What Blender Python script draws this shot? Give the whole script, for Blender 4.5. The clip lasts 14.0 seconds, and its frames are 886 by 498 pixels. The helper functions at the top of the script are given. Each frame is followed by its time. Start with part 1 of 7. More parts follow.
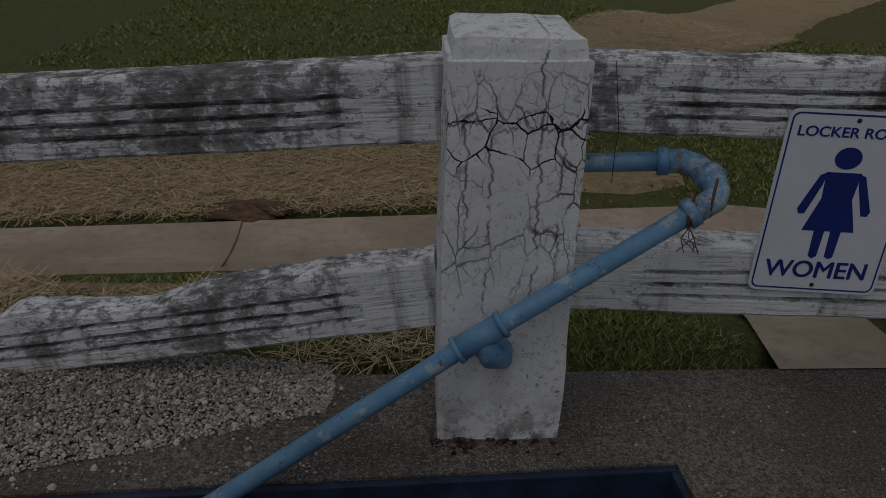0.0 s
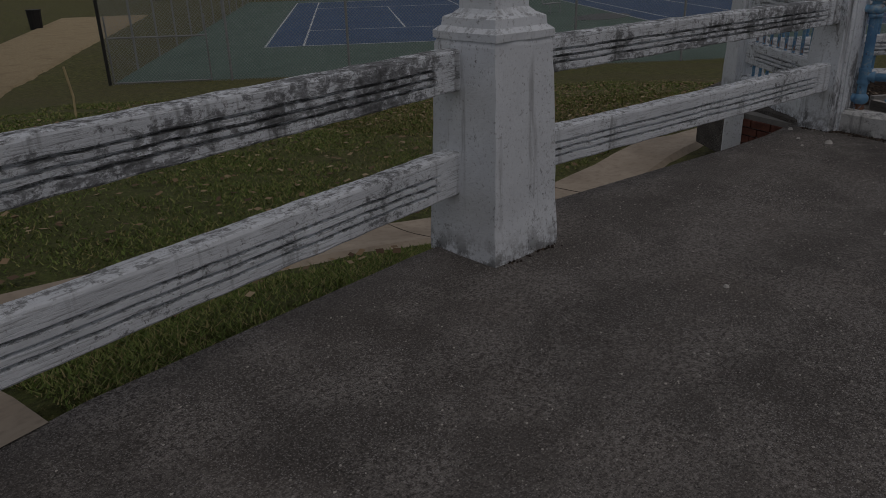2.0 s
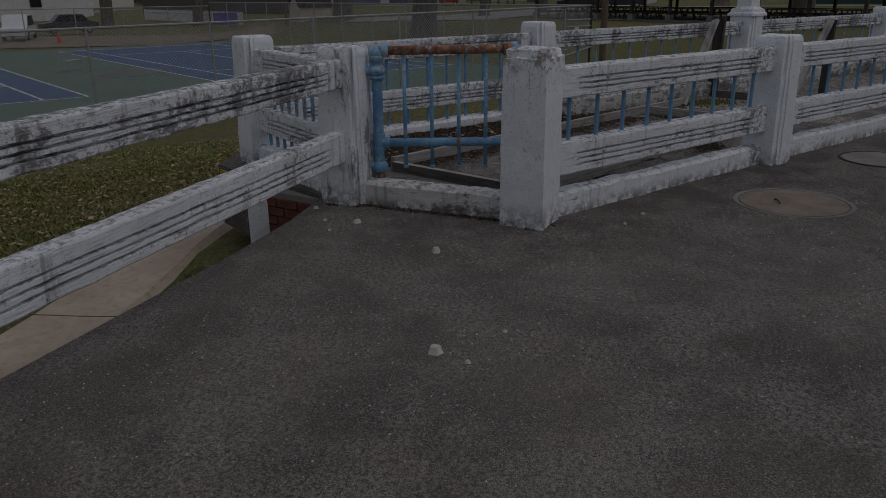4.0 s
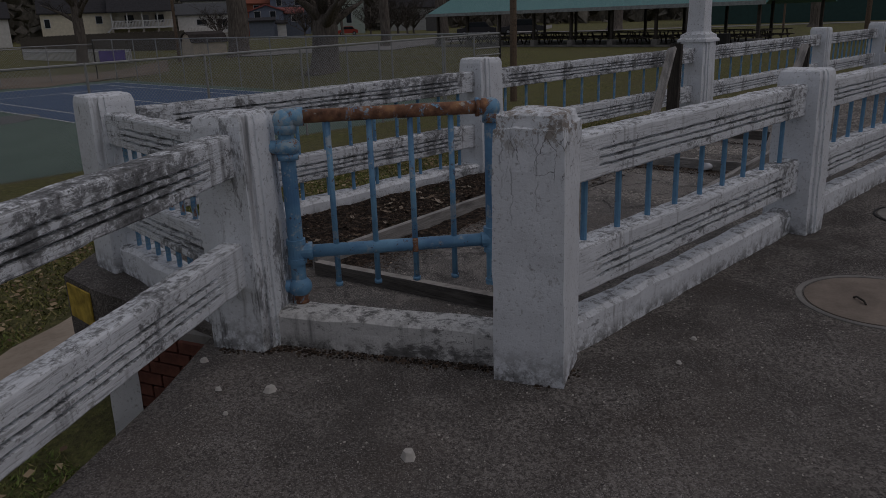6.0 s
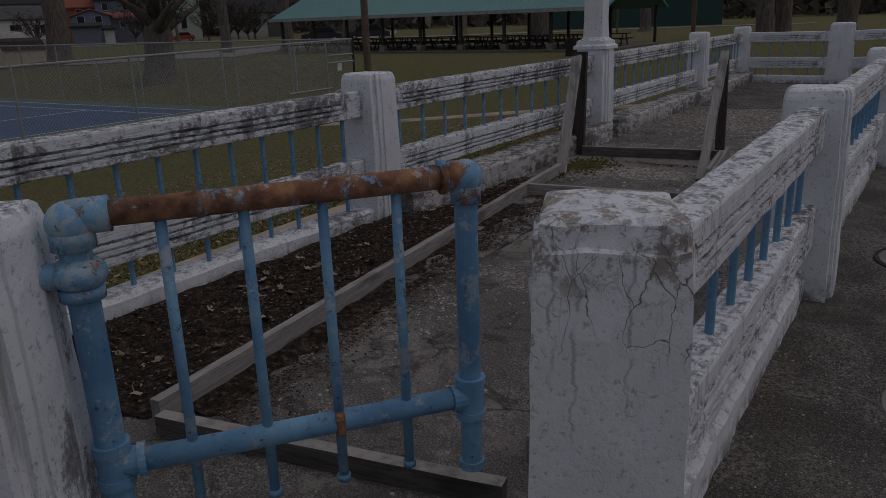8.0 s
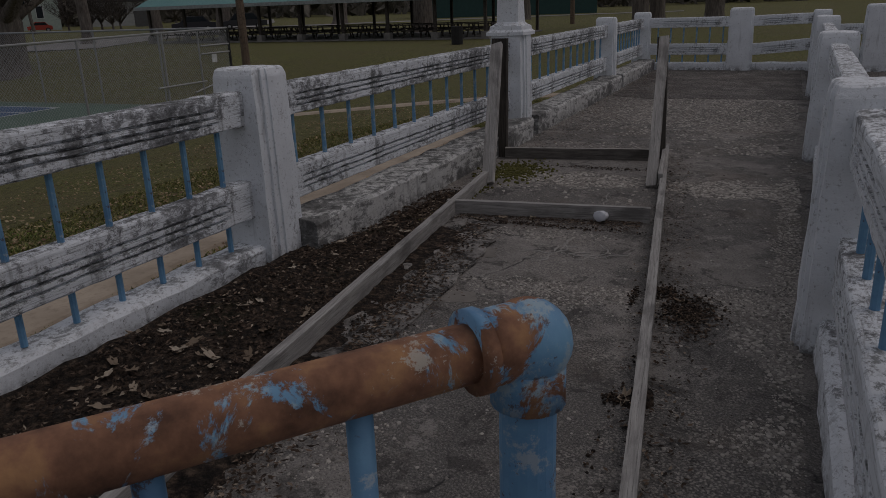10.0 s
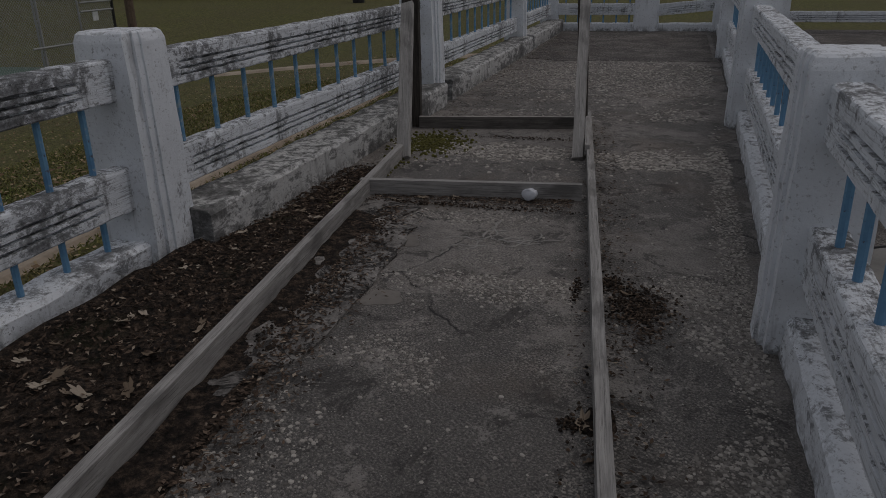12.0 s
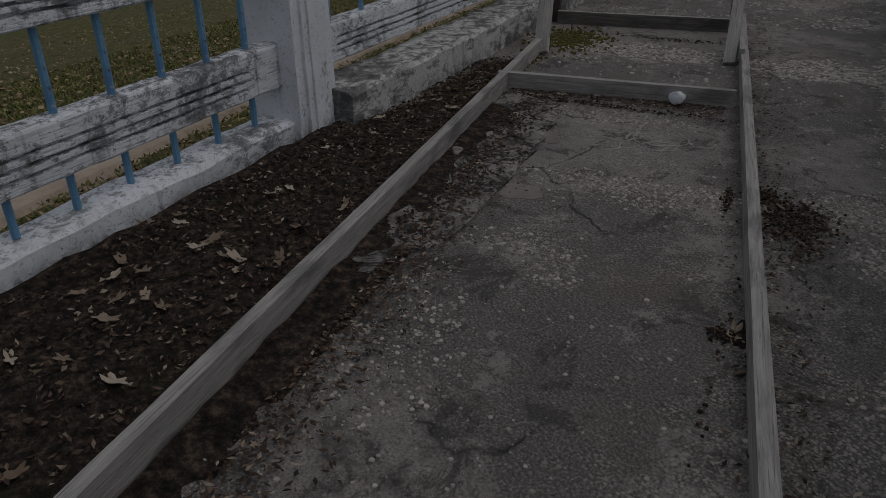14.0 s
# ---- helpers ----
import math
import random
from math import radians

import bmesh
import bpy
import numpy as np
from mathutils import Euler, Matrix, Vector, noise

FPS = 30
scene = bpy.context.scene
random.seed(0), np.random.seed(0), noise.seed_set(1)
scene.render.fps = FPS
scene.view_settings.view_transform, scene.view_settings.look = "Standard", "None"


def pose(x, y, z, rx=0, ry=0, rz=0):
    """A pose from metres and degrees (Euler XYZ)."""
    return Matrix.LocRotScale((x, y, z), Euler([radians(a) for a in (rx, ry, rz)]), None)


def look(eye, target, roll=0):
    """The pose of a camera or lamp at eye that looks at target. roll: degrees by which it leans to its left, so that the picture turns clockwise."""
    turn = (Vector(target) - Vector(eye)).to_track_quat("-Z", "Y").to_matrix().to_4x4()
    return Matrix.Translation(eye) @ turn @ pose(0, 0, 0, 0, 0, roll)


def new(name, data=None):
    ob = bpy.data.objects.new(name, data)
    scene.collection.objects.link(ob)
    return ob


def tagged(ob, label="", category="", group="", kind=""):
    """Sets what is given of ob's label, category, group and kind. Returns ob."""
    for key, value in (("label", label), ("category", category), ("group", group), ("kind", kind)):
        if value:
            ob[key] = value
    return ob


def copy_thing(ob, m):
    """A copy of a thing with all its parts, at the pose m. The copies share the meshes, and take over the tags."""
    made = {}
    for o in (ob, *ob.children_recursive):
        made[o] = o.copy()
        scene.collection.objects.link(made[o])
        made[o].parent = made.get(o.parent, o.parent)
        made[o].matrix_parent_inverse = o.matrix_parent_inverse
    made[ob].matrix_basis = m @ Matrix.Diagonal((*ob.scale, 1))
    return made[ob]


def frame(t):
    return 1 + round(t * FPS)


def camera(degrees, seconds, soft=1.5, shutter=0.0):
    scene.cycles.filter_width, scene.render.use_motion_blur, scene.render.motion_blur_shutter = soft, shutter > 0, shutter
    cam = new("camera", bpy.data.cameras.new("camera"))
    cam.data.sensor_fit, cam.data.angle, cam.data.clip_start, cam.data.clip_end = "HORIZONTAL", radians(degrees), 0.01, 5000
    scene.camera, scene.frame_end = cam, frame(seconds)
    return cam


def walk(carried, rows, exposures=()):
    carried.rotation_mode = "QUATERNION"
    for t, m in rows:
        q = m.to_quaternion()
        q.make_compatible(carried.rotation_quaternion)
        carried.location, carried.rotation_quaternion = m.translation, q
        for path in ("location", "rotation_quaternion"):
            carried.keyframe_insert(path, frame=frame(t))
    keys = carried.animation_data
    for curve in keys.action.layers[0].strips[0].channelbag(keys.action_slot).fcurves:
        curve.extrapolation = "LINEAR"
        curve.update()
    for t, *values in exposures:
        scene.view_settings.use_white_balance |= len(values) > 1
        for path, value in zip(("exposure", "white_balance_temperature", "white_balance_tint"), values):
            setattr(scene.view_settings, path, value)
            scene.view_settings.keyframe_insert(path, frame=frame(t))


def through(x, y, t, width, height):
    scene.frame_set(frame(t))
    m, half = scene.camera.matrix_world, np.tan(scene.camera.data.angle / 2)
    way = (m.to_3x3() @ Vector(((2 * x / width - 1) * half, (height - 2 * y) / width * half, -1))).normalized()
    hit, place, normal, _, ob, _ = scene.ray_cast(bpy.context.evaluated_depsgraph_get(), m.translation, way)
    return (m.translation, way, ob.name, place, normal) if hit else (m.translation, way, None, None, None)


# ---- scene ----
cam = camera(61.0, 14.0, soft=0.7)
PATH = [
    (0, (-0.001, -0.03, 1.243), (-0.036, 1.763, 0.359), 1.1),
    (0.5, (0.097, -0.073, 1.271), (0.362, 1.745, 0.476), -0.3),
    (1, (0.214, -0.123, 1.287), (0.822, 1.619, 0.517), -1.2),
    (1.2, (0.275, -0.148, 1.291), (1.048, 1.53, 0.525), -1.3),
    (1.5, (0.352, -0.232, 1.279), (1.414, 1.289, 0.532), -2.1),
    (1.8, (0.497, -0.309, 1.31), (1.841, 0.967, 0.558), -1.6),
    (2, (0.564, -0.34, 1.319), (2.035, 0.791, 0.572), -1.4),
    (2.1, (0.628, -0.346, 1.325), (2.188, 0.664, 0.588), -1.4),
    (2.2, (0.677, -0.358, 1.328), (2.274, 0.593, 0.591), -1.4),
    (2.5, (0.844, -0.332, 1.342), (2.591, 0.333, 0.63), -1.3),
    (3, (1.151, -0.319, 1.331), (2.994, 0.053, 0.646), -1.0),
    (3.5, (1.532, -0.311, 1.311), (3.401, -0.064, 0.642), -0.7),
    (3.7, (1.67, -0.29, 1.311), (3.547, -0.084, 0.651), -0.6),
    (5.8, (3.426, 0.042, 1.346), (5.336, -0.02, 0.757), -1.9),
    (6, (3.566, 0.053, 1.334), (5.477, -0.029, 0.75), -2.0),
    (6.5, (3.971, 0.08, 1.337), (5.876, -0.081, 0.751), -1.9),
    (7, (4.351, 0.138, 1.321), (6.242, -0.139, 0.732), -1.8),
    (7.5, (4.698, 0.192, 1.335), (6.571, -0.193, 0.747), -1.9),
    (8, (5.09, 0.174, 1.331), (6.946, -0.285, 0.747), -2.0),
    (8.2, (5.246, 0.175, 1.339), (7.094, -0.321, 0.754), -2.1),
    (10.3, (6.339, 0.003, 1.272), (8.069, -0.78, 0.645), -1.9),
    (10.5, (6.402, 0.013, 1.281), (8.111, -0.81, 0.648), -1.7),
    (10.8, (6.473, 0.018, 1.29), (8.149, -0.86, 0.641), -1.2),
    (11, (6.544, -0.016, 1.29), (8.205, -0.918, 0.635), -1.8),
    (11.5, (6.63, -0.087, 1.277), (8.261, -1.022, 0.597), -1.5),
    (12, (6.663, -0.132, 1.26), (8.279, -1.063, 0.538), -1.3),
    (12.5, (6.687, -0.124, 1.244), (8.3, -1.01, 0.46), -1.2),
    (13, (6.696, -0.08, 1.224), (8.313, -0.905, 0.384), -0.8),
    (13.5, (6.724, -0.053, 1.22), (8.347, -0.805, 0.326), -0.4),
    (14, (6.746, -0.015, 1.2), (8.389, -0.653, 0.253), -0.3),
]
walk(cam, [(t, look(eye, target, roll)) for t, eye, target, roll in PATH], exposures=[(0, -1.74, 6640, 13), (1, -1.74, 6600, 13), (2, -1.77, 6580, 15), (2.5, -1.66, 6480, 16), (3.5, -1.62, 6420, 16), (6, -1.67, 6430, 18), (8.2, -1.65, 6440, 19), (10.5, -1.5, 6620, 17), (14, -1.43, 6450, 13)])

# ---------------------------------------------------------------- light
world = bpy.data.worlds.new("overcast")
scene.world = world
world.use_nodes = True
wn = world.node_tree
sky = wn.nodes.new("ShaderNodeTexSky")
sky.sky_type = "NISHITA"
sky.sun_disc = False
sky.sun_elevation, sky.sun_rotation = radians(55), radians(200)
sky.dust_density = 4.0
sky_soft = wn.nodes.new("ShaderNodeMix")
sky_soft.data_type = "RGBA"
sky_soft.inputs["Factor"].default_value = 0.75
sky_soft.inputs[7].default_value = (6.0, 6.2, 6.5, 1)
wn.links.new(sky.outputs["Color"], sky_soft.inputs[6])
wn.links.new(sky_soft.outputs[2], wn.nodes["Background"].inputs["Color"])
wn.nodes["Background"].inputs["Strength"].default_value = 0.12
sun = new("sun", bpy.data.lights.new("sun", "SUN"))
sun.data.energy, sun.data.angle, sun.data.color = 0.75, radians(40), (1.0, 0.98, 0.95)
sun.matrix_world = look((0, 0, 30), (4, 11, 0))

# ---------------------------------------------------------------- geometry helpers
U, N = Vector((0.68, -0.733, 0)), Vector((0.733, 0.68, 0))


def uv(u, v, z=0.0):
    p = U * u + N * v
    return Vector((p.x, p.y, z))


def mesh_of(name, bm):
    me = bpy.data.meshes.new(name)
    bmesh.ops.recalc_face_normals(bm, faces=bm.faces)
    bm.to_mesh(me)
    bm.free()
    return me


def smooth(ob, on=True):
    ob.data.polygons.foreach_set("use_smooth", [on] * len(ob.data.polygons))
    return ob


def part(name, bm, material, parent=None, label="", soft=False):
    ob = new(name, mesh_of(name, bm) if isinstance(bm, bmesh.types.BMesh) else bm)
    ob.data.materials.clear()
    for m in material if isinstance(material, (list, tuple)) else [material]:
        ob.data.materials.append(m)
    if parent is not None:
        ob.parent = parent
    if label:
        ob["label"] = label
    return smooth(ob) if soft else ob


def empty(name, m=None):
    ob = new(name)
    if m is not None:
        ob.matrix_world = m
    return ob


def box(bm, size, at=(0, 0, 0), turn=None, bevel=0.0):
    m = Matrix.Translation(at) @ (turn or Matrix.Identity(4)) @ Matrix.Diagonal((*size, 1))
    made = bmesh.ops.create_cube(bm, size=1, matrix=m)
    if bevel:
        edges = {e for v in made["verts"] for e in v.link_edges}
        bmesh.ops.bevel(bm, geom=list(edges), offset=bevel, segments=2, affect="EDGES", profile=0.6)
    return bm


def rod(bm, a, b, r, seg=10, r2=None):
    a, b = Vector(a), Vector(b)
    d = b - a
    m = Matrix.Translation((a + b) / 2) @ d.to_track_quat("Z", "Y").to_matrix().to_4x4()
    bmesh.ops.create_cone(bm, cap_ends=True, segments=seg, radius1=r, radius2=r if r2 is None else r2, depth=d.length, matrix=m)
    return bm


def ball(bm, at, r, squash=(1, 1, 1), seg=14):
    bmesh.ops.create_uvsphere(bm, u_segments=seg, v_segments=seg // 2 + 2, radius=r, matrix=Matrix.Translation(at) @ Matrix.Diagonal((*squash, 1)))
    return bm


def tube(bm, pts, r, seg=10):
    """A bent pipe through pts."""
    pts = [Vector(p) for p in pts]
    rings = []
    side = None
    for i, p in enumerate(pts):
        d = (pts[min(i + 1, len(pts) - 1)] - pts[max(i - 1, 0)]).normalized()
        side = (side - d * side.dot(d)) if side else d.orthogonal()
        side.normalize()
        up = d.cross(side)
        rings.append([bm.verts.new(p + (side * math.cos(k * math.tau / seg) + up * math.sin(k * math.tau / seg)) * (r[i] if isinstance(r, (list, tuple)) else r)) for k in range(seg)])
    for a, b in zip(rings, rings[1:]):
        for k in range(seg):
            bm.faces.new((a[k], a[(k + 1) % seg], b[(k + 1) % seg], b[k]))
    bm.faces.new(rings[0])
    bm.faces.new(rings[-1])
    return bm


def skin(bm, rings, close=True):
    """Faces between rings of equal length; caps at both ends."""
    vs = [[bm.verts.new(p) for p in ring] for ring in rings]
    n = len(vs[0])
    for a, b in zip(vs, vs[1:]):
        for k in range(n if close else n - 1):
            bm.faces.new((a[k], a[(k + 1) % n], b[(k + 1) % n], b[k]))
    if close:
        bm.faces.new(vs[0])
        bm.faces.new(vs[-1])
    return bm


def dense(outline, step):
    """A closed outline with points no further apart than step."""
    out = []
    for a, b in zip(outline, outline[1:] + outline[:1]):
        k = max(1, int(math.dist(a, b) / step + 0.5))
        out += [(a[0] + (b[0] - a[0]) * i / k, a[1] + (b[1] - a[1]) * i / k) for i in range(k)]
    return out


def wob(p, scale, amount, seed=0.0):
    return noise.noise_vector(Vector(p) * scale + Vector((seed, seed * 1.7, -seed))) * amount


def slab(bm, outline, z0, z1):
    """A flat slab with the given outline."""
    lo = [bm.verts.new((x, y, z0)) for x, y in outline]
    hi = [bm.verts.new((x, y, z1)) for x, y in outline]
    n = len(outline)
    bm.faces.new(hi)
    bm.faces.new(lo)
    for k in range(n):
        bm.faces.new((lo[k], lo[(k + 1) % n], hi[(k + 1) % n], hi[k]))
    return bm


# ---------------------------------------------------------------- materials
class Nodes:
    """Short-hand for building one material."""

    def __init__(self, name, rough=0.8, metal=0.0):
        self.mat = bpy.data.materials.new(name)
        self.mat.use_nodes = True
        self.t = self.mat.node_tree
        self.bsdf = self.t.nodes["Principled BSDF"]
        self.bsdf.inputs["Roughness"].default_value = rough
        self.bsdf.inputs["Metallic"].default_value = metal
        self.bsdf.inputs["Specular IOR Level"].default_value = 0.3
        self.tc = self.t.nodes.new("ShaderNodeTexCoord")

    def put(self, value, socket):
        if isinstance(value, bpy.types.NodeSocket):
            self.t.links.new(value, socket)
        elif isinstance(value, (tuple, list)) and len(value) == 3 and socket.type == "RGBA":
            socket.default_value = (*value, 1)
        else:
            socket.default_value = value

    def coord(self, scale=(1, 1, 1), space="Object", turn=0.0):
        m = self.t.nodes.new("ShaderNodeMapping")
        self.t.links.new(self.tc.outputs[space], m.inputs["Vector"])
        m.inputs["Scale"].default_value = scale
        m.inputs["Rotation"].default_value = (0, 0, radians(turn))
        return m.outputs[0]

    def world(self, scale=(1, 1, 1)):
        g = self.t.nodes.new("ShaderNodeNewGeometry")
        m = self.t.nodes.new("ShaderNodeMapping")
        self.t.links.new(g.outputs["Position"], m.inputs["Vector"])
        m.inputs["Scale"].default_value = scale
        return m.outputs[0]

    def noise(self, scale, vec=None, detail=4.0, rough=0.6, warp=0.0):
        n = self.t.nodes.new("ShaderNodeTexNoise")
        n.inputs["Scale"].default_value, n.inputs["Detail"].default_value = scale, detail
        n.inputs["Roughness"].default_value, n.inputs["Distortion"].default_value = rough, warp
        self.put(vec if vec is not None else self.coord(), n.inputs["Vector"])
        return n.outputs["Fac"]

    def cells(self, scale, vec=None, feature="F1", out="Distance", rand=1.0):
        n = self.t.nodes.new("ShaderNodeTexVoronoi")
        n.feature = feature
        n.inputs["Scale"].default_value = scale
        n.inputs["Randomness"].default_value = rand
        self.put(vec if vec is not None else self.coord(), n.inputs["Vector"])
        return n.outputs[out]

    def ramp(self, fac, *stops):
        r = self.t.nodes.new("ShaderNodeValToRGB")
        while len(r.color_ramp.elements) < len(stops):
            r.color_ramp.elements.new(0.5)
        for e, (p, c) in zip(r.color_ramp.elements, stops):
            e.position, e.color = p, (*((c, c, c) if isinstance(c, (int, float)) else c), 1)
        self.put(fac, r.inputs["Fac"])
        return r.outputs["Color"]

    def mix(self, fac, a, b, how="MIX"):
        m = self.t.nodes.new("ShaderNodeMix")
        m.data_type, m.blend_type = "RGBA", how
        self.put(fac, m.inputs["Factor"])
        self.put(a, m.inputs[6])
        self.put(b, m.inputs[7])
        return m.outputs[2]

    def math(self, op, a, b=0.5):
        m = self.t.nodes.new("ShaderNodeMath")
        m.operation = op
        m.use_clamp = True
        self.put(a, m.inputs[0])
        self.put(b, m.inputs[1])
        return m.outputs[0]

    def rand(self):
        return self.t.nodes.new("ShaderNodeObjectInfo").outputs["Random"]

    def island(self):
        return self.t.nodes.new("ShaderNodeNewGeometry").outputs["Random Per Island"]

    def up(self):
        g = self.t.nodes.new("ShaderNodeNewGeometry")
        s = self.t.nodes.new("ShaderNodeSeparateXYZ")
        self.t.links.new(g.outputs["Normal"], s.inputs[0])
        return s.outputs["Z"]

    def done(self, color, bump=None, strength=0.3, dist=0.01, rough=None):
        self.put(color, self.bsdf.inputs["Base Color"])
        if rough is not None:
            self.put(rough, self.bsdf.inputs["Roughness"])
        if bump is not None:
            b = self.t.nodes.new("ShaderNodeBump")
            b.inputs["Strength"].default_value, b.inputs["Distance"].default_value = strength, dist
            self.put(bump, b.inputs["Height"])
            self.t.links.new(b.outputs[0], self.bsdf.inputs["Normal"])
        return self.mat


def plain(name, color, rough=0.7, metal=0.0, vary=0.25, scale=6.0, bump=0.1):
    k = Nodes(name, rough, metal)
    n = k.noise(scale, detail=6)
    dark = tuple(c * (1 - vary) for c in color)
    light = tuple(min(1, c * (1 + vary)) for c in color)
    fine = k.noise(scale * 14, detail=3)
    c = k.mix(k.ramp(n, (0.35, 0.0), (0.65, 1.0)), dark, light)
    c = k.mix(0.25, c, k.ramp(fine, (0.3, dark), (0.7, light)))
    return k.done(c, fine, bump, 0.004)


def white_paint(name, mildew=0.5, stretch=(1, 1, 1), crack=0.0, grain=0.0, base=(0.8, 0.835, 0.865), low=0.0):
    """Old white masonry paint: chalky, with black mildew, bare grey patches, hairline cracks."""
    k = Nodes(name, 0.85)
    tone = k.noise(2.5, detail=8, rough=0.7)
    c = k.mix(k.ramp(tone, (0.32, 0.0), (0.62, 1.0)), tuple(v * (0.8 if grain else 0.87) for v in base), base)
    v = k.coord(stretch)
    m1 = k.math("ADD", k.math("MULTIPLY", k.noise(17.0 if grain else 11.0, v, detail=12, rough=0.8, warp=0.3), 0.72), k.math("MULTIPLY", k.noise(1.9, v, detail=5), 0.36))
    t = 0.67 - 0.15 * mildew
    spots = k.ramp(m1, (t, 0.0), (t + 0.035, 0.7), (t + 0.12, 1.0))
    c = k.mix(k.math("MULTIPLY", spots, 0.88), c, (0.035, 0.034, 0.033))
    drip = k.ramp(k.noise(9.0, k.coord((1.6, 1.6, 0.12)), detail=5, rough=0.6), (0.64 - 0.09 * mildew, 0.0), (0.74 - 0.06 * mildew, 1.0))
    c = k.mix(k.math("MULTIPLY", drip, 0.3 + 0.4 * mildew), c, (0.1, 0.1, 0.095))
    crust = k.ramp(k.noise(24, v, detail=9, rough=0.8), (0.53 - 0.06 * mildew, 0.0), (0.57, 1.0))
    tops = k.math("MULTIPLY", k.ramp(k.up(), (0.55, 0.0), (0.9, 1.0)), crust)
    c = k.mix(k.math("MULTIPLY", tops, 0.45 + 0.45 * mildew), c, (0.07, 0.072, 0.066))
    bare = k.ramp(k.noise(9.0, k.coord((1.3, 1.3, 1.0)), detail=10, rough=0.82), (0.6, 0.0), (0.63, 1.0))
    c = k.mix(k.math("MULTIPLY", bare, 0.5), c, (0.24, 0.23, 0.22))
    speck = k.math("MULTIPLY", k.ramp(k.noise(46, detail=9, rough=0.85), (0.575, 0.0), (0.6, 1.0)), k.ramp(k.noise(3.4, v, detail=5), (0.5 - 0.12 * mildew, 0.0), (0.62 - 0.1 * mildew, 1.0)))
    c = k.mix(k.math("MULTIPLY", speck, 0.85), c, (0.03, 0.03, 0.028))
    fine = k.noise(60, k.coord((1, 1, 1)) if not grain else k.coord((0.1, 1, 2.4)), detail=6, rough=0.7)
    height = fine
    if grain:
        c = k.mix(k.ramp(fine, (0.4, min(1.0, grain * 1.25)), (0.46, 0.0)), c, (0.1, 0.1, 0.098))
    else:
        c = k.mix(k.ramp(fine, (0.34, 0.6), (0.43, 0.0)), c, (0.26, 0.26, 0.26))
    if low:
        s = k.t.nodes.new("ShaderNodeSeparateXYZ")
        k.put(k.tc.outputs["Object"], s.inputs[0])
        splash = k.math("MULTIPLY", k.ramp(s.outputs["Z"], (0.0, 1.0), (low, 0.0)), k.ramp(k.noise(13, detail=8, rough=0.75), (0.44, 0.0), (0.56, 1.0)))
        c = k.mix(k.math("MULTIPLY", splash, 0.85), c, (0.1, 0.097, 0.09))
    if crack:
        w = k.t.nodes.new("ShaderNodeTexNoise")
        w.inputs["Scale"].default_value, w.inputs["Detail"].default_value = 9.0, 7.0
        k.put(k.coord(), w.inputs["Vector"])
        s = k.t.nodes.new("ShaderNodeSeparateXYZ")
        k.put(k.tc.outputs["Object"], s.inputs[0])
        fade = ((0.22, 0.0), (0.5, 0.75), (0.72, 1.0), (0.86, 0.7), (0.92, 0.15)) if crack > 0.5 else ((0.45, 0.0), (0.72, 0.5), (0.84, 1.0), (0.98, 1.0))
        for size, wide, amount, bias in ((34.0, 0.03, 0.55, 0.46), (15.0, 0.02, 1.0, 0.42)) if crack > 0.5 else ((40.0, 0.03, 0.25, 0.5),):
            lines = k.cells(size, k.mix(0.045, k.coord((1, 1, 0.5)), w.outputs["Color"]), "DISTANCE_TO_EDGE")
            where = k.math("MULTIPLY", k.ramp(s.outputs["Z"], *fade), k.ramp(k.noise(4.0, detail=5), (bias, 0.0), (bias + 0.1, 1.0)))
            thin = k.math("MULTIPLY", k.ramp(lines, (0.0, 1.0), (wide * 0.6, 0.8), (wide, 0.0)), where)
            c = k.mix(k.math("MULTIPLY", thin, amount), c, (0.03, 0.03, 0.03))
            height = k.math("SUBTRACT", height, thin)
        runs = ((-0.05, 0.3, 0.8), (0.052, 0.36, 0.97), (-0.1, 0.5, 0.8), (0.1, 0.45, 0.8)) if crack > 0.5 else ((0.1, 0.74, 0.97), (-0.03, 0.7, 0.97), (0.06, 0.62, 0.97))
        for x0, z0, z1 in runs:
            sway = k.math("MULTIPLY", k.noise(6.0 + 20 * abs(x0), k.coord((0, 0, 1)), detail=7, rough=0.6), 0.12)
            d = k.t.nodes.new("ShaderNodeMath")
            d.operation = "SUBTRACT"
            k.put(s.outputs["X" if crack > 0.5 else "Y"], d.inputs[0])
            k.put(sway, d.inputs[1])
            e = k.t.nodes.new("ShaderNodeMath")
            e.operation = "ADD"
            k.put(d.outputs[0], e.inputs[0])
            e.inputs[1].default_value = 0.06 - x0
            f = k.t.nodes.new("ShaderNodeMath")
            f.operation = "ABSOLUTE"
            k.put(e.outputs[0], f.inputs[0])
            span = k.ramp(s.outputs["Z"], (z0 - 0.05, 0.0), (z0 + 0.1, 1.0), (z1, 1.0), (min(1.0, z1 + 0.02), 0.0))
            run = k.math("MULTIPLY", k.ramp(f.outputs[0], (0.0, 1.0), (0.0006 if crack > 0.5 else 0.0002, 1.0), (0.0014 if crack > 0.5 else 0.0007, 0.0)), k.math("MULTIPLY", span, k.ramp(k.noise(16, k.coord((1, 1, 1)), detail=4), (0.4, 0.1), (0.5, 1.0))))
            c = k.mix(k.math("MULTIPLY", run, 0.9 if crack > 0.5 else 0.45), c, (0.02, 0.02, 0.02))
            height = k.math("SUBTRACT", height, run)
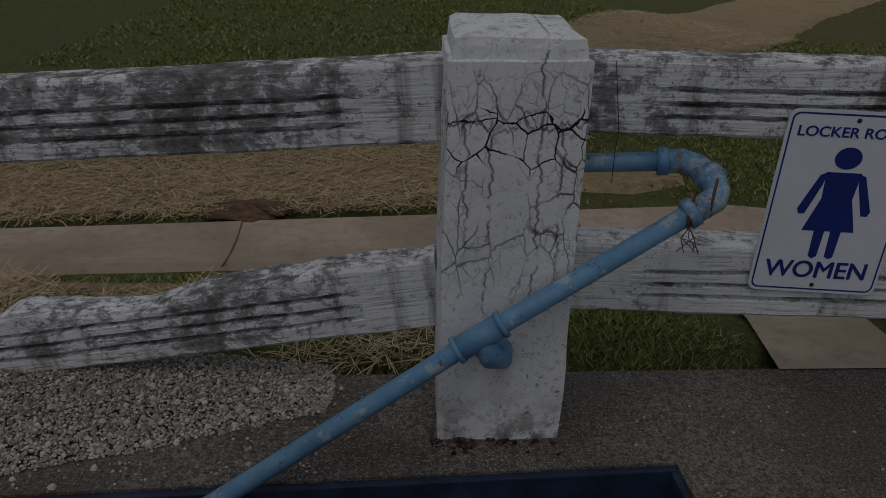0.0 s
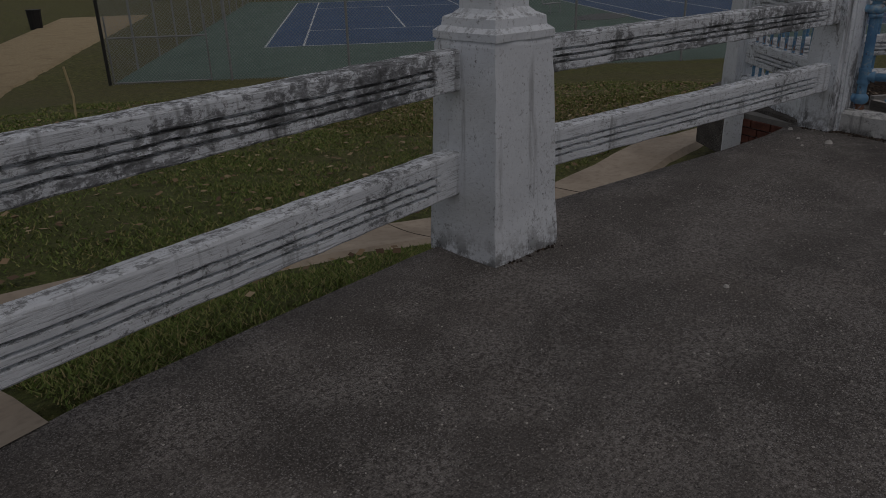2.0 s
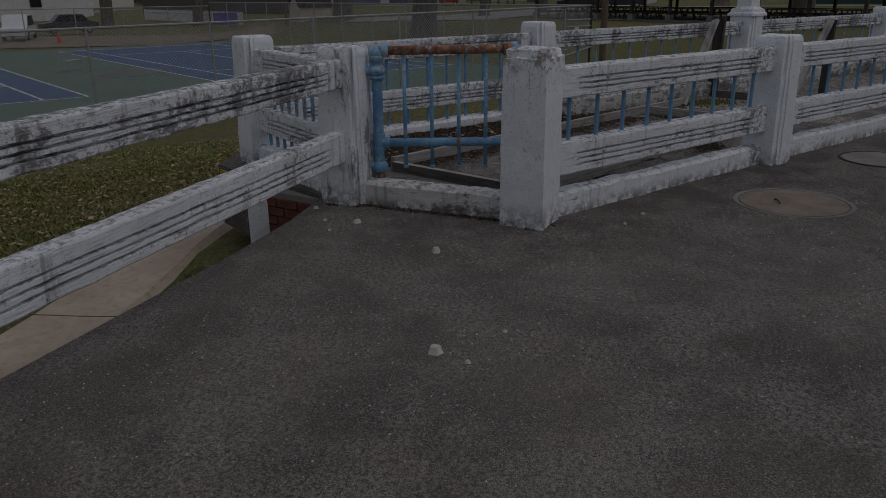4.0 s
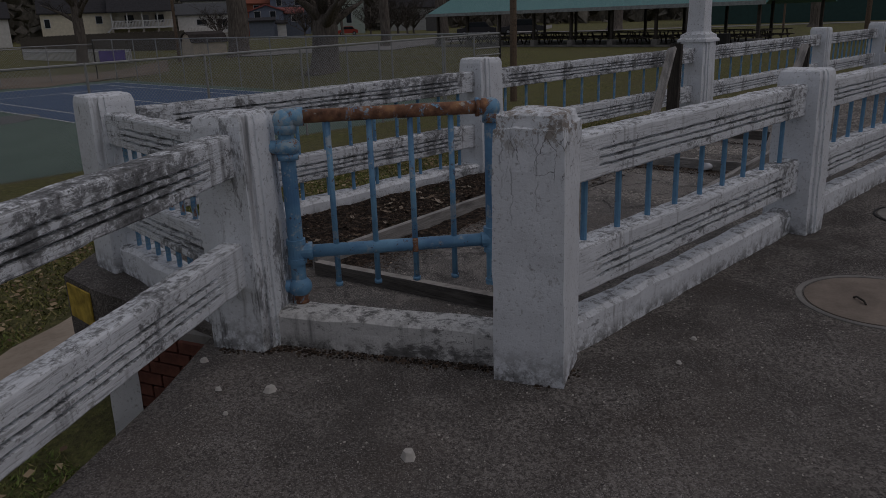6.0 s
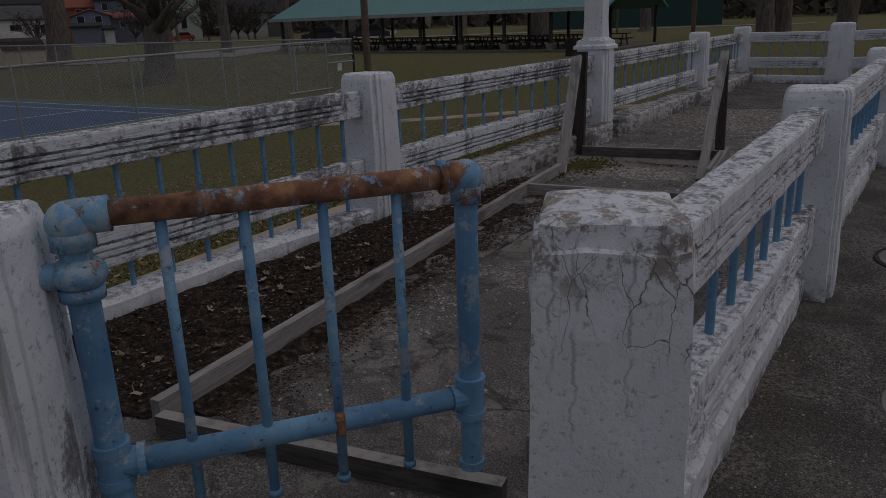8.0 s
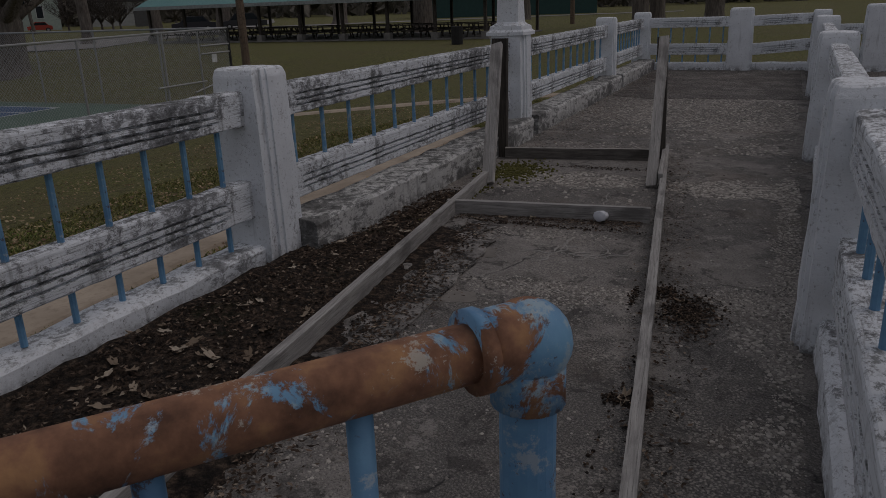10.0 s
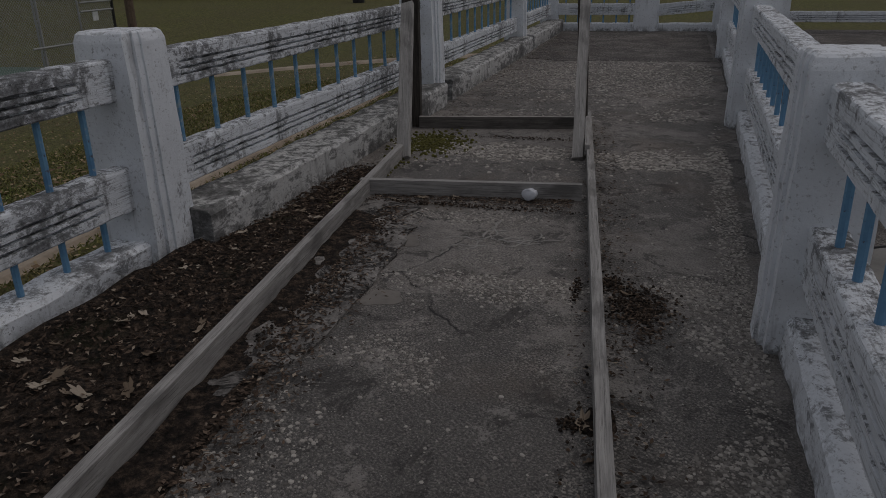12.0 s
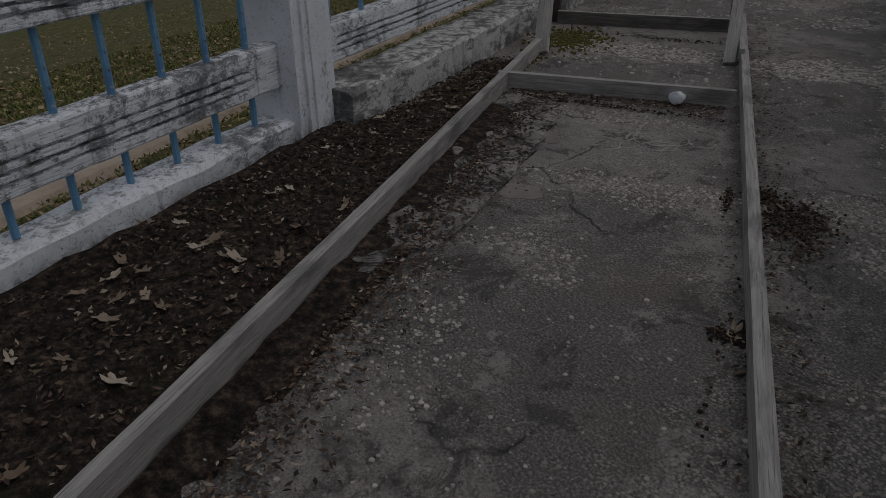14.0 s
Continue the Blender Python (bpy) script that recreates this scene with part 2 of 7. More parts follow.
        if crack:
            wave = k.math("ADD", k.math("MULTIPLY", k.noise(6.5, k.coord((1, 1, 0.0)), detail=8, rough=0.7), 0.22), k.math("MULTIPLY", k.noise(34, k.coord((1, 1, 0.15)), detail=4), 0.05))
            gap = k.t.nodes.new("ShaderNodeMath")
            gap.operation = "SUBTRACT"
            k.put(s.outputs["Z"], gap.inputs[0])
            k.put(wave, gap.inputs[1])
            off = k.t.nodes.new("ShaderNodeMath")
            off.operation = "SUBTRACT"
            k.put(gap.outputs[0], off.inputs[0])
            off.inputs[1].default_value = 0.665 if crack > 0.5 else 0.755
            away = k.t.nodes.new("ShaderNodeMath")
            away.operation = "ABSOLUTE"
            k.put(off.outputs[0], away.inputs[0])
            web = k.cells(14.0, k.mix(0.07, k.coord((1, 1, 1.1 if crack > 0.5 else 0.4)), w.outputs["Color"]), "DISTANCE_TO_EDGE")
            rise = ((0.67, 0.0), (0.74, 1.0), (0.81, 1.0), (0.85, 0.0)) if crack > 0.5 else ((0.74, 0.0), (0.88, 1.0), (0.95, 1.0), (0.99, 0.4))
            belt = k.math("MULTIPLY", k.ramp(s.outputs["Z"], *rise), k.ramp(k.noise(7.0, detail=4), (0.4, 0.25), (0.6, 1.0)))
            gape = k.ramp(k.math("SUBTRACT", web, k.math("MULTIPLY", belt, 0.022 if crack > 0.5 else 0.003)), (0.0, 1.0), (0.01, 0.0))
            gape = k.math("MULTIPLY", gape, k.ramp(belt, (0.15, 0.0), (0.35, 1.0)))
            c = k.mix(gape if crack > 0.5 else k.math("MULTIPLY", gape, 0.8), c, (0.015, 0.015, 0.015))
            height = k.math("SUBTRACT", height, gape)
            wide = 0.0022 if crack > 0.5 else 0.0007
            split = k.ramp(away.outputs[0], (0.0, 1.0), (wide, 1.0), (wide * 1.7, 0.0))
            split = k.math("MULTIPLY", split, k.ramp(k.noise(9.0, k.coord((1, 1, 0)), detail=3), (0.36, 0.55), (0.5, 1.0)))
            c = k.mix(split if crack > 0.5 else 0.0, c, (0.012, 0.012, 0.012))
            height = k.math("SUBTRACT", height, split)
            if crack < 0.5:
                worn = k.math("MULTIPLY", k.ramp(s.outputs["Z"], (0.86, 0.0), (0.94, 1.0)), k.ramp(k.noise(14, detail=9, rough=0.8), (0.5, 0.0), (0.55, 1.0)))
                c = k.mix(k.math("MULTIPLY", worn, 0.8), c, (0.24, 0.2, 0.155))
                return k.done(c, height, 0.6, 0.006)
            stain = k.math("MULTIPLY", k.ramp(s.outputs["Z"], (0.12, 0.0), (0.2, 0.6), (0.25, 1.0), (0.27, 0.0)), k.ramp(k.math("ADD", s.outputs["X"], 0.5), (0.45, 0.0), (0.48, 1.0), (0.5, 1.0), (0.53, 0.0)))
            c = k.mix(k.math("MULTIPLY", stain, k.ramp(k.noise(25, k.coord((1, 1, 0.3)), detail=6), (0.35, 0.1), (0.6, 0.75))), c, (0.36, 0.2, 0.08))
    return k.done(c, height, 0.6, 0.006)


PAINT_POST = white_paint("white_post_paint", 0.36, (1.0, 1.0, 0.45), low=0.14)
PAINT_CRACKED = white_paint("cracked_white_paint", 0.08, (1.0, 1.0, 0.45), crack=0.9, low=0.16)
PAINT_GATEPOST = white_paint("gate_post_paint", 0.08, (1.0, 1.0, 0.45), crack=0.12, low=0.16)
PAINT_SILL = white_paint("grimy_sill_paint", 0.8, (0.7, 0.7, 1.2), base=(0.7, 0.7, 0.68), low=0.08)
PAINT_STAINED = white_paint("streaked_post_paint", 0.72, (1.0, 1.0, 0.3), low=0.2)
PAINT_RAIL = white_paint("weathered_rail_paint", 0.75, (0.85, 1.0, 1.2), grain=0.4)
PAINT_RAIL_OLD = white_paint("mildewed_rail_paint", 0.9, (0.85, 1.0, 1.2), grain=0.42)
PAINT_RAIL_CLEAN = white_paint("chalky_rail_paint", 0.5, (0.85, 1.0, 1.2), grain=0.35)
PAINT_BRIGHT = white_paint("clean_white_post_paint", 0.12, (1.0, 1.0, 0.45), low=0.12)
PAINT_RAIL_BRIGHT = white_paint("clean_white_rail_paint", 0.6, (0.85, 1.0, 1.2), grain=0.32)
PAINT_CURB = white_paint("white_curb_paint", 0.5, (0.7, 0.7, 1.2), low=0.09)
PAINT_LEDGE = white_paint("bare_ledge_paint", 0.95, (0.7, 0.7, 1.4), base=(0.62, 0.62, 0.6), low=0.12)


def asphalt():
    k = Nodes("asphalt", 0.85)
    p = k.world()
    big = k.noise(0.8, p, detail=8, rough=0.7)
    c = k.mix(k.ramp(big, (0.36, 0.0), (0.62, 1.0)), (0.057, 0.05, 0.044), (0.123, 0.11, 0.099))
    sx = k.t.nodes.new("ShaderNodeSeparateXYZ")
    k.put(k.world((0.1, 0.1, 1)), sx.inputs[0])
    # darker tone that ramps in from x = 5.6 to 7, blotchy in strength
    x_dark = k.math("MULTIPLY", k.ramp(sx.outputs["X"], (0.56, 0.0), (0.7, 1.0)), k.ramp(k.noise(0.9, p, detail=6), (0.34, 0.7), (0.52, 1.0)))
    c = k.mix(k.math("MULTIPLY", x_dark, 0.9), c, (0.035, 0.03, 0.026))
    fine = k.noise(110, p, detail=6, rough=0.85)
    sand = k.noise(48, p, detail=8, rough=0.85)
    patch = k.ramp(k.noise(2.3, p, detail=7, rough=0.72), (0.44, 0.1), (0.58, 1.0))
    c = k.mix(k.math("MULTIPLY", k.ramp(sand, (0.47, 0.0), (0.54, 1.0)), k.math("MULTIPLY", patch, 0.95)), c, (0.24, 0.22, 0.2))
    c = k.mix(k.math("MULTIPLY", k.ramp(fine, (0.55, 0.0), (0.62, 1.0)), 0.8), c, (0.36, 0.33, 0.295))
    c = k.mix(k.math("MULTIPLY", k.ramp(fine, (0.4, 1.0), (0.47, 0.0)), 0.8), c, (0.022, 0.02, 0.019))
    c = k.mix(k.math("MULTIPLY", k.ramp(sand, (0.38, 1.0), (0.46, 0.0)), 0.35), c, (0.03, 0.027, 0.025))
    grit = k.math("MULTIPLY", k.ramp(k.cells(170, p, out="Color"), (0.5, 0.0), (0.62, 1.0)), k.ramp(k.cells(170, p), (0.3, 1.0), (0.5, 0.0)))
    c = k.mix(k.math("MULTIPLY", grit, k.ramp(k.noise(1.1, p, detail=8, rough=0.75), (0.4, 0.25), (0.58, 0.9))), c, (0.34, 0.325, 0.31))
    pits = k.math("MULTIPLY", k.ramp(k.cells(115, p, out="Color"), (0.62, 0.0), (0.7, 1.0)), k.ramp(k.cells(115, p), (0.25, 1.0), (0.42, 0.0)))
    c = k.mix(k.math("MULTIPLY", pits, 0.55), c, (0.016, 0.015, 0.014))
    brown = k.ramp(k.noise(1.5, p, detail=6), (0.52, 0.0), (0.7, 1.0))
    c = k.mix(k.math("MULTIPLY", brown, 0.2), c, (0.13, 0.1, 0.08))
    return k.done(c, k.math("ADD", k.math("MULTIPLY", sand, 0.4), k.math("MULTIPLY", fine, 0.7)), 0.9, 0.005)


def old_concrete():
    k = Nodes("stained_concrete", 0.85)
    p = k.world()
    big = k.noise(0.75, p, detail=9, rough=0.7, warp=0.8)
    mid = k.noise(6.0, p, detail=9, rough=0.78)
    fine = k.noise(120, p, detail=6, rough=0.8)
    c = k.mix(k.ramp(mid, (0.34, 0.0), (0.68, 1.0)), (0.135, 0.126, 0.116), (0.3, 0.28, 0.258))
    c = k.mix(k.ramp(big, (0.485, 0.0), (0.51, 0.75)), c, (0.095, 0.091, 0.086))
    c = k.mix(k.math("MULTIPLY", k.ramp(fine, (0.52, 0.0), (0.6, 1.0)), 0.75), c, (0.36, 0.335, 0.305))
    pale = k.ramp(k.noise(2.6, p, detail=11, rough=0.82), (0.56, 0.0), (0.58, 1.0))
    c = k.mix(k.math("MULTIPLY", pale, 0.6), c, (0.36, 0.338, 0.31))
    flake = k.math("MULTIPLY", k.ramp(k.cells(105, p, out="Color"), (0.3, 0.0), (0.45, 1.0)), k.ramp(k.cells(105, p), (0.38, 1.0), (0.55, 0.0)))
    zone = k.ramp(k.noise(1.15, p, detail=9, rough=0.75), (0.5, 0.08), (0.58, 0.9))
    c = k.mix(k.math("MULTIPLY", flake, k.math("MULTIPLY", zone, 0.9)), c, (0.4, 0.37, 0.33))
    soot = k.ramp(k.noise(4.2, p, detail=10, rough=0.78, warp=0.6), (0.55, 0.0), (0.585, 0.75))
    c = k.mix(soot, c, (0.062, 0.058, 0.054))
    tan = k.ramp(k.noise(1.9, p, detail=6), (0.54, 0.0), (0.66, 0.4))
    c = k.mix(tan, c, (0.17, 0.14, 0.115))
    c = k.mix(k.math("MULTIPLY", k.ramp(fine, (0.39, 1.0), (0.46, 0.0)), 0.7), c, (0.025, 0.025, 0.023))
    w = k.t.nodes.new("ShaderNodeTexNoise")
    w.inputs["Scale"].default_value, w.inputs["Detail"].default_value = 2.0, 8.0
    k.put(p, w.inputs["Vector"])
    crack = k.ramp(k.cells(0.9, k.mix(0.3, p, w.outputs["Color"]), "DISTANCE_TO_EDGE"), (0.0, 1.0), (0.006, 0.0))
    crack = k.math("MULTIPLY", crack, k.ramp(k.noise(0.9, p), (0.46, 0.0), (0.54, 1.0)))
    c = k.mix(crack, c, (0.02, 0.02, 0.02))
    return k.done(c, k.math("SUBTRACT", k.math("ADD", fine, k.math("MULTIPLY", flake, 0.4)), crack), 0.8, 0.008)


def concrete(name, lo, hi):
    k = Nodes(name, 0.88)
    p = k.world()
    c = k.mix(k.ramp(k.noise(1.6, p, detail=7), (0.35, 0.0), (0.65, 1.0)), lo, hi)
    c = k.mix(k.math("MULTIPLY", k.ramp(k.noise(18, p, detail=6), (0.5, 0.0), (0.7, 1.0)), 0.4), c, tuple(v * 0.6 for v in lo))
    return k.done(c, k.noise(90, p, detail=4), 0.35, 0.004)


def grass_ground():
    k = Nodes("grass_ground", 0.95)
    p = k.world()
    a = k.noise(0.45, p, detail=6, rough=0.65)
    b = k.noise(9.0, p, detail=6, rough=0.7)
    c = k.mix(k.ramp(b, (0.32, 0.0), (0.68, 1.0)), (0.045, 0.046, 0.017), (0.2, 0.2, 0.062))
    c = k.mix(k.math("MULTIPLY", k.ramp(a, (0.42, 0.0), (0.62, 1.0)), 0.5), c, (0.13, 0.11, 0.055))
    east = k.t.nodes.new("ShaderNodeSeparateXYZ")
    k.put(k.world((0.1, 0.1, 1)), east.inputs[0])
    c = k.mix(k.math("MULTIPLY", k.ramp(east.outputs["X"], (0.45, 1.0), (0.85, 0.0)), k.ramp(b, (0.3, 0.2), (0.6, 0.7))), c, (0.08, 0.112, 0.025))
    tuft = k.noise(34, p, detail=7, rough=0.8)
    c = k.mix(k.math("MULTIPLY", k.ramp(tuft, (0.36, 1.0), (0.5, 0.0)), 0.75), c, (0.028, 0.03, 0.012))
    c = k.mix(k.math("MULTIPLY", k.ramp(tuft, (0.56, 0.0), (0.66, 1.0)), 0.7), c, (0.3, 0.25, 0.11))
    leaves = k.math("MULTIPLY", k.ramp(k.cells(16, p, out="Color"), (0.86, 0.0), (0.9, 1.0)), k.ramp(k.cells(16, p), (0.2, 1.0), (0.28, 0.0)))
    c = k.mix(k.math("MULTIPLY", leaves, 0.6), c, (0.24, 0.18, 0.1))
    return k.done(c, k.noise(70, p, detail=5), 0.9, 0.03)


def straw_ground():
    k = Nodes("straw_ground", 0.95)
    p = k.world((1, 1.6, 1))
    b = k.noise(14, p, detail=8, rough=0.8, warp=1.0)
    c = k.ramp(b, (0.3, (0.22, 0.16, 0.09)), (0.5, (0.46, 0.36, 0.21)), (0.7, (0.62, 0.51, 0.32)))
    c = k.mix(k.ramp(k.noise(1.1, p, detail=5), (0.52, 0.0), (0.7, 0.35)), c, (0.2, 0.14, 0.08))
    return k.done(c, k.noise(80, p, detail=6, warp=2.0), 0.9, 0.03)


def wood(name, lo, hi, top_tone=None):
    k = Nodes(name, 0.85)
    v = k.coord((0.7, 9, 9))
    g = k.noise(6.0, v, detail=8, rough=0.7, warp=0.4)
    c = k.mix(k.ramp(g, (0.3, 0.0), (0.7, 1.0)), lo, hi)
    c = k.mix(k.math("MULTIPLY", k.ramp(k.noise(3, k.coord((1, 3, 3)), detail=6), (0.52, 0.0), (0.66, 1.0)), 0.6), c, tuple(x * 0.45 for x in lo))
    streak = k.noise(9.0, k.coord((0.6, 26, 26)), detail=7, rough=0.75)
    c = k.mix(k.math("MULTIPLY", k.ramp(streak, (0.36, 1.0), (0.47, 0.0)), 0.75), c, tuple(x * 0.3 for x in lo))
    # faces that point up take a second colour, broken up by noise
    if top_tone:
        c = k.mix(k.math("MULTIPLY", k.ramp(k.up(), (0.6, 0.0), (0.9, 1.0)), k.ramp(k.noise(16, detail=6), (0.3, 0.3), (0.55, 1.0))), c, top_tone)
    return k.done(c, k.math("ADD", k.math("MULTIPLY", g, 0.5), k.math("MULTIPLY", streak, 0.5)), 0.8, 0.006)


def blue_paint(rust=0.2, name="blue_pipe_paint"):
    k = Nodes(name, 0.5)
    a = k.noise(4.0, detail=6, rough=0.65)
    c = k.mix(k.ramp(a, (0.35, 0.0), (0.65, 1.0)), (0.1, 0.23, 0.4), (0.2, 0.41, 0.58))
    chips = k.ramp(k.noise(11, detail=8, rough=0.75), (0.56, 0.0), (0.6, 1.0))
    c = k.mix(k.math("MULTIPLY", chips, 0.75), c, (0.4, 0.45, 0.48))
    bits = k.ramp(k.noise(38, detail=6, rough=0.75), (0.6, 0.0), (0.64, 1.0))
    c = k.mix(k.math("MULTIPLY", bits, 0.8), c, (0.1, 0.06, 0.045))
    worn = k.ramp(k.noise(13.0, k.coord((1.2, 1.2, 0.8)), detail=9, rough=0.72, warp=0.5), (0.72 - 0.4 * rust, 0.0), (0.76 - 0.4 * rust, 1.0))
    rusty = k.ramp(k.noise(26, detail=6), (0.3, (0.1, 0.05, 0.032)), (0.52, (0.25, 0.125, 0.075)), (0.72, (0.42, 0.23, 0.11)))
    if rust > 0.3:
        c = k.mix(k.ramp(k.noise(17, detail=9, rough=0.75), (0.5, 0.0), (0.56, 0.8)), c, (0.36, 0.46, 0.5))
    c = k.mix(worn, c, rusty)
    if rust > 0.3:
        c = k.mix(k.ramp(k.noise(15, k.coord((1.0, 1.0, 1.3)), detail=9, rough=0.78), (0.59, 0.0), (0.62, 0.75)), c, (0.5, 0.48, 0.42))
    return k.done(c, k.math("SUBTRACT", k.noise(40, detail=4), k.math("MULTIPLY", worn, 0.4)), 0.4, 0.003, k.ramp(worn, (0.0, 0.45), (1.0, 0.85)))


def soil():
    k = Nodes("leaf_soil", 0.97)
    p = k.world()
    c = k.ramp(k.noise(30, p, detail=8, rough=0.75), (0.4, (0.01, 0.008, 0.006)), (0.52, (0.06, 0.042, 0.03)), (0.64, (0.22, 0.155, 0.11)))
    c = k.mix(k.math("MULTIPLY", k.ramp(k.noise(2.2, p, detail=5), (0.58, 0.0), (0.7, 1.0)), 0.5), c, (0.035, 0.045, 0.012))
    return k.done(c, k.noise(55, p, detail=7, rough=0.8), 1.0, 0.04)


ASPHALT, DECK, GRASS, STRAW, SOIL = asphalt(), old_concrete(), grass_ground(), straw_ground(), soil()
WALK = concrete("tan_sidewalk", (0.3, 0.245, 0.185), (0.45, 0.375, 0.29))
GREY = concrete("grey_concrete", (0.16, 0.155, 0.145), (0.27, 0.26, 0.24))
WOOD = wood("grey_timber", (0.22, 0.212, 0.2), (0.46, 0.445, 0.42))
WOOD_DARK = wood("dark_timber", (0.035, 0.03, 0.025), (0.1, 0.088, 0.075))
# dark sides, paler upward faces
WOOD_PALE_TOP = wood("pale_topped_timber", (0.08, 0.073, 0.066), (0.2, 0.185, 0.168), (0.36, 0.34, 0.31))
BLUE = blue_paint(0.12)
BLUE_RUST = blue_paint(0.42, "rusting_blue_pipe_paint")
RUST = blue_paint(0.8, "rusted_pipe")
BLACK = plain("black_plastic", (0.02, 0.02, 0.02), 0.6)

# ---------------------------------------------------------------- ground
def smoothstep(a, b, x):
    x = max(0.0, min(1.0, (x - a) / (b - a)))
    return x * x * (3 - 2 * x)


D1, D2 = Vector((0.70, -0.714)), Vector((0.714, 0.70))      # along the courts' baselines, and away from the pool
COURT = Vector((11.2, 18.75))                                # the near corner of the court fence


EDGE = [(-60.0, 1.66), (-0.33, 1.68), (1.5, 1.82), (3.0, 1.72), (4.1, 1.58), (5.65, 1.16), (6.2, 1.04), (6.8, 0.97), (7.05, 1.25), (7.46, 1.76), (7.77, 2.06), (8.35, 2.05)]


def edge_y(x):
    for (x0, y0), (x1, y1) in zip(EDGE, EDGE[1:]):
        if x0 <= x <= x1:
            return y0 + (y1 - y0) * (x - x0) / (x1 - x0)
    return EDGE[-1][1] - (x - 8.35) * 1.078


def terrain(x, y):
    """Height of the lawn: level with the terrace by the sign, lower by the steps and at the courts."""
    s, t = x * D2.x + y * D2.y, x * D1.x + y * D1.y
    low = -0.05 - 0.6 * smoothstep(1.6, 6.5, x)
    d = y - edge_y(x)
    z = low - 0.3 * smoothstep(0.0, 1.6, d) * (1 - smoothstep(2, 7, x)) - 0.1 * smoothstep(0, 1.5, d) * smoothstep(2, 7, x)
    far = smoothstep(6.0, 23.0, s) * (1 - smoothstep(30, 44, t))
    z += (-1.93 - z) * far
    z += (-0.75 - z) * smoothstep(30, 44, t) * smoothstep(8, 20, s)
    return z


def build_terrain():
    xs = sorted({round(-60 + i * 4.0, 2) for i in range(0, 13)} | {round(-12 + i * 0.5, 2) for i in range(0, 88)} | {32 + i * 4.0 for i in range(0, 60)} | {400.0, 1200.0, -300.0, -1200.0})
    ys = sorted({round(-12 + i * 0.5, 2) for i in range(0, 100)} | {38 + i * 4.0 for i in range(0, 48)} | {-16 - i * 6.0 for i in range(0, 20)} | {400.0, 1200.0, -300.0, -1200.0})
    bm = bmesh.new()
    grid = []
    for y in ys:
        row = []
        for x in xs:
            z = terrain(x, y)
            if y < edge_y(x) - 0.25 and x < 19 and y > -30:
                z = min(z, -0.45)
            elif 0 < y - edge_y(x) < 12 and x < 14:
                z += 0.03 * noise.noise(Vector((x, y, 0)) * 1.3)
            row.append(bm.verts.new((x, y, z)))
        grid.append(row)
    for a, b in zip(grid, grid[1:]):
        for i in range(len(xs) - 1):
            bm.faces.new((a[i], a[i + 1], b[i + 1], b[i]))
    ob = part("ground", bm, GRASS, soft=True)
    return tagged(ob, "patchy winter lawn sloping down to the courts", "lawn", kind="structure")


build_terrain()


def ribbon(bm, line, widths, lift=0.02, cross=4, edge=0.0):
    """A strip that lies on the lawn along line."""
    pts = []
    for a, b in zip(line, line[1:]):
        k = max(1, int(math.dist(a, b) / 0.4))
        pts += [(a[0] + (b[0] - a[0]) * i / k, a[1] + (b[1] - a[1]) * i / k) for i in range(k)]
    pts.append(line[-1])
    rows = []
    for i, p in enumerate(pts):
        q, r = pts[max(0, i - 1)], pts[min(len(pts) - 1, i + 1)]
        d = Vector((r[0] - q[0], r[1] - q[1])).normalized()
        f = i / (len(pts) - 1)
        w = widths[0] + (widths[1] - widths[0]) * f
        row = []
        for k in range(cross + 1):
            off = (k / cross - 0.5) * w
            if edge and k in (0, cross):
                off += edge * noise.noise(Vector((p[0] * 1.5, p[1] * 1.5, k)))
            x, y = p[0] - d.y * off, p[1] + d.x * off
            row.append((x, y, terrain(x, y) + lift - ((0.3 if w > 2 else 0.08) if edge and k in (0, cross) else 0)))
        rows.append(row)
    return skin(bm, rows, close=False)


# the terrace slab
outer = EDGE[1:] + [tuple(uv(u, 7.35)[:2]) for u in (4.6, 8.0, 12.0, 16.0, 19.0)] + [tuple(uv(19.0, -10.0)[:2]), (8, -30), (-10, -30), (-10, -0.443), (0.61, 0.777), (0.54, 1.373), (-10, 0.161), (-10, 1.66)]
terrace = tagged(part("pavement", slab(bmesh.new(), outer, -0.5, 0.0), ASPHALT), "worn dark asphalt terrace with exposed pale grit", "asphalt", kind="structure")
deck_line = [tuple(uv(u, v)[:2]) for u, v in ((4.05, 5.4), (4.25, 7.0), (18.6, 7.0), (18.6, 4.3), (4.6, 4.3))]
tagged(part("floor", slab(bmesh.new(), deck_line, -0.1, 0.008), DECK), "stained cracked concrete deck inside the balustrade", "concrete deck", kind="structure")

# the pavement below, straw seeding, the branch to the terrace
walk_line = [(-14, 1.9), (-6, 2.35), (-1.85, 2.95), (1.45, 3.45), (3.4, 3.2), (5.4, 2.62), (7.2, 2.55), (8.4, 2.52), (9.9, 2.3), (11.85, 1.2), (13.5, -0.4), (18.3, -5.5)]
tagged(part("sidewalk", ribbon(bmesh.new(), walk_line, (0.78, 0.78), 0.045, 8, 0.01), WALK), "narrow tan concrete sidewalk along the lawn", "sidewalk", kind="structure")
tagged(part("sidewalk", ribbon(bmesh.new(), [tuple(uv(21.4, 8.5)[:2]), tuple(uv(21.6, 13.0)[:2]), tuple(uv(22.0, 22.0)[:2])], (0.7, 0.7), 0.045, 4, 0.01), WALK), "thin pale path crossing the lawn", "sidewalk", kind="structure")
JOINT = plain("sidewalk_joint", (0.12, 0.098, 0.075), 0.95)
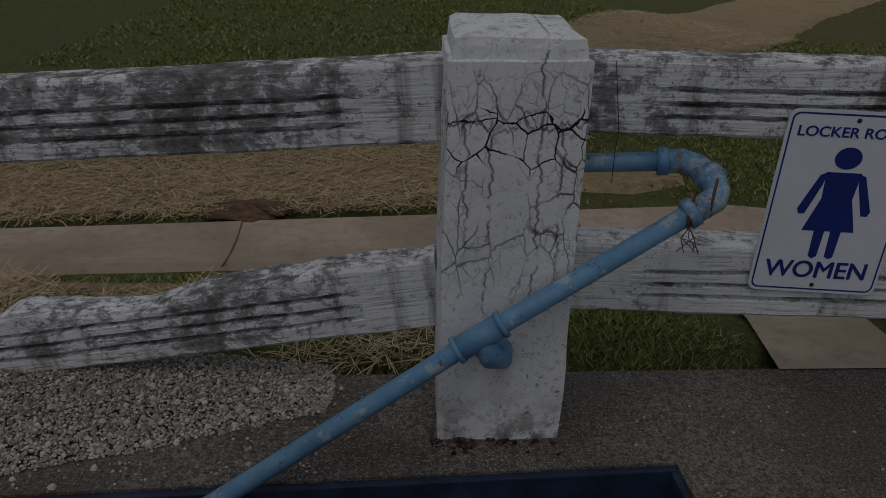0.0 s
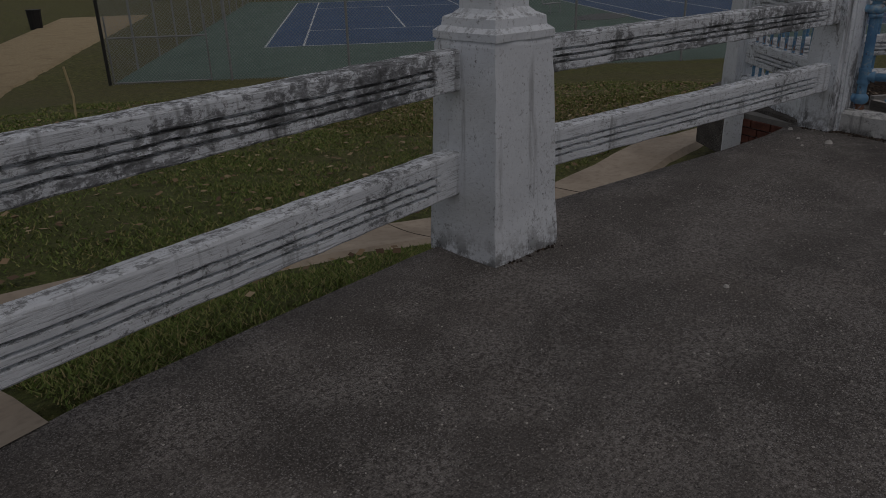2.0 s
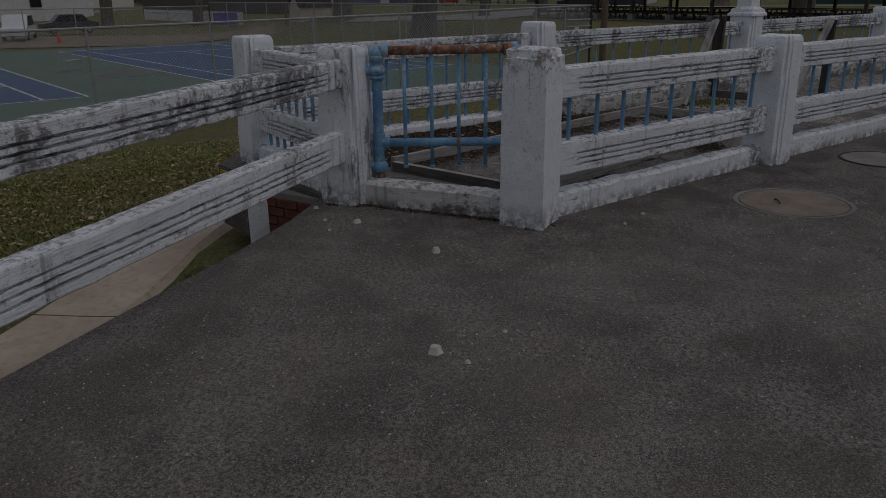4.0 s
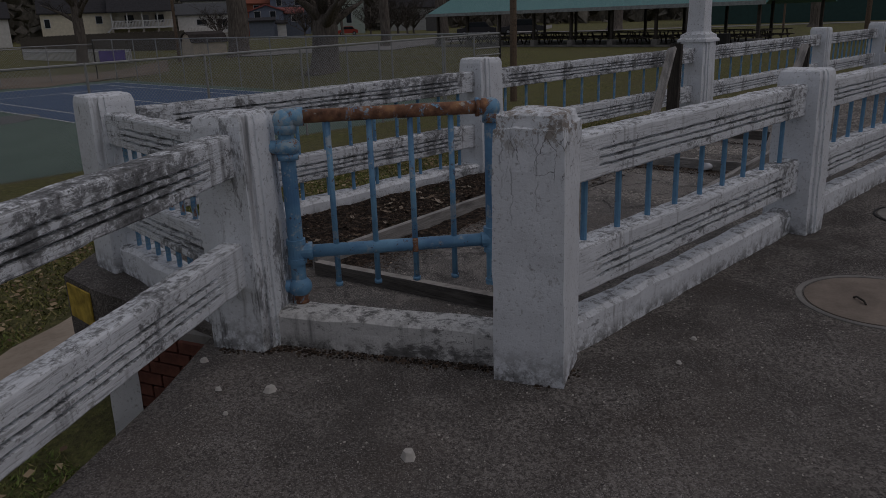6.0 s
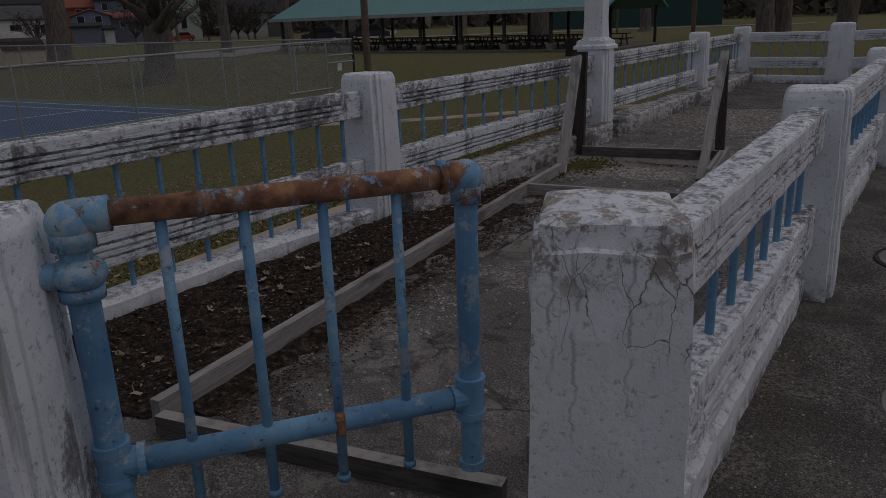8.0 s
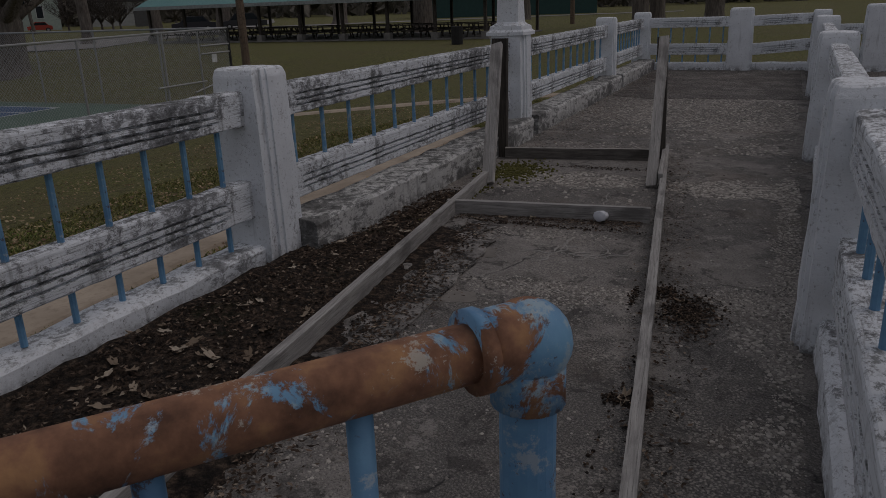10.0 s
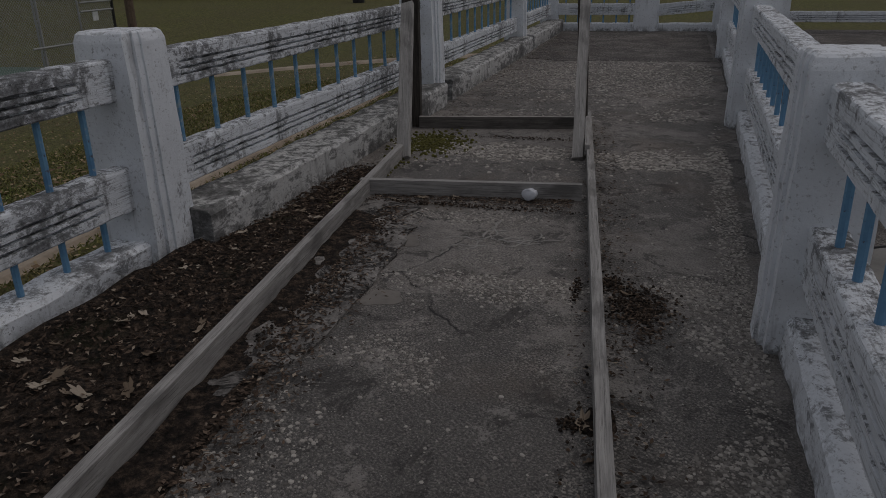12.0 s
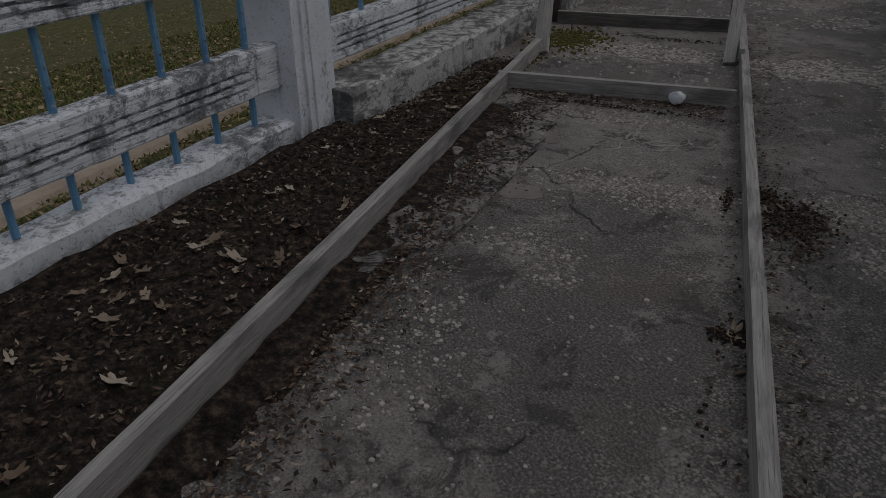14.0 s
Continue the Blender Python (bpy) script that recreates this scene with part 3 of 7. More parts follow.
for (ax, ay), (bx, by) in zip(walk_line[1:6], walk_line[2:7]):
    n = max(1, round(math.dist((ax, ay), (bx, by)) / 1.5))
    for i in range(n):
        x, y = ax + (bx - ax) * (i + 0.5) / n, ay + (by - ay) * (i + 0.5) / n
        across = Vector((ay - by, bx - ax, 0)).normalized() * 0.37
        bm = bmesh.new()
        skin(bm, [[Vector((x, y, 0)) + across * k / 4 + along + Vector((0, 0, terrain(x + across.x * k / 4, y + across.y * k / 4) + 0.043 + up)) for along, up in ((across.cross(Vector((0, 0, 0.008))), 0), (across.cross(Vector((0, 0, -0.008))), 0), (across.cross(Vector((0, 0, -0.008))), 0.006), (across.cross(Vector((0, 0, 0.008))), 0.006))] for k in range(-4, 5)])
        tagged(part("sidewalk_joint", bm, JOINT), "dark joint between sidewalk slabs", "joint", kind="structure")
bm = bmesh.new()
skin(bm, [[(0.93, 1.77, 0.004), (1.36, 1.80, 0.004)], [(1.0, 2.2, -0.09), (1.42, 2.2, -0.09)], [(1.05, 3.3, -0.30), (1.5, 3.3, -0.30)]], close=False)
tagged(part("walkway", bm, WALK), "short tan concrete walkway joining the terrace", "sidewalk", kind="structure")
tagged(part("straw_strip", ribbon(bmesh.new(), [(-14, 2.75), (-6, 3.2), (-1.9, 3.85), (0.6, 4.25), (1.3, 4.35)], (1.1, 0.5), 0.035, 6, 0.35), STRAW, soft=True), "strip of loose straw mulch beside the sidewalk", "straw", kind="structure")
tagged(part("straw_strip", ribbon(bmesh.new(), [(-14, 2.0), (-6, 2.1), (-2.0, 2.3), (-0.9, 2.42), (-0.25, 2.52)], (0.55, 0.2), 0.035, 4, 0.25), STRAW, soft=True), "ragged straw mulch between rail and sidewalk", "straw", kind="structure")
tagged(part("straw_path", ribbon(bmesh.new(), [(0.5, 5.6), (1.4, 7.6), (2.6, 9.8), (5.6, 16.3), (8.2, 21.3), (15.4, 30.5), (24, 41)], (2.1, 5.5), 0.06, 10, 0.5), STRAW, soft=True), "straw-covered seeding path across the lawn", "straw", kind="structure")


# ---------------------------------------------------------------- concrete balustrade
def frame_of(a, b):
    """Local x from a to b, z up, origin half way."""
    a, b = Vector(a), Vector(b)
    x = (b - a).normalized()
    y = Vector((0, 0, 1)).cross(x).normalized()
    m = Matrix((x, y, x.cross(y))).transposed().to_4x4()
    m.translation = (a + b) / 2
    return m


def rail_mesh(length, high=0.17, deep=0.1, plain_end=0.22, seed=0.0, rough=0.004, chew=0.0):
    """A beam with three flutes on both faces, plain at both ends."""
    h, d, bm = high / 2, deep / 2, bmesh.new()
    prof = []
    flute = (0.12, -0.06, -0.23)
    zs = [-0.5, -0.46]
    ys = [0.86, 1.0]
    marks = [0, 0]
    for f in flute[::-1]:
        for dz, g in ((-0.045, 0), (-0.03, 1), (0.012, 1), (0.035, 0)):
            zs.append(f + dz)
            ys.append(1.0)
            marks.append(g)
    zs += [0.43, 0.48, 0.5]
    ys += [1.0, 0.93, 0.8]
    marks += [0, 0, 0]
    side = list(zip(ys, zs, marks))
    ring = [(-y, z, g) for y, z, g in side] + [(0.3, 0.505, 0), (-0.3, 0.505, 0)][::-1] + [(y, z, g) for y, z, g in side[::-1]] + [(0, -0.5, 0)]
    n = max(6, int(length / 0.05))
    rings = []
    for i in range(n + 1):
        x = (i / n - 0.5) * length
        inside = 1.0 if length / 2 - abs(x) > plain_end else 0.0
        row = []
        for y, z, g in ring:
            yy = y * d * (1 - (0.44 * g * inside))
            p = Vector((x, yy, z * high))
            p += wob(p, 9.0, rough, seed) + wob(p, 40.0, rough * 0.5, seed)
            if chew and z > 0.3:
                p.z -= chew * (0.25 + 1.5 * (1 - smoothstep(0.08, 0.42, x / length))) * max(0.0, noise.noise(Vector((x * 3.3, seed, 0))) + 0.55) + chew * 0.3 * max(0.0, noise.noise(Vector((x * 14, seed, 2))))
            row.append(p)
        rings.append(row)
    return mesh_of("rail", skin(bm, rings))


def post_mesh(size, height, top=0.9, steps=True, cap=0.045, seed=0.0, broken=0.0, sink=0.02, stepped=False):
    """A tapered square post with stepped pilasters on two faces and a weathered chamfered head."""
    s = size / 2
    if steps:
        half = [(-s, -s * 0.9), (-s * 0.62, -s * 0.9), (-s * 0.62, -s * 1.0), (-s * 0.36, -s * 1.0), (-s * 0.36, -s * 1.07), (s * 0.36, -s * 1.07), (s * 0.36, -s * 1.0), (s * 0.62, -s * 1.0), (s * 0.62, -s * 0.9), (s, -s * 0.9)]
    else:
        half = [(-s, -s), (s, -s)]
    outline = dense(half + [(-x, -y) for x, y in half], 0.045)
    zs = [-sink] + [height * i / 13 for i in range(14)]
    rings = []
    for z in zs:
        f = 1 + (top - 1) * max(0, z) / height
        rings.append([Vector((x * f, y * f, z)) for x, y in outline])
    for dz, f in ((-cap * 0.1, 0.985), (cap * 0.05, 0.925), (cap * 0.5, 0.915), (cap * 0.85, 0.89), (cap, 0.8), (cap * 1.05, 0.4)) if stepped else ((cap * 0.25, 0.985), (cap * 0.8, 0.93), (cap, 0.84), (cap * 1.05, 0.4)):
        rings.append([Vector((x * f * top, y * f * top, height + dz)) for x, y in outline])
    for ring in rings:
        for p in ring:
            p += wob(p, 7.0, 0.006, seed) + wob(p, 30.0, 0.003, seed)
            if broken and p.z > height * 0.85:
                p += wob(p, 16.0, broken, seed)
    return mesh_of("post", skin(bmesh.new(), rings))


def curb_mesh(length, high, deep, seed=0.0):
    h, d = high, deep / 2
    prof = dense([(-d, -0.02), (-d, h - 0.02), (-d + 0.02, h), (d - 0.02, h), (d, h - 0.02), (d, -0.02)], 0.06)
    n = max(4, int(length / 0.08))
    rings = []
    for i in range(n + 1):
        x = (i / n - 0.5) * length
        rings.append([Vector((x, y, z)) + wob((x, y, z), 5.0, 0.012, seed) + wob((x, y, z), 22.0, 0.005, seed) for y, z in prof])
    return mesh_of("curb", skin(bmesh.new(), rings))


BARS = {}


def bar_mesh(length, r=0.0135):
    key = round(length, 2)
    if key not in BARS:
        BARS[key] = mesh_of("baluster", rod(bmesh.new(), (0, 0, 0), (0, 0, length), r, 8))
    return BARS[key]


def bay(fence, a, b, low=(0.365, 0.19), high=(0.82, 0.17), deep=0.1, inset=0.12, bars=0, through=False, curb=0.0, curb_deep=0.16, paint=(None, None), seed=0.0, sag=(0, 0, 0, 0), chew=0.0, curb_paint=None, curb_shift=0.0, bar_paint=None):
    """Two rails between the post centres a and b, with pipe balusters and a curb where there are any."""
    a, b = Vector((a[0], a[1], 0)), Vector((b[0], b[1], 0))
    way = (b - a).normalized()
    p, q = a + way * inset, b - way * inset
    for i, ((z, h), mat) in enumerate(((low, paint[0] or PAINT_RAIL), (high, paint[1] or PAINT_RAIL))):
        ob = part("rail", rail_mesh((q - p).length, h, deep, seed=seed + i * 3.1, chew=chew if i == 0 else 0.0), mat, fence)
        ob.matrix_world = frame_of(p + Vector((0, 0, z + sag[2 * i])), q + Vector((0, 0, z + sag[2 * i + 1])))
    for i in range(bars):
        f = (i + 0.75) / (bars + 0.5)
        z0 = (curb if through else low[0] + low[1] * 0.3)
        ob = part("baluster", bar_mesh(high[0] - z0 - 0.03), bar_paint or (BLUE_RUST if (i * 7 + int(seed)) % 5 < 2 else BLUE), fence)
        ob.matrix_world = Matrix.Translation(p.lerp(q, f) + Vector((0, 0, z0)))
    if curb:
        ob = part("curb", curb_mesh((q - p).length + 0.02, curb, curb_deep, seed), curb_paint or PAINT_CURB, fence)
        m = frame_of(p, q)
        ob.matrix_world = m @ Matrix.Translation((0, curb_shift, 0))


def post(fence, at, yaw, size=0.3, height=0.955, mat=None, label="", **more):
    ob = part("post", post_mesh(size, height, seed=at[0] * 3.7 + at[1], **more), mat or PAINT_POST, fence, label)
    ob.matrix_world = pose(at[0], at[1], 0, 0, 0, yaw)
    return ob


def column(fence, at, yaw, size, height, base):
    """A square lamp-post shaft with a moulded foot, on top of a post."""
    bm = bmesh.new()
    s = size / 2
    rings = []
    for z, f in ((base, 1.85), (base + 0.03, 1.85), (base + 0.05, 1.6), (base + 0.085, 1.55), (base + 0.1, 1.25), (base + 0.12, 1.05), (base + 0.3, 1.0), (base + height, 0.93)):
        rings.append([Vector((x * f, y * f, z)) + wob((x * f, y * f, z), 8, 0.006, at[0]) for x, y in dense([(-s, -s), (s, -s), (s, s), (-s, s)], 0.06)])
    ob = part("column", skin(bm, rings), PAINT_POST, fence, "square white column shaft")
    ob.matrix_world = pose(at[0], at[1], 0, 0, 0, yaw)


P0, P1, P2, PA, PB, PC = (-3.2, 1.62), (0.105, 1.585), (3.351, 1.5), (6.715, 0.765), (6.25, -0.415), tuple(uv(4.12, 7.0)[:2])
YAW = math.degrees(math.atan2(U.y, U.x))

street = tagged(empty("balustrade"), "weathered white concrete post-and-rail balustrade beside the lawn", "balustrade", "pool balustrades")
post(street, P1, 4, 0.3, 0.925, PAINT_CRACKED, "badly cracked white concrete post", steps=False, top=0.95, cap=0.05, stepped=True)
post(street, P2, -10, 0.42, 0.93, label="wide white post carrying a column", top=0.86, steps=False)
column(street, P2, -10, 0.2, 3.0, 0.955)
post(street, PA, -22, 0.28, 0.955, PAINT_STAINED, top=0.9)
bay(street, (P0[0], 1.69), (P1[0], 1.655), low=(0.3, 0.2), high=(0.82, 0.19), sag=(-0.53, 0.02, -0.26, -0.02), deep=0.1, paint=(PAINT_RAIL, PAINT_RAIL_OLD), seed=1.0, chew=0.05)
bay(street, (P1[0], 1.655), (P2[0], 1.6), low=(0.365, 0.19), sag=(0.008, 0.02, 0.0, 0.012), paint=(PAINT_RAIL_CLEAN, PAINT_RAIL_OLD), seed=2.0)
bay(street, (P2[0], 1.6), PA, sag=(0.012, 0.02, 0.012, 0.02), paint=(PAINT_RAIL_CLEAN, PAINT_RAIL_OLD), seed=3.0)

end = tagged(empty("balustrade"), "short white concrete balustrade with blue pipe bars", "balustrade", "pool balustrades")
post(end, PC, YAW, 0.28, 0.955)
bay(end, PA, PC, bars=9, through=True, curb=0.16, seed=4.0)

inner = tagged(empty("balustrade"), "white concrete balustrade with blue pipe bars on a curb", "balustrade", "pool balustrades")
INNER = [(PB[0], PB[1])] + [tuple(uv(u, v)[:2]) for u, v in ((7.2, 4.3), (10.8, 4.24), (15.0, 4.17), (18.6, 4.12))]
post(inner, PB, -24, 0.27, 0.965, PAINT_GATEPOST, "cracked white gate post with a broken head", steps=False, top=0.97, broken=0.014, stepped=True, cap=0.05)
for at_uv in INNER[1:]:
    post(inner, at_uv, YAW, 0.3, 0.935, PAINT_BRIGHT, top=0.88)
for i, (a, b) in enumerate(zip(INNER, INNER[1:])):
    bay(inner, a, b, low=(0.36, 0.2), high=(0.81, 0.18), deep=0.115, bars=9 if i == 0 else 12, curb=0.15, curb_deep=0.12, curb_shift=0.02, seed=5.0 + i, bar_paint=BLUE, paint=(PAINT_RAIL_BRIGHT, PAINT_RAIL_BRIGHT))

outerf = tagged(empty("balustrade"), "long mildewed white concrete balustrade with blue pipe bars", "balustrade", "pool balustrades")
VS = (4.2, 7.35, 11.35, 15.6, 18.6)
for u in VS[1:]:
    wide = u == 11.35
    post(outerf, uv(u, 7.03), YAW, 0.36 if wide else 0.3, 0.95 if wide else 0.965)
column(outerf, uv(11.35, 7.03), YAW, 0.2, 3.0, 0.97)
for i, (u, w) in enumerate(zip(VS, VS[1:])):
    bay(outerf, uv(u, 7.05), uv(w, 7.03), bars=12, through=i == 0, curb=0.13 if i == 0 else 0.2, curb_deep=0.2 if i == 0 else 0.3, curb_shift=0.0 if i == 0 else -0.12, paint=(PAINT_RAIL, PAINT_RAIL_OLD), seed=11.0 + i, curb_paint=None if i == 0 else PAINT_LEDGE)

cross = tagged(empty("balustrade"), "white balustrade closing the far end of the deck", "balustrade", "pool balustrades")
post(cross, uv(18.6, 5.36), YAW, 0.4, 1.0, PAINT_BRIGHT)
bay(cross, uv(18.6, 7.03), uv(18.6, 5.36), bars=6, through=True, curb=0.14, seed=21.0, paint=(PAINT_RAIL_BRIGHT, PAINT_RAIL_BRIGHT))
bay(cross, uv(18.6, 5.36), uv(18.6, 4.12), bars=0, curb=0.14, seed=22.0, sag=(-0.02, 0.07, 0.0, 0.03), paint=(PAINT_RAIL_BRIGHT, PAINT_RAIL_BRIGHT))

# threshold under the gate
sill = tagged(part("curb", curb_mesh(1.0, 0.15, 0.17, 3.3), PAINT_SILL), "mildewed white concrete threshold under the gate", "curb", kind="structure")
sill.matrix_world = frame_of((6.70, 0.62, 0), (6.37, -0.30, 0))

# ---------------------------------------------------------------- foot trough and its pipe
TROUGH_BLUE = plain("dark_blue_trough_paint", (0.014, 0.03, 0.06), 0.6, vary=0.6, scale=9)
trough = tagged(empty("foot_trough", pose(0.54, 1.373, 0, 0, 0, 6.56)), "sunken foot trough lined with dark chipped blue paint", "trough")
part("side_wall", box(bmesh.new(), (10.4, 0.02, 0.3), (-5.2, -0.012, -0.156), bevel=0.004), TROUGH_BLUE, trough)
part("end_wall", box(bmesh.new(), (0.02, 0.57, 0.3), (-0.012, -0.31, -0.156), bevel=0.004), TROUGH_BLUE, trough)
part("bottom", box(bmesh.new(), (10.4, 0.57, 0.02), (-5.2, -0.31, -0.2)), TROUGH_BLUE, trough)

pipe = tagged(empty("shower_pipe"), "chipped blue steel water pipe strapped to a cracked post", "pipe")
part("pipe", tube(bmesh.new(), [(0.2, 1.64, 0.65), (0.49, 1.606, 0.675)], 0.022, 14), BLUE, pipe, soft=True)
bm = tube(bmesh.new(), [(0.46, 1.61, 0.674), (0.505, 1.603, 0.677), (0.535, 1.58, 0.673), (0.553, 1.53, 0.664), (0.557, 1.49, 0.654), (0.546, 1.465, 0.641), (0.5, 1.456, 0.614)], 0.028, 14)
part("elbow", bm, BLUE_RUST, pipe, "paired blue elbow fittings with flaking paint", soft=True)
for a, b in (((0.452, 1.611, 0.673), (0.475, 1.608, 0.675)), ((0.548, 1.545, 0.667), (0.556, 1.522, 0.662)), ((0.505, 1.456, 0.618), (0.486, 1.4525, 0.6065))):
    part("collar", rod(bmesh.new(), a, b, 0.033, 16), BLUE, pipe, soft=True)
part("pipe", tube(bmesh.new(), [(0.515, 1.458, 0.624), (0.056, 1.37, 0.339), (-0.72, 1.138, -0.12)], 0.0225, 14), BLUE, pipe, "long slanting blue pipe", soft=True)
d = Vector((-0.459, -0.088, -0.285)).normalized()
c = Vector((0.056, 1.37, 0.339))
bm = bmesh.new()
rod(bm, c - d * 0.055, c + d * 0.055, 0.029, 16)
rod(bm, c - d * 0.062, c - d * 0.05, 0.033, 16)
rod(bm, c + d * 0.05, c + d * 0.062, 0.033, 16)
tube(bm, [c, c + Vector((0.03, 0.01, -0.06)), c + Vector((0.05, 0.03, -0.075)), c + Vector((0.055, 0.11, -0.07))], 0.028, 14)
part("tee", bm, BLUE, pipe, "blue pipe tee bolted into the post", soft=True)
for i, x in enumerate((0.5, 0.545)):
    bm = bmesh.new()
    m = [Vector((x, 1.462 + 0.01 * i, 0.617 + 0.025 * i)) + Vector((0.3 * math.cos(a) * 0.1 * 0.5, math.cos(a) * 0.036, math.sin(a) * 0.036 + 0.01 * math.cos(a))) for a in [k * math.tau / 12 for k in range(13)]]
    tube(bm, m, 0.0035, 5)
    part("wire", bm, plain("rusty_wire_%d" % i, (0.12, 0.06, 0.035)), pipe, "rusty binding wire")
bm = bmesh.new()
for k in range(7):
    a = Vector((0.49, 1.43, 0.59))
    tube(bm, [a, a + Vector((random.uniform(-0.03, 0.02), -0.01, -0.02)), a + Vector((random.uniform(-0.05, 0.03), -0.02, random.uniform(-0.065, -0.03)))], 0.0012, 4)
part("dry_stems", bm, plain("dry_stem", (0.12, 0.08, 0.05)), pipe)

# pale shell gravel beside the trough
GRAVEL = Nodes("gravel", 0.9)
GRAVEL = GRAVEL.done(GRAVEL.ramp(GRAVEL.island(), (0.0, (0.17, 0.162, 0.152)), (0.5, (0.34, 0.325, 0.303)), (1.0, (0.58, 0.56, 0.52))), GRAVEL.noise(60), 0.3, 0.002)
GRAVEL_TAN = Nodes("flaked_chips", 0.9)
GRAVEL_TAN = GRAVEL_TAN.done(GRAVEL_TAN.ramp(GRAVEL_TAN.island(), (0.0, (0.11, 0.102, 0.092)), (0.4, (0.25, 0.232, 0.207)), (1.0, (0.5, 0.467, 0.418))), GRAVEL_TAN.noise(60), 0.3, 0.002)


def pebble(bm, at, r, flat=0.5, turn=0.0):
    """A low stone of eight corners."""
    a = [(math.cos(k * math.tau / 6 + turn) * r * random.uniform(0.7, 1.15), math.sin(k * math.tau / 6 + turn) * r * random.uniform(0.6, 1.1)) for k in range(6)]
    low = [bm.verts.new((at[0] + x, at[1] + y, at[2] - r * 0.25)) for x, y in a]
    top = [bm.verts.new((at[0] + x * 0.62, at[1] + y * 0.62, at[2] + r * flat * random.uniform(0.7, 1.1))) for x, y in a]
    for k in range(6):
        bm.faces.new((low[k], low[(k + 1) % 6], top[(k + 1) % 6], top[k]))
    bm.faces.new(top)


rng = random.Random(7)
bm = bmesh.new()
count = 0
while count < 30000:
    x, y = rng.uniform(-1.7, -0.3), rng.uniform(1.08, 1.72)
    lim = -0.33 - 0.75 * max(0.0, (1.52 - y)) / 0.3 + 0.06 * noise.noise(Vector((x * 6, y * 6, 0)))
    if (x > lim and rng.random() > 0.03) or y < 1.385 + (x - 0.54) * 0.115:
        continue
    depth = min(1.0, max(0.0, (lim - x) / 0.3))
    pebble(bm, (x, y, 0.004 + 0.03 * depth * (0.5 + 0.5 * rng.random())), rng.uniform(0.002, 0.0055) * (2.2 if rng.random() < 0.04 else 1), 0.42, rng.random() * 6)
    count += 1
tagged(part("gravel", bm, GRAVEL), "bed of pale crushed shell gravel on the asphalt", "gravel", kind="stuff")

# loose grit over the terrace and the deck
bm = bmesh.new()
for i in range(26000):
    x = rng.uniform(-0.4, 7.6)
    y = rng.uniform(-2.6, 1.6)
    if y > edge_y(x) - 0.05 or (x < 0.56 and 0.75 < y < 1.4):
        continue
    cluster = noise.noise(Vector((x * 1.2, y * 1.2, 3)))
    if cluster < -0.15 and rng.random() < 0.7:
        continue
    pebble(bm, (x, y, 0.001), rng.choice((0.0014, 0.0018, 0.0022, 0.003, 0.0048)) * rng.uniform(0.8, 1.2), 0.3, rng.random() * 6)
tagged(part("loose_grit", bm, GRAVEL_TAN), "scattered pale grit and chips on the asphalt", "grit", kind="stuff")
# zones of flaked chips on the deck: centre u, v, half-lengths, weight
FLAKED = ((7.36, 5.4, 0.12, 0.42, 1.0), (6.74, 5.68, 0.1, 0.2, 0.6), (6.58, 5.52, 0.08, 0.1, 0.5), (7.5, 4.66, 0.16, 0.24, 1.0), (7.14, 4.54, 0.16, 0.12, 0.9), (6.34, 4.5, 0.16, 0.16, 1.0),
          (9.55, 4.8, 0.22, 0.5, 1.0), (9.6, 5.9, 0.2, 0.6, 0.8), (11.1, 4.8, 0.35, 0.3, 0.8), (10.9, 5.8, 0.3, 0.7, 0.5), (13.2, 5.4, 1.5, 1.5, 1.0), (6.0, 5.8, 0.4, 0.22, 0.3), (8.1, 4.48, 2.4, 0.07, 0.9), (8.2, 5.9, 0.1, 0.5, 0.5))


def flaked(u, v):
    """How thickly chips lie at a place on the deck."""
    w = 0.02
    for cu, cv, ru, rv, k in FLAKED:
        w = max(w, k * (1 - smoothstep(0.5, 1.35, math.hypot((u - cu) / ru, (v - cv) / rv) + 0.5 * noise.noise(Vector((u * 4, v * 4, 9))) + 0.3 * noise.noise(Vector((u * 13, v * 13, 2))))))
    return w


bm = bmesh.new()
count = 0
while count < 44000:
    u, v = rng.uniform(4.7, 10.0) if count < 28000 else rng.uniform(10.0, 14.6), rng.uniform(4.42, 6.9)
    if rng.random() > flaked(u, v):
        continue
    pebble(bm, uv(u, v, 0.009), rng.choice((0.002, 0.0028, 0.0036, 0.005, 0.0095)) * rng.uniform(0.7, 1.25) * (1.0 if u < 9 else 1.9), 0.16, rng.random() * 6)
    count += 1
tagged(part("loose_grit", bm, GRAVEL_TAN), "flaked pale chips lying in bands over the deck", "grit", kind="stuff")
CHIP = plain("pale_chip", (0.5, 0.48, 0.44), 0.9)
for x, y, r in ((4.497, 0.0, 0.04), (4.41, -0.13, 0.016), (5.674, 0.095, 0.035), (4.69, -0.27, 0.012), (3.47, 0.44, 0.014), (6.185, 0.617, 0.028), (6.485, 0.94, 0.022), (6.214, 0.82, 0.016), (6.443, -1.12, 0.016), (6.23, -0.98, 0.014), (6.02, 0.75, 0.014)):
    bm = bmesh.new()
    pebble(bm, (0, 0, 0), r, 0.45, x)
    ob = tagged(part("paint_chip", bm, CHIP), "pale flake of concrete lying on the asphalt", "chip", "concrete chips")
    ob.location = (x, y, 0.003 + r * 0.2)

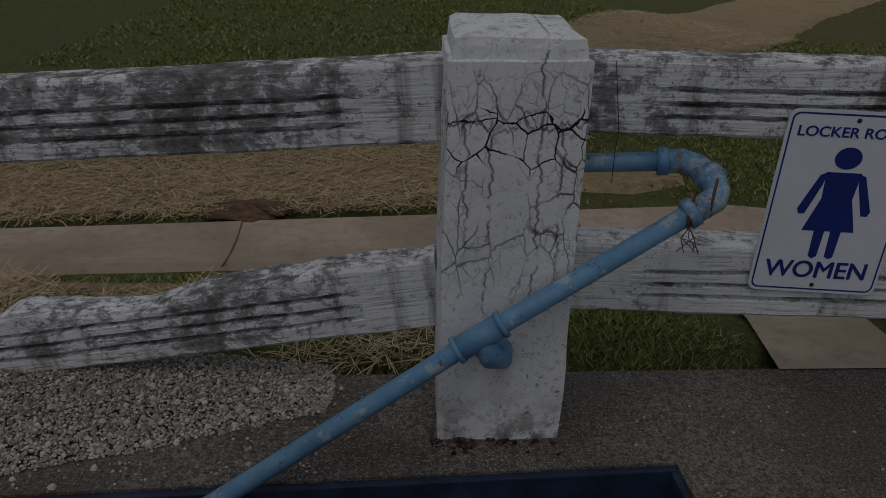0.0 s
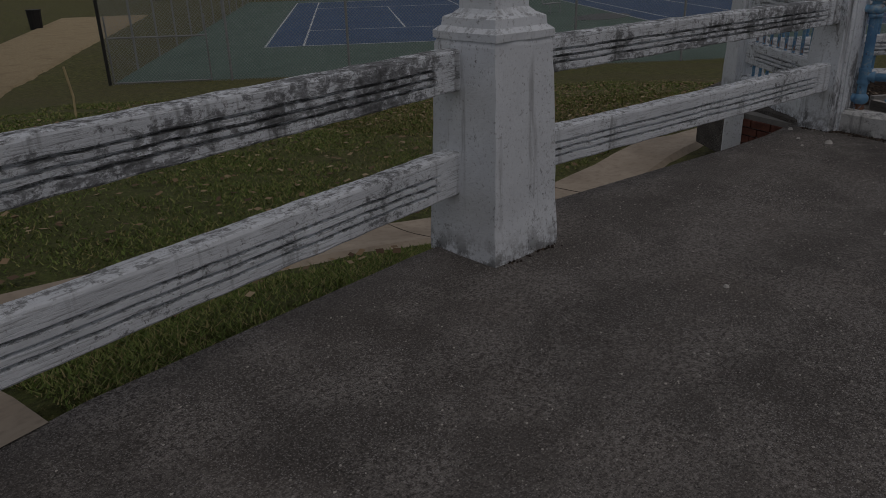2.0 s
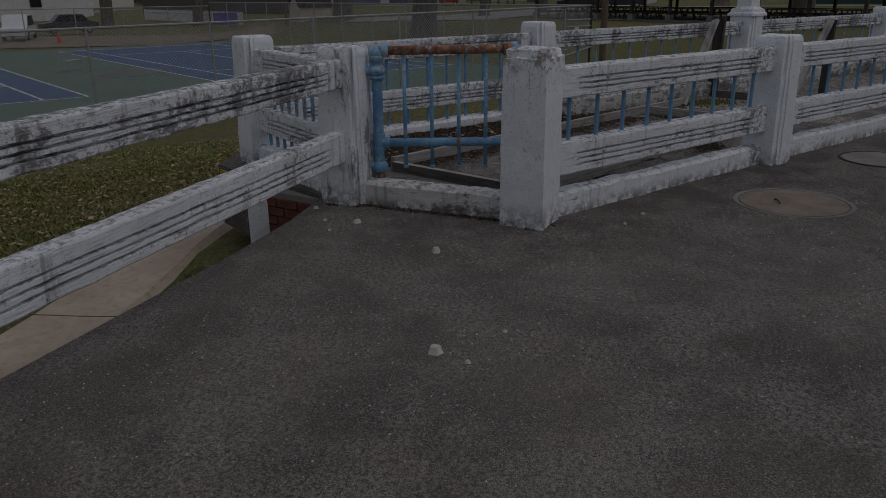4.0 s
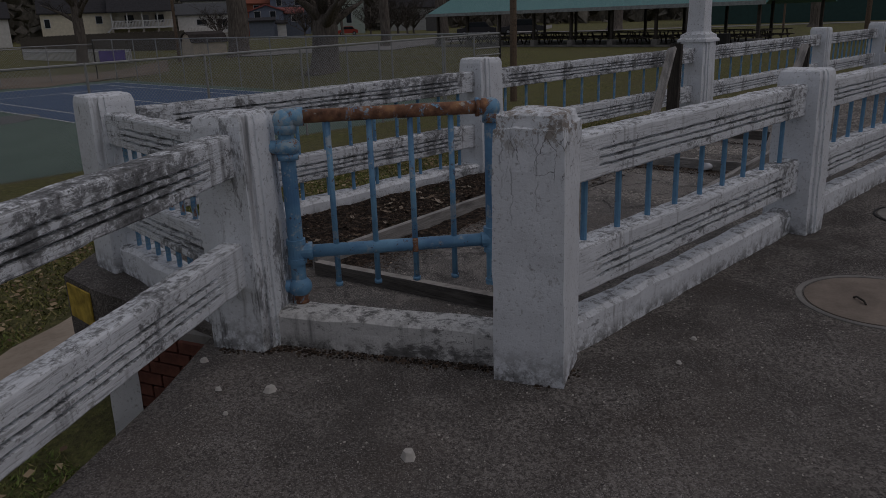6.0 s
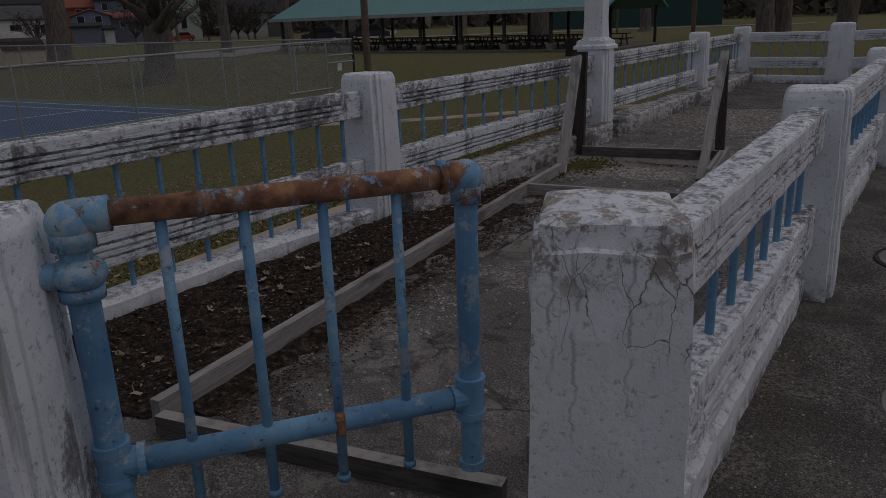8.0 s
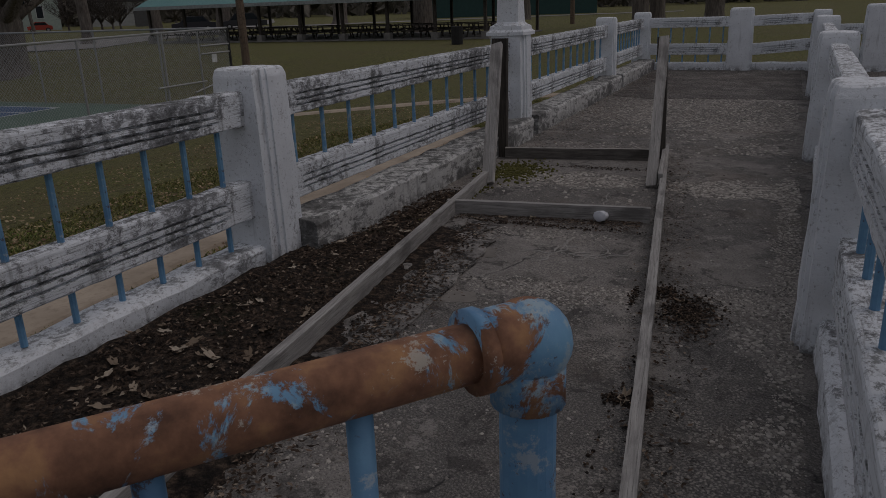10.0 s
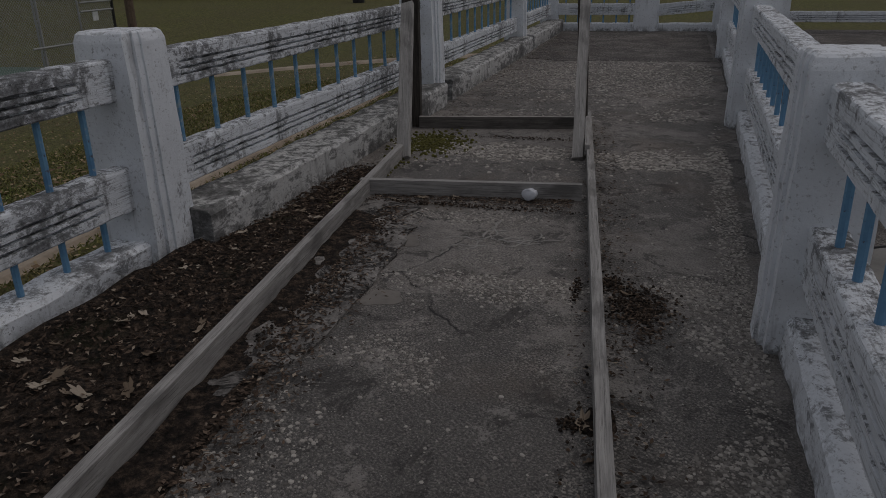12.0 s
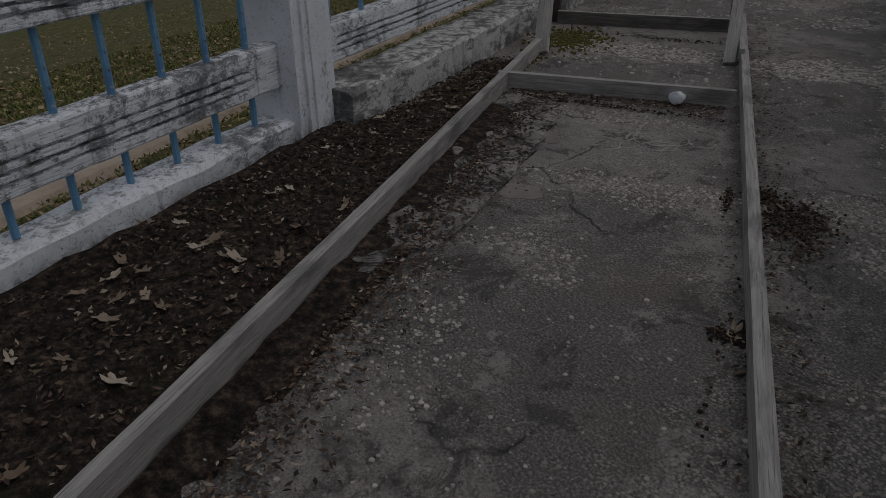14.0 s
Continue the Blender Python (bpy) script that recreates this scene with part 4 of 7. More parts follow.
# ---------------------------------------------------------------- the sign
SIGN_WHITE = plain("sign_white", (0.68, 0.74, 0.82), 0.45, vary=0.04, bump=0.0)
SIGN_BLUE = plain("sign_blue", (0.012, 0.028, 0.2), 0.45, vary=0.08, bump=0.0)
sign_pose = pose(0.861, 1.582, 0.584, 0, 0, -1.0) @ pose(0, 0, 0, 90, 0, 0) @ pose(0, 0, 0, 0, 0, -1.4) @ Matrix.Scale(0.99, 4)
sign = tagged(empty("restroom_sign", sign_pose), "white metal locker room sign with blue border and lettering", "sign")


def rounded(w, h, r, n=6):
    pts = []
    for cx, cy, a0 in ((w / 2 - r, h / 2 - r, 0), (-w / 2 + r, h / 2 - r, 90), (-w / 2 + r, -h / 2 + r, 180), (w / 2 - r, -h / 2 + r, 270)):
        pts += [(cx + r * math.cos(radians(a0 + 90 * k / n)), cy + r * math.sin(radians(a0 + 90 * k / n))) for k in range(n + 1)]
    return pts


def on_sign(name, bm, mat, label=""):
    ob = part(name, bm, mat, None, label)
    ob.parent = sign
    return ob


on_sign("panel", slab(bmesh.new(), rounded(0.305, 0.452, 0.022), -0.0015, 0.0015), SIGN_WHITE)
bm = bmesh.new()
oa, ia = rounded(0.291, 0.438, 0.017), rounded(0.283, 0.430, 0.014)
va, vb = [bm.verts.new((x, y, 0.0022)) for x, y in oa], [bm.verts.new((x, y, 0.0022)) for x, y in ia]
for k in range(len(va)):
    bm.faces.new((va[k], va[(k + 1) % len(va)], vb[(k + 1) % len(va)], vb[k]))
on_sign("border", bm, SIGN_BLUE)


def lettering(body, size, at, wide=1.0):
    cu = bpy.data.curves.new("text", "FONT")
    cu.body, cu.size, cu.align_x, cu.align_y, cu.extrude = body, size, "CENTER", "CENTER", 0.0004
    tmp = bpy.data.objects.new("text", cu)
    scene.collection.objects.link(tmp)
    bpy.context.view_layer.update()
    me = bpy.data.meshes.new_from_object(tmp.evaluated_get(bpy.context.evaluated_depsgraph_get()))
    bpy.data.objects.remove(tmp)
    bpy.data.curves.remove(cu)
    bm = bmesh.new()
    for i, (dx, dy) in enumerate(((0, 0), (0.02, 0), (-0.02, 0), (0, 0.012), (0, -0.012))):
        heavy = me.copy()
        heavy.transform(Matrix.Translation((at[0] + dx * size, at[1] + dy * size, 0.0024 + i * 0.00003)) @ Matrix.Diagonal((wide, 1, 1, 1)))
        bm.from_mesh(heavy)
        bpy.data.meshes.remove(heavy)
    ob = part("lettering", bm, SIGN_BLUE)
    ob.parent = sign


lettering("LOCKER ROOM", 0.033, (0, 0.176), 1.1)
lettering("WOMEN", 0.062, (0, -0.166), 1.0)
bm = bmesh.new()
box_z = (0.0018, 0.0026)
slab(bm, [(0.026 * math.cos(k * math.tau / 24), 0.118 + 0.026 * math.sin(k * math.tau / 24)) for k in range(24)], *box_z)
slab(bm, [(-0.034, 0.084), (0.034, 0.084), (0.03, 0.02), (0.052, -0.062), (-0.052, -0.062), (-0.03, 0.02)], *box_z)
for s in (-1, 1):
    slab(bm, [(s * 0.03, 0.084), (s * 0.044, 0.076), (s * 0.072, -0.008), (s * 0.068, -0.02), (s * 0.056, -0.02), (s * 0.036, 0.05)][::s], *box_z)
    slab(bm, [(s * 0.006, -0.06), (s * 0.027, -0.06), (s * 0.025, -0.128), (s * 0.017, -0.134), (s * 0.008, -0.128)][::s], *box_z)
bmesh.ops.scale(bm, vec=(1.16, 1.0, 1.0), verts=bm.verts)
on_sign("symbol", bm, SIGN_BLUE, "plain blue restroom symbol")
for y in (0.205, -0.205):
    on_sign("bolt", ball(bmesh.new(), (0, y, 0.002), 0.0055, (1, 1, 0.5), 10), BLACK)

# ---------------------------------------------------------------- the pipe gate
gate = tagged(empty("pipe_gate"), "blue pipe gate with a rusted top bar standing ajar", "gate")
H0, H1 = Vector((6.738, 0.557, 0)), Vector((6.802, -0.31, 0))


def gp(f, z):
    p = H0.lerp(H1, f)
    return Vector((p.x, p.y, z))


bm = rod(bmesh.new(), gp(0, 0.2), gp(0, 0.93), 0.033, 18)
part("hinge_stile", bm, BLUE, gate, "thick blue hinge pipe")
bm = rod(bmesh.new(), gp(0, 0.335), gp(0, 0.44), 0.038, 18)
for z in (0.43, 0.345):
    rod(bm, gp(0, z - 0.012), gp(0, z + 0.012), 0.042, 18)
rod(bm, gp(0, 0.385), gp(0.065, 0.385), 0.034, 16)
rod(bm, gp(0.06, 0.385), gp(0.08, 0.385), 0.04, 16)
part("tee", bm, BLUE, gate, "blue pipe tee fitting")
bm = ball(bmesh.new(), gp(0, 0.845), 0.058, (1, 1, 0.72), 18)
rod(bm, gp(0, 0.79), gp(0, 0.815), 0.047, 18)
rod(bm, gp(0, 0.845), H0 + Vector((-0.02, 0.11, 0.845)), 0.03, 12)
part("hinge_collar", bm, BLUE_RUST, gate, "bulging blue hinge fitting", soft=True)
bm = ball(bmesh.new(), gp(0, 0.225), 0.055, (1, 1, 0.85), 18)
rod(bm, gp(0, 0.225), H0 + Vector((-0.02, 0.1, 0.235)), 0.03, 12)
part("hinge_collar", bm, BLUE, gate, soft=True)
part("foot", rod(rod(bmesh.new(), gp(0, 0.13), gp(0, 0.2), 0.034, 16), gp(0, 0.15), gp(0, 0.165), 0.038, 16), RUST, gate, "rusted pipe foot", soft=True)
bm = ball(bmesh.new(), gp(0, 0.955), 0.05, (1, 1, 0.95), 18)
rod(bm, gp(0, 0.9), gp(0, 0.95), 0.046, 18)
rod(bm, gp(0.0, 0.965), gp(0.09, 0.968), 0.039, 16)
part("elbow", bm, BLUE_RUST, gate, "chipped blue elbow", soft=True)
part("top_bar", rod(bmesh.new(), gp(0.06, 0.967), gp(0.97, 0.972), 0.0285, 18), RUST, gate, "rusted brown top pipe", soft=True)
bm = ball(bmesh.new(), gp(1.0, 0.968), 0.043, (1, 1, 1), 20)
rod(bm, gp(0.93, 0.972), gp(0.99, 0.972), 0.037, 18)
rod(bm, gp(0.925, 0.972), gp(0.94, 0.972), 0.041, 18)
rod(bm, gp(1.0, 0.905), gp(1.0, 0.96), 0.037, 18)
part("elbow", bm, blue_paint(0.6, "peeling_elbow_paint"), gate, "rust-patched blue elbow", soft=True)
bm = rod(bmesh.new(), gp(1.0, 0.185), gp(1.0, 0.92), 0.0285, 18)
part("latch_stile", bm, BLUE, gate, "blue end pipe")
part("cap", rod(bmesh.new(), gp(1.0, 0.172), gp(1.0, 0.195), 0.034, 18), BLUE, gate)
bm = rod(bmesh.new(), gp(1.0, 0.33), gp(1.0, 0.435), 0.036, 18)
for z in (0.43, 0.335):
    rod(bm, gp(1.0, z - 0.01), gp(1.0, z + 0.01), 0.04, 18)
rod(bm, gp(0.94, 0.383), gp(1.0, 0.383), 0.034, 14)
part("tee", bm, BLUE, gate, "blue pipe tee fitting")
part("bottom_bar", rod(bmesh.new(), gp(0.05, 0.383), gp(0.97, 0.383), 0.0285, 18), BLUE, gate, soft=True)
for f in (0.2, 0.4, 0.6, 0.8):
    bm = rod(bmesh.new(), gp(f, 0.225), gp(f, 0.955), 0.0125, 12)
    rod(bm, gp(f, 0.215), gp(f, 0.232), 0.017, 12)
    part("bar", bm, BLUE, gate, soft=True)
part("clamp", box(bmesh.new(), (0.06, 0.025, 0.06), gp(0.6, 0.383), bevel=0.006), RUST, gate, "rusted clamp")

# ---------------------------------------------------------------- timber bed frame on the deck
def plank(name, a, b, high, thick, mat, label, cat="plank", grp="old planks", upright=False, seed=0.0):
    a, b = Vector(a), Vector(b)
    L = (b - a).length
    n = max(4, int(L / 0.12))
    ring = dense([(-thick / 2, -high / 2), (thick / 2, -high / 2), (thick / 2, high / 2), (-thick / 2, high / 2)], 0.05)
    rings = [[Vector(((i / n - 0.5) * L, y, z)) + wob(((i / n - 0.5) * L, y, z), 2, 0.0015, seed) + wob(((i / n - 0.5) * L, y, z), 20, 0.0015, seed) for y, z in ring] for i in range(n + 1)]
    ob = tagged(part(name, skin(bmesh.new(), rings), mat), label, cat, grp)
    if upright:
        x = (b - a).normalized()
        y = x.cross(U).normalized()
        m = Matrix((x, y, x.cross(y))).transposed().to_4x4()
        m.translation = (a + b) / 2
        ob.matrix_world = m
    else:
        ob.matrix_world = frame_of(a, b)
    return ob


h = 0.054
plank("plank", (7.62, 0.6, h), (11.1, -2.38, h), 0.092, 0.042, WOOD, "long weathered grey plank edging the leaf bed", seed=1)
plank("plank", (7.0, -0.56, h), (11.25, -4.14, h), 0.092, 0.042, WOOD, "long weathered grey plank lying on edge on the deck", seed=2)
plank("plank", (7.56, 0.58, 0.044), (6.83, -0.41, 0.044), 0.072, 0.05, WOOD_PALE_TOP, "dark plank with a paler top across the front of the frame", seed=3)
plank("plank", (10.48, -1.8, h), (9.68, -2.75, h), 0.092, 0.04, WOOD, "grey cross plank of the timber frame", seed=4)
plank("plank", (11.86, -2.94, h), (11.1, -3.93, h), 0.092, 0.04, WOOD_PALE_TOP, "dark cross plank of the timber frame", seed=5)
plank("plank", (11.94, -2.93, 0.01), (11.96, -2.95, 0.99), 0.05, 0.13, WOOD_DARK, "dark upright board beside the column post", upright=True, seed=6)
plank("plank", (11.12, -3.97, 0.01), (11.2, -4.0, 0.97), 0.04, 0.08, WOOD_DARK, "dark upright of the timber frame", upright=True, seed=7)
plank("plank", (10.36, -3.29, 0.02), (11.12, -3.95, 0.97), 0.035, 0.07, WOOD, "pale split brace leaning on the dark upright", upright=True, seed=10)
plank("plank", (11.03, -2.36, 0.02), (11.84, -2.86, 0.95), 0.035, 0.09, WOOD, "split grey board leaning against the post", upright=True, seed=8)
plank("plank", (10.27, -3.29, 0.10), (10.9, -3.83, 0.11), 0.06, 0.03, WOOD, "short grey offcut on the frame", seed=9)

# soil bed between the plank and the balustrade
def soil_z(p, f, g):
    z = 0.012 + 0.05 * (1 - smoothstep(0.62, 0.8, f)) * (0.4 + 0.6 * g) + 0.03 * noise.noise(p * 5) * (1 - f * 0.7) + 0.015 * noise.noise(p * 21)
    return max(0.009 if f > 0.8 else 0.012, z)


bm = bmesh.new()
rows = []
for i in range(46):
    f = i / 45
    a, b = Vector((7.66, 0.64, 0)).lerp(Vector((11.0, -2.25, 0)), f), uv(4.45, 6.92).lerp(uv(8.9, 6.86 if f < 0.75 else 6.7), f)
    row = []
    for k in range(15):
        p = a.lerp(b, k / 14)
        row.append((p.x, p.y, soil_z(p, f, k / 14)))
    rows.append(row)
tagged(part("soil", skin(bm, rows, close=False), SOIL, soft=True), "dark rotted leaf soil filling the bed behind the plank", "soil", kind="structure")
bm = bmesh.new()
rows = []
for i in range(60):
    f = i / 59
    a, b = Vector((7.66, 0.52, 0)).lerp(Vector((10.2, -1.64, 0)), f), Vector((7.6, 0.4, 0)).lerp(Vector((9.95, -1.72, 0)), f)
    rows.append([tuple(a.lerp(b, k / 12) + Vector((0, 0, 0.013 + 0.016 * (0.9 - k / 12 * 1.2) + 0.012 * noise.noise(a.lerp(b, k / 12) * 4) + 0.012 * noise.noise(a.lerp(b, k / 12) * 13)))) for k in range(13)])
tagged(part("leaf_mould", skin(bm, rows, close=False), SOIL, soft=True), "black leaf mould washed along the plank", "leaf mould", kind="structure")
for cx, cy, rx, ry in ((8.03, -1.42, 0.09, 0.05), (7.4, -1.02, 0.12, 0.05)):
    bm = bmesh.new()
    rings = []
    for r in (1.0, 0.7, 0.35):
        rings.append([uv(0, 0) + Vector((cx, cy, 0.010 + 0.016 * (1 - r) + 0.006 * noise.noise(Vector((cx * 9, r * 7, cy))))) + (U * math.cos(a) * rx + N * math.sin(a) * ry) * r * (1 + 0.4 * noise.noise(Vector((math.cos(a) * 1.5, math.sin(a) * 1.5, cx))) + 0.1 * noise.noise(Vector((math.cos(a) * 8, math.sin(a) * 8, cx)))) for a in [k * math.tau / 44 for k in range(44)]])
    skin(bm, rings)
    tagged(part("leaf_mould", bm, SOIL, soft=True), "small heap of black leaf mould on the deck", "leaf mould", kind="structure")
MOSS = plain("moss", (0.1, 0.095, 0.025), 0.95, vary=0.5, scale=20)
bm = bmesh.new()
for i in range(600):
    p = Vector((11.35, -2.75, 0.012)) + U * rng.gauss(0, 0.16) + N * rng.gauss(0, 0.12)
    pebble(bm, p, rng.uniform(0.006, 0.018), 0.6, rng.random() * 6)
for i in range(420):
    pebble(bm, uv(rng.gauss(8.95, 0.28), 6.56 - abs(rng.gauss(0, 0.05)), 0.014), rng.uniform(0.004, 0.014), 0.6, rng.random() * 6)
tagged(part("moss", bm, MOSS), "cushions of green moss beside the cross plank", "moss", kind="stuff")

# a lifted, cracked membrane left on the deck beside the plank
edge = [(8.62, -0.38), (8.8, -0.62), (8.84, -0.83), (9.0, -1.02), (9.25, -1.27), (9.52, -1.53), (9.8, -1.79), (9.92, -1.72), (10.05, -1.95), (10.38, -1.8), (10.28, -1.72), (9.72, -1.22), (9.0, -0.6)]
ring = [(x + 0.03 * noise.noise(Vector((x * 9, y * 9, 0))), y + 0.03 * noise.noise(Vector((x * 9, y * 9, 4)))) for x, y in dense(edge, 0.06)]
MEMBRANE = Nodes("cracked_membrane", 0.8)
_p = MEMBRANE.world()
_c = MEMBRANE.mix(MEMBRANE.ramp(MEMBRANE.noise(7, _p, detail=9, rough=0.75), (0.4, 0.0), (0.6, 1.0)), (0.11, 0.102, 0.094), (0.34, 0.32, 0.295))
_f = MEMBRANE.noise(26, _p, detail=9, rough=0.8)
_e = MEMBRANE.math("MULTIPLY", MEMBRANE.ramp(MEMBRANE.noise(3.2, _p, detail=10, rough=0.7, warp=1.5), (0.47, 0.0), (0.49, 1.0), (0.51, 1.0), (0.53, 0.0)), 0.9)
_c = MEMBRANE.mix(MEMBRANE.ramp(_f, (0.36, 0.7), (0.46, 0.0)), _c, (0.03, 0.026, 0.022))
MEMBRANE = MEMBRANE.done(MEMBRANE.mix(_e, _c, (0.02, 0.018, 0.016)), MEMBRANE.math("SUBTRACT", MEMBRANE.math("ADD", _f, 0.2), _e), 1.0, 0.012)
tagged(part("membrane", slab(bmesh.new(), ring, 0.004, 0.018), MEMBRANE), "cracked grey membrane peeling off the deck", "membrane", kind="structure")

# newer dark surfacing at the far end of the deck
tagged(part("deck_overlay", slab(bmesh.new(), [tuple(uv(u + 0.08 * noise.noise(Vector((u * 2, v * 2, 0))), v)[:2]) for u, v in ((14.5, 4.36), (14.45, 4.9), (14.5, 5.5), (14.4, 6.1), (14.6, 6.7), (18.4, 6.75), (18.4, 4.36))], 0.002, 0.013), ASPHALT), "newer dark surfacing at the end of the deck", "asphalt", kind="structure")
# pale cement smears and sealed cracks
CEMENT = concrete("pale_cement", (0.15, 0.138, 0.123), (0.25, 0.23, 0.205))
for cu, cv, ru, rv in ((7.78, 5.98, 0.09, 0.1), (7.15, 5.84, 0.07, 0.09), (8.29, 5.95, 0.05, 0.16)):
    outline = []
    for k in range(36):
        a = k * math.tau / 36
        f = 1 + 0.45 * noise.noise(Vector((math.cos(a) * 1.4, math.sin(a) * 1.4, cu))) + 0.12 * noise.noise(Vector((math.cos(a) * 6, math.sin(a) * 6, cv)))
        outline.append(tuple(uv(cu + math.cos(a) * ru * f, cv + math.sin(a) * rv * f)[:2]))
    tagged(part("cement_smear", slab(bmesh.new(), outline, 0.004, 0.0095), CEMENT), "thin pale cement smear on the dark deck", "cement", kind="structure")
SEAL = concrete("pale_sealant", (0.3, 0.29, 0.27), (0.42, 0.4, 0.37))
bm = bmesh.new()
vein = random.Random(21)
for k in range(11):
    p, a = Vector((7.86 + vein.gauss(0, 0.03), 5.55 + vein.gauss(0, 0.06), 0)), vein.uniform(0, math.tau)
    pts = []
    for j in range(vein.randint(6, 14)):
        pts.append(uv(p.x, p.y, 0.0095))
        a += vein.uniform(-1.1, 1.1)
        p = p + Vector((math.cos(a) * 0.028, math.sin(a) * 0.028, 0))
    tube(bm, pts, [0.005 * vein.uniform(0.4, 1.2) for _ in pts], 5)
for u0, v0, u1, v1 in ((8.6, 5.5, 9.25, 5.62), (7.45, 5.9, 7.3, 5.15), (7.2, 5.0, 7.55, 4.45)):
    pts = [uv(u0 + (u1 - u0) * j / 14 + 0.04 * noise.noise(Vector((u0, j * 0.4, 1))), v0 + (v1 - v0) * j / 14 + 0.06 * noise.noise(Vector((u0, j * 0.5, 5))), 0.0075) for j in range(15)]
    tube(bm, pts, 0.003, 5)
tagged(part("sealed_cracks", bm, SEAL), "thin pale sealed cracks branching over the deck", "cracks", kind="structure")
# clumps of rotted leaves
MOULD = Nodes("leaf_mould", 0.95)
MOULD = MOULD.done(MOULD.ramp(MOULD.island(), (0.0, (0.012, 0.009, 0.007)), (0.6, (0.045, 0.032, 0.023)), (1.0, (0.13, 0.092, 0.065))), MOULD.noise(80), 0.6, 0.004)
bm = bmesh.new()
for cu, cv, ru, rv, n in ((7.3, 4.86, 0.14, 0.09, 420), (7.5, 4.98, 0.06, 0.05, 120), (6.47, 5.0, 0.03, 0.04, 50), (6.3, 4.99, 0.3, 0.012, 24), (7.4, 5.1, 0.12, 0.02, 50), (7.9, 6.2, 0.12, 0.08, 240), (7.0, 6.12, 0.5, 0.05, 500), (8.35, 5.9, 0.03, 0.5, 260), (10.0, 5.8, 0.04, 0.45, 160)):
    for i in range(int(n * 1.7)):
        u, v = cu + rng.gauss(0, ru * 0.6), max(4.4, cv + rng.gauss(0, rv * 0.6))
        pebble(bm, uv(u, v, 0.01 + 0.012 * rng.random()), rng.uniform(0.002, 0.0085), rng.uniform(0.2, 0.7), rng.random() * 6)
tagged(part("leaf_mould", bm, MOULD), "black clumps of rotted leaves on the deck", "leaf mould", kind="stuff")

# crumbs of dirt along the feet of curbs and posts
bm = bmesh.new()
feet = [((6.36, -0.42), (8.1, -2.36), 900), ((8.1, -2.36), (10.4, -4.88), 700), ((6.58, 0.66), (6.26, -0.26), 700), ((6.58, 0.74), (6.75, 0.60), 150), ((6.1, -0.38), (6.2, -0.56), 120), ((6.2, -0.56), (6.38, -0.46), 120), ((6.55, 0.66), (6.6, 0.9), 150), ((-0.05, 1.42), (0.26, 1.43), 160), ((3.15, 1.32), (3.52, 1.26), 160), ((7.7, -1.75), (10.2, -4.4), 900)]
for a, b, n in feet:
    a, b = Vector((*a, 0.002)), Vector((*b, 0.002))
    side = Vector((b.y - a.y, a.x - b.x, 0)).normalized()
    for i in range(n):
        f = rng.random()
        if noise.noise(Vector((a.x + f * 9, a.y, 3))) < -0.25:
            continue
        pebble(bm, a.lerp(b, f) + side * rng.gauss(0, 0.018), rng.uniform(0.002, 0.009), rng.uniform(0.2, 0.7), rng.random() * 6)
tagged(part("dirt_crumbs", bm, MOULD), "dark crumbs of dirt along the feet of curbs", "dirt", kind="stuff")

# fallen leaves
LEAF = Nodes("dead_leaf", 0.8)
LEAF = LEAF.done(LEAF.ramp(LEAF.rand(), (0.0, (0.15, 0.11, 0.075)), (0.5, (0.28, 0.225, 0.165)), (1.0, (0.42, 0.36, 0.285))), LEAF.noise(40), 0.4, 0.004)
LITTER = Nodes("leaf_litter", 0.9)
LITTER = LITTER.done(LITTER.ramp(LITTER.island(), (0.0, (0.02, 0.014, 0.01)), (0.6, (0.06, 0.04, 0.027)), (0.9, (0.15, 0.105, 0.075)), (1.0, (0.36, 0.3, 0.23))))


def leaf_mesh(seed):
    """A curled lobed leaf with some thickness."""
    r = random.Random(seed)
    pts = []
    for k in range(22):
        a = k * math.tau / 22
        lobe = 0.55 + 0.45 * abs(math.cos(a * 2.5)) ** 1.5
        pts.append((math.cos(a) * 0.055 * lobe * r.uniform(0.8, 1.1), math.sin(a) * 0.036 * lobe * r.uniform(0.8, 1.1)))
    bm = bmesh.new()
    for off in (0.0, 0.0016):
        vs = [bm.verts.new((x, y, off + 4.5 * (x * x + y * y) + 0.006 * math.sin(x * 60))) for x, y in pts]
        mid = bm.verts.new((0, 0, off))
        for k in range(22):
            bm.faces.new((vs[k], vs[(k + 1) % 22], mid))
    return mesh_of("leaf", bm)


leaf_kinds = [leaf_mesh(s) for s in range(4)]
spots = [(9.591, -0.464), (9.405, -0.378), (9.102, -0.124), (8.688, -0.111), (9.768, -0.674), (9.169, -0.571), (8.875, -0.287), (8.95, 0.12), (8.4, 0.2), (8.6, 0.45), (9.3, 0.1), (8.15, 0.4), (8.2, 0.8), (9.9, -0.9), (10.1, -1.0)]
spots += [(9.9, -2.62), (9.72, -2.66), (10.35, -1.98), (10.25, -1.9), (10.1, -2.2), (8.05, -1.38), (7.9, -1.27), (8.62, -2.1), (6.95, -0.33), (7.15, -0.2), (10.2, -2.05), (10.3, -2.15)]
bed_leaves = []
for i in range(44):
    f, g = rng.random(), rng.random()
    p = Vector((7.75, 0.66, 0)).lerp(Vector((10.6, -1.85, 0)), f).lerp(uv(4.5, 6.85).lerp(uv(8.4, 6.75), f), g)
    bed_leaves.append((p.x, p.y, soil_z(p, f, g) + 0.008))
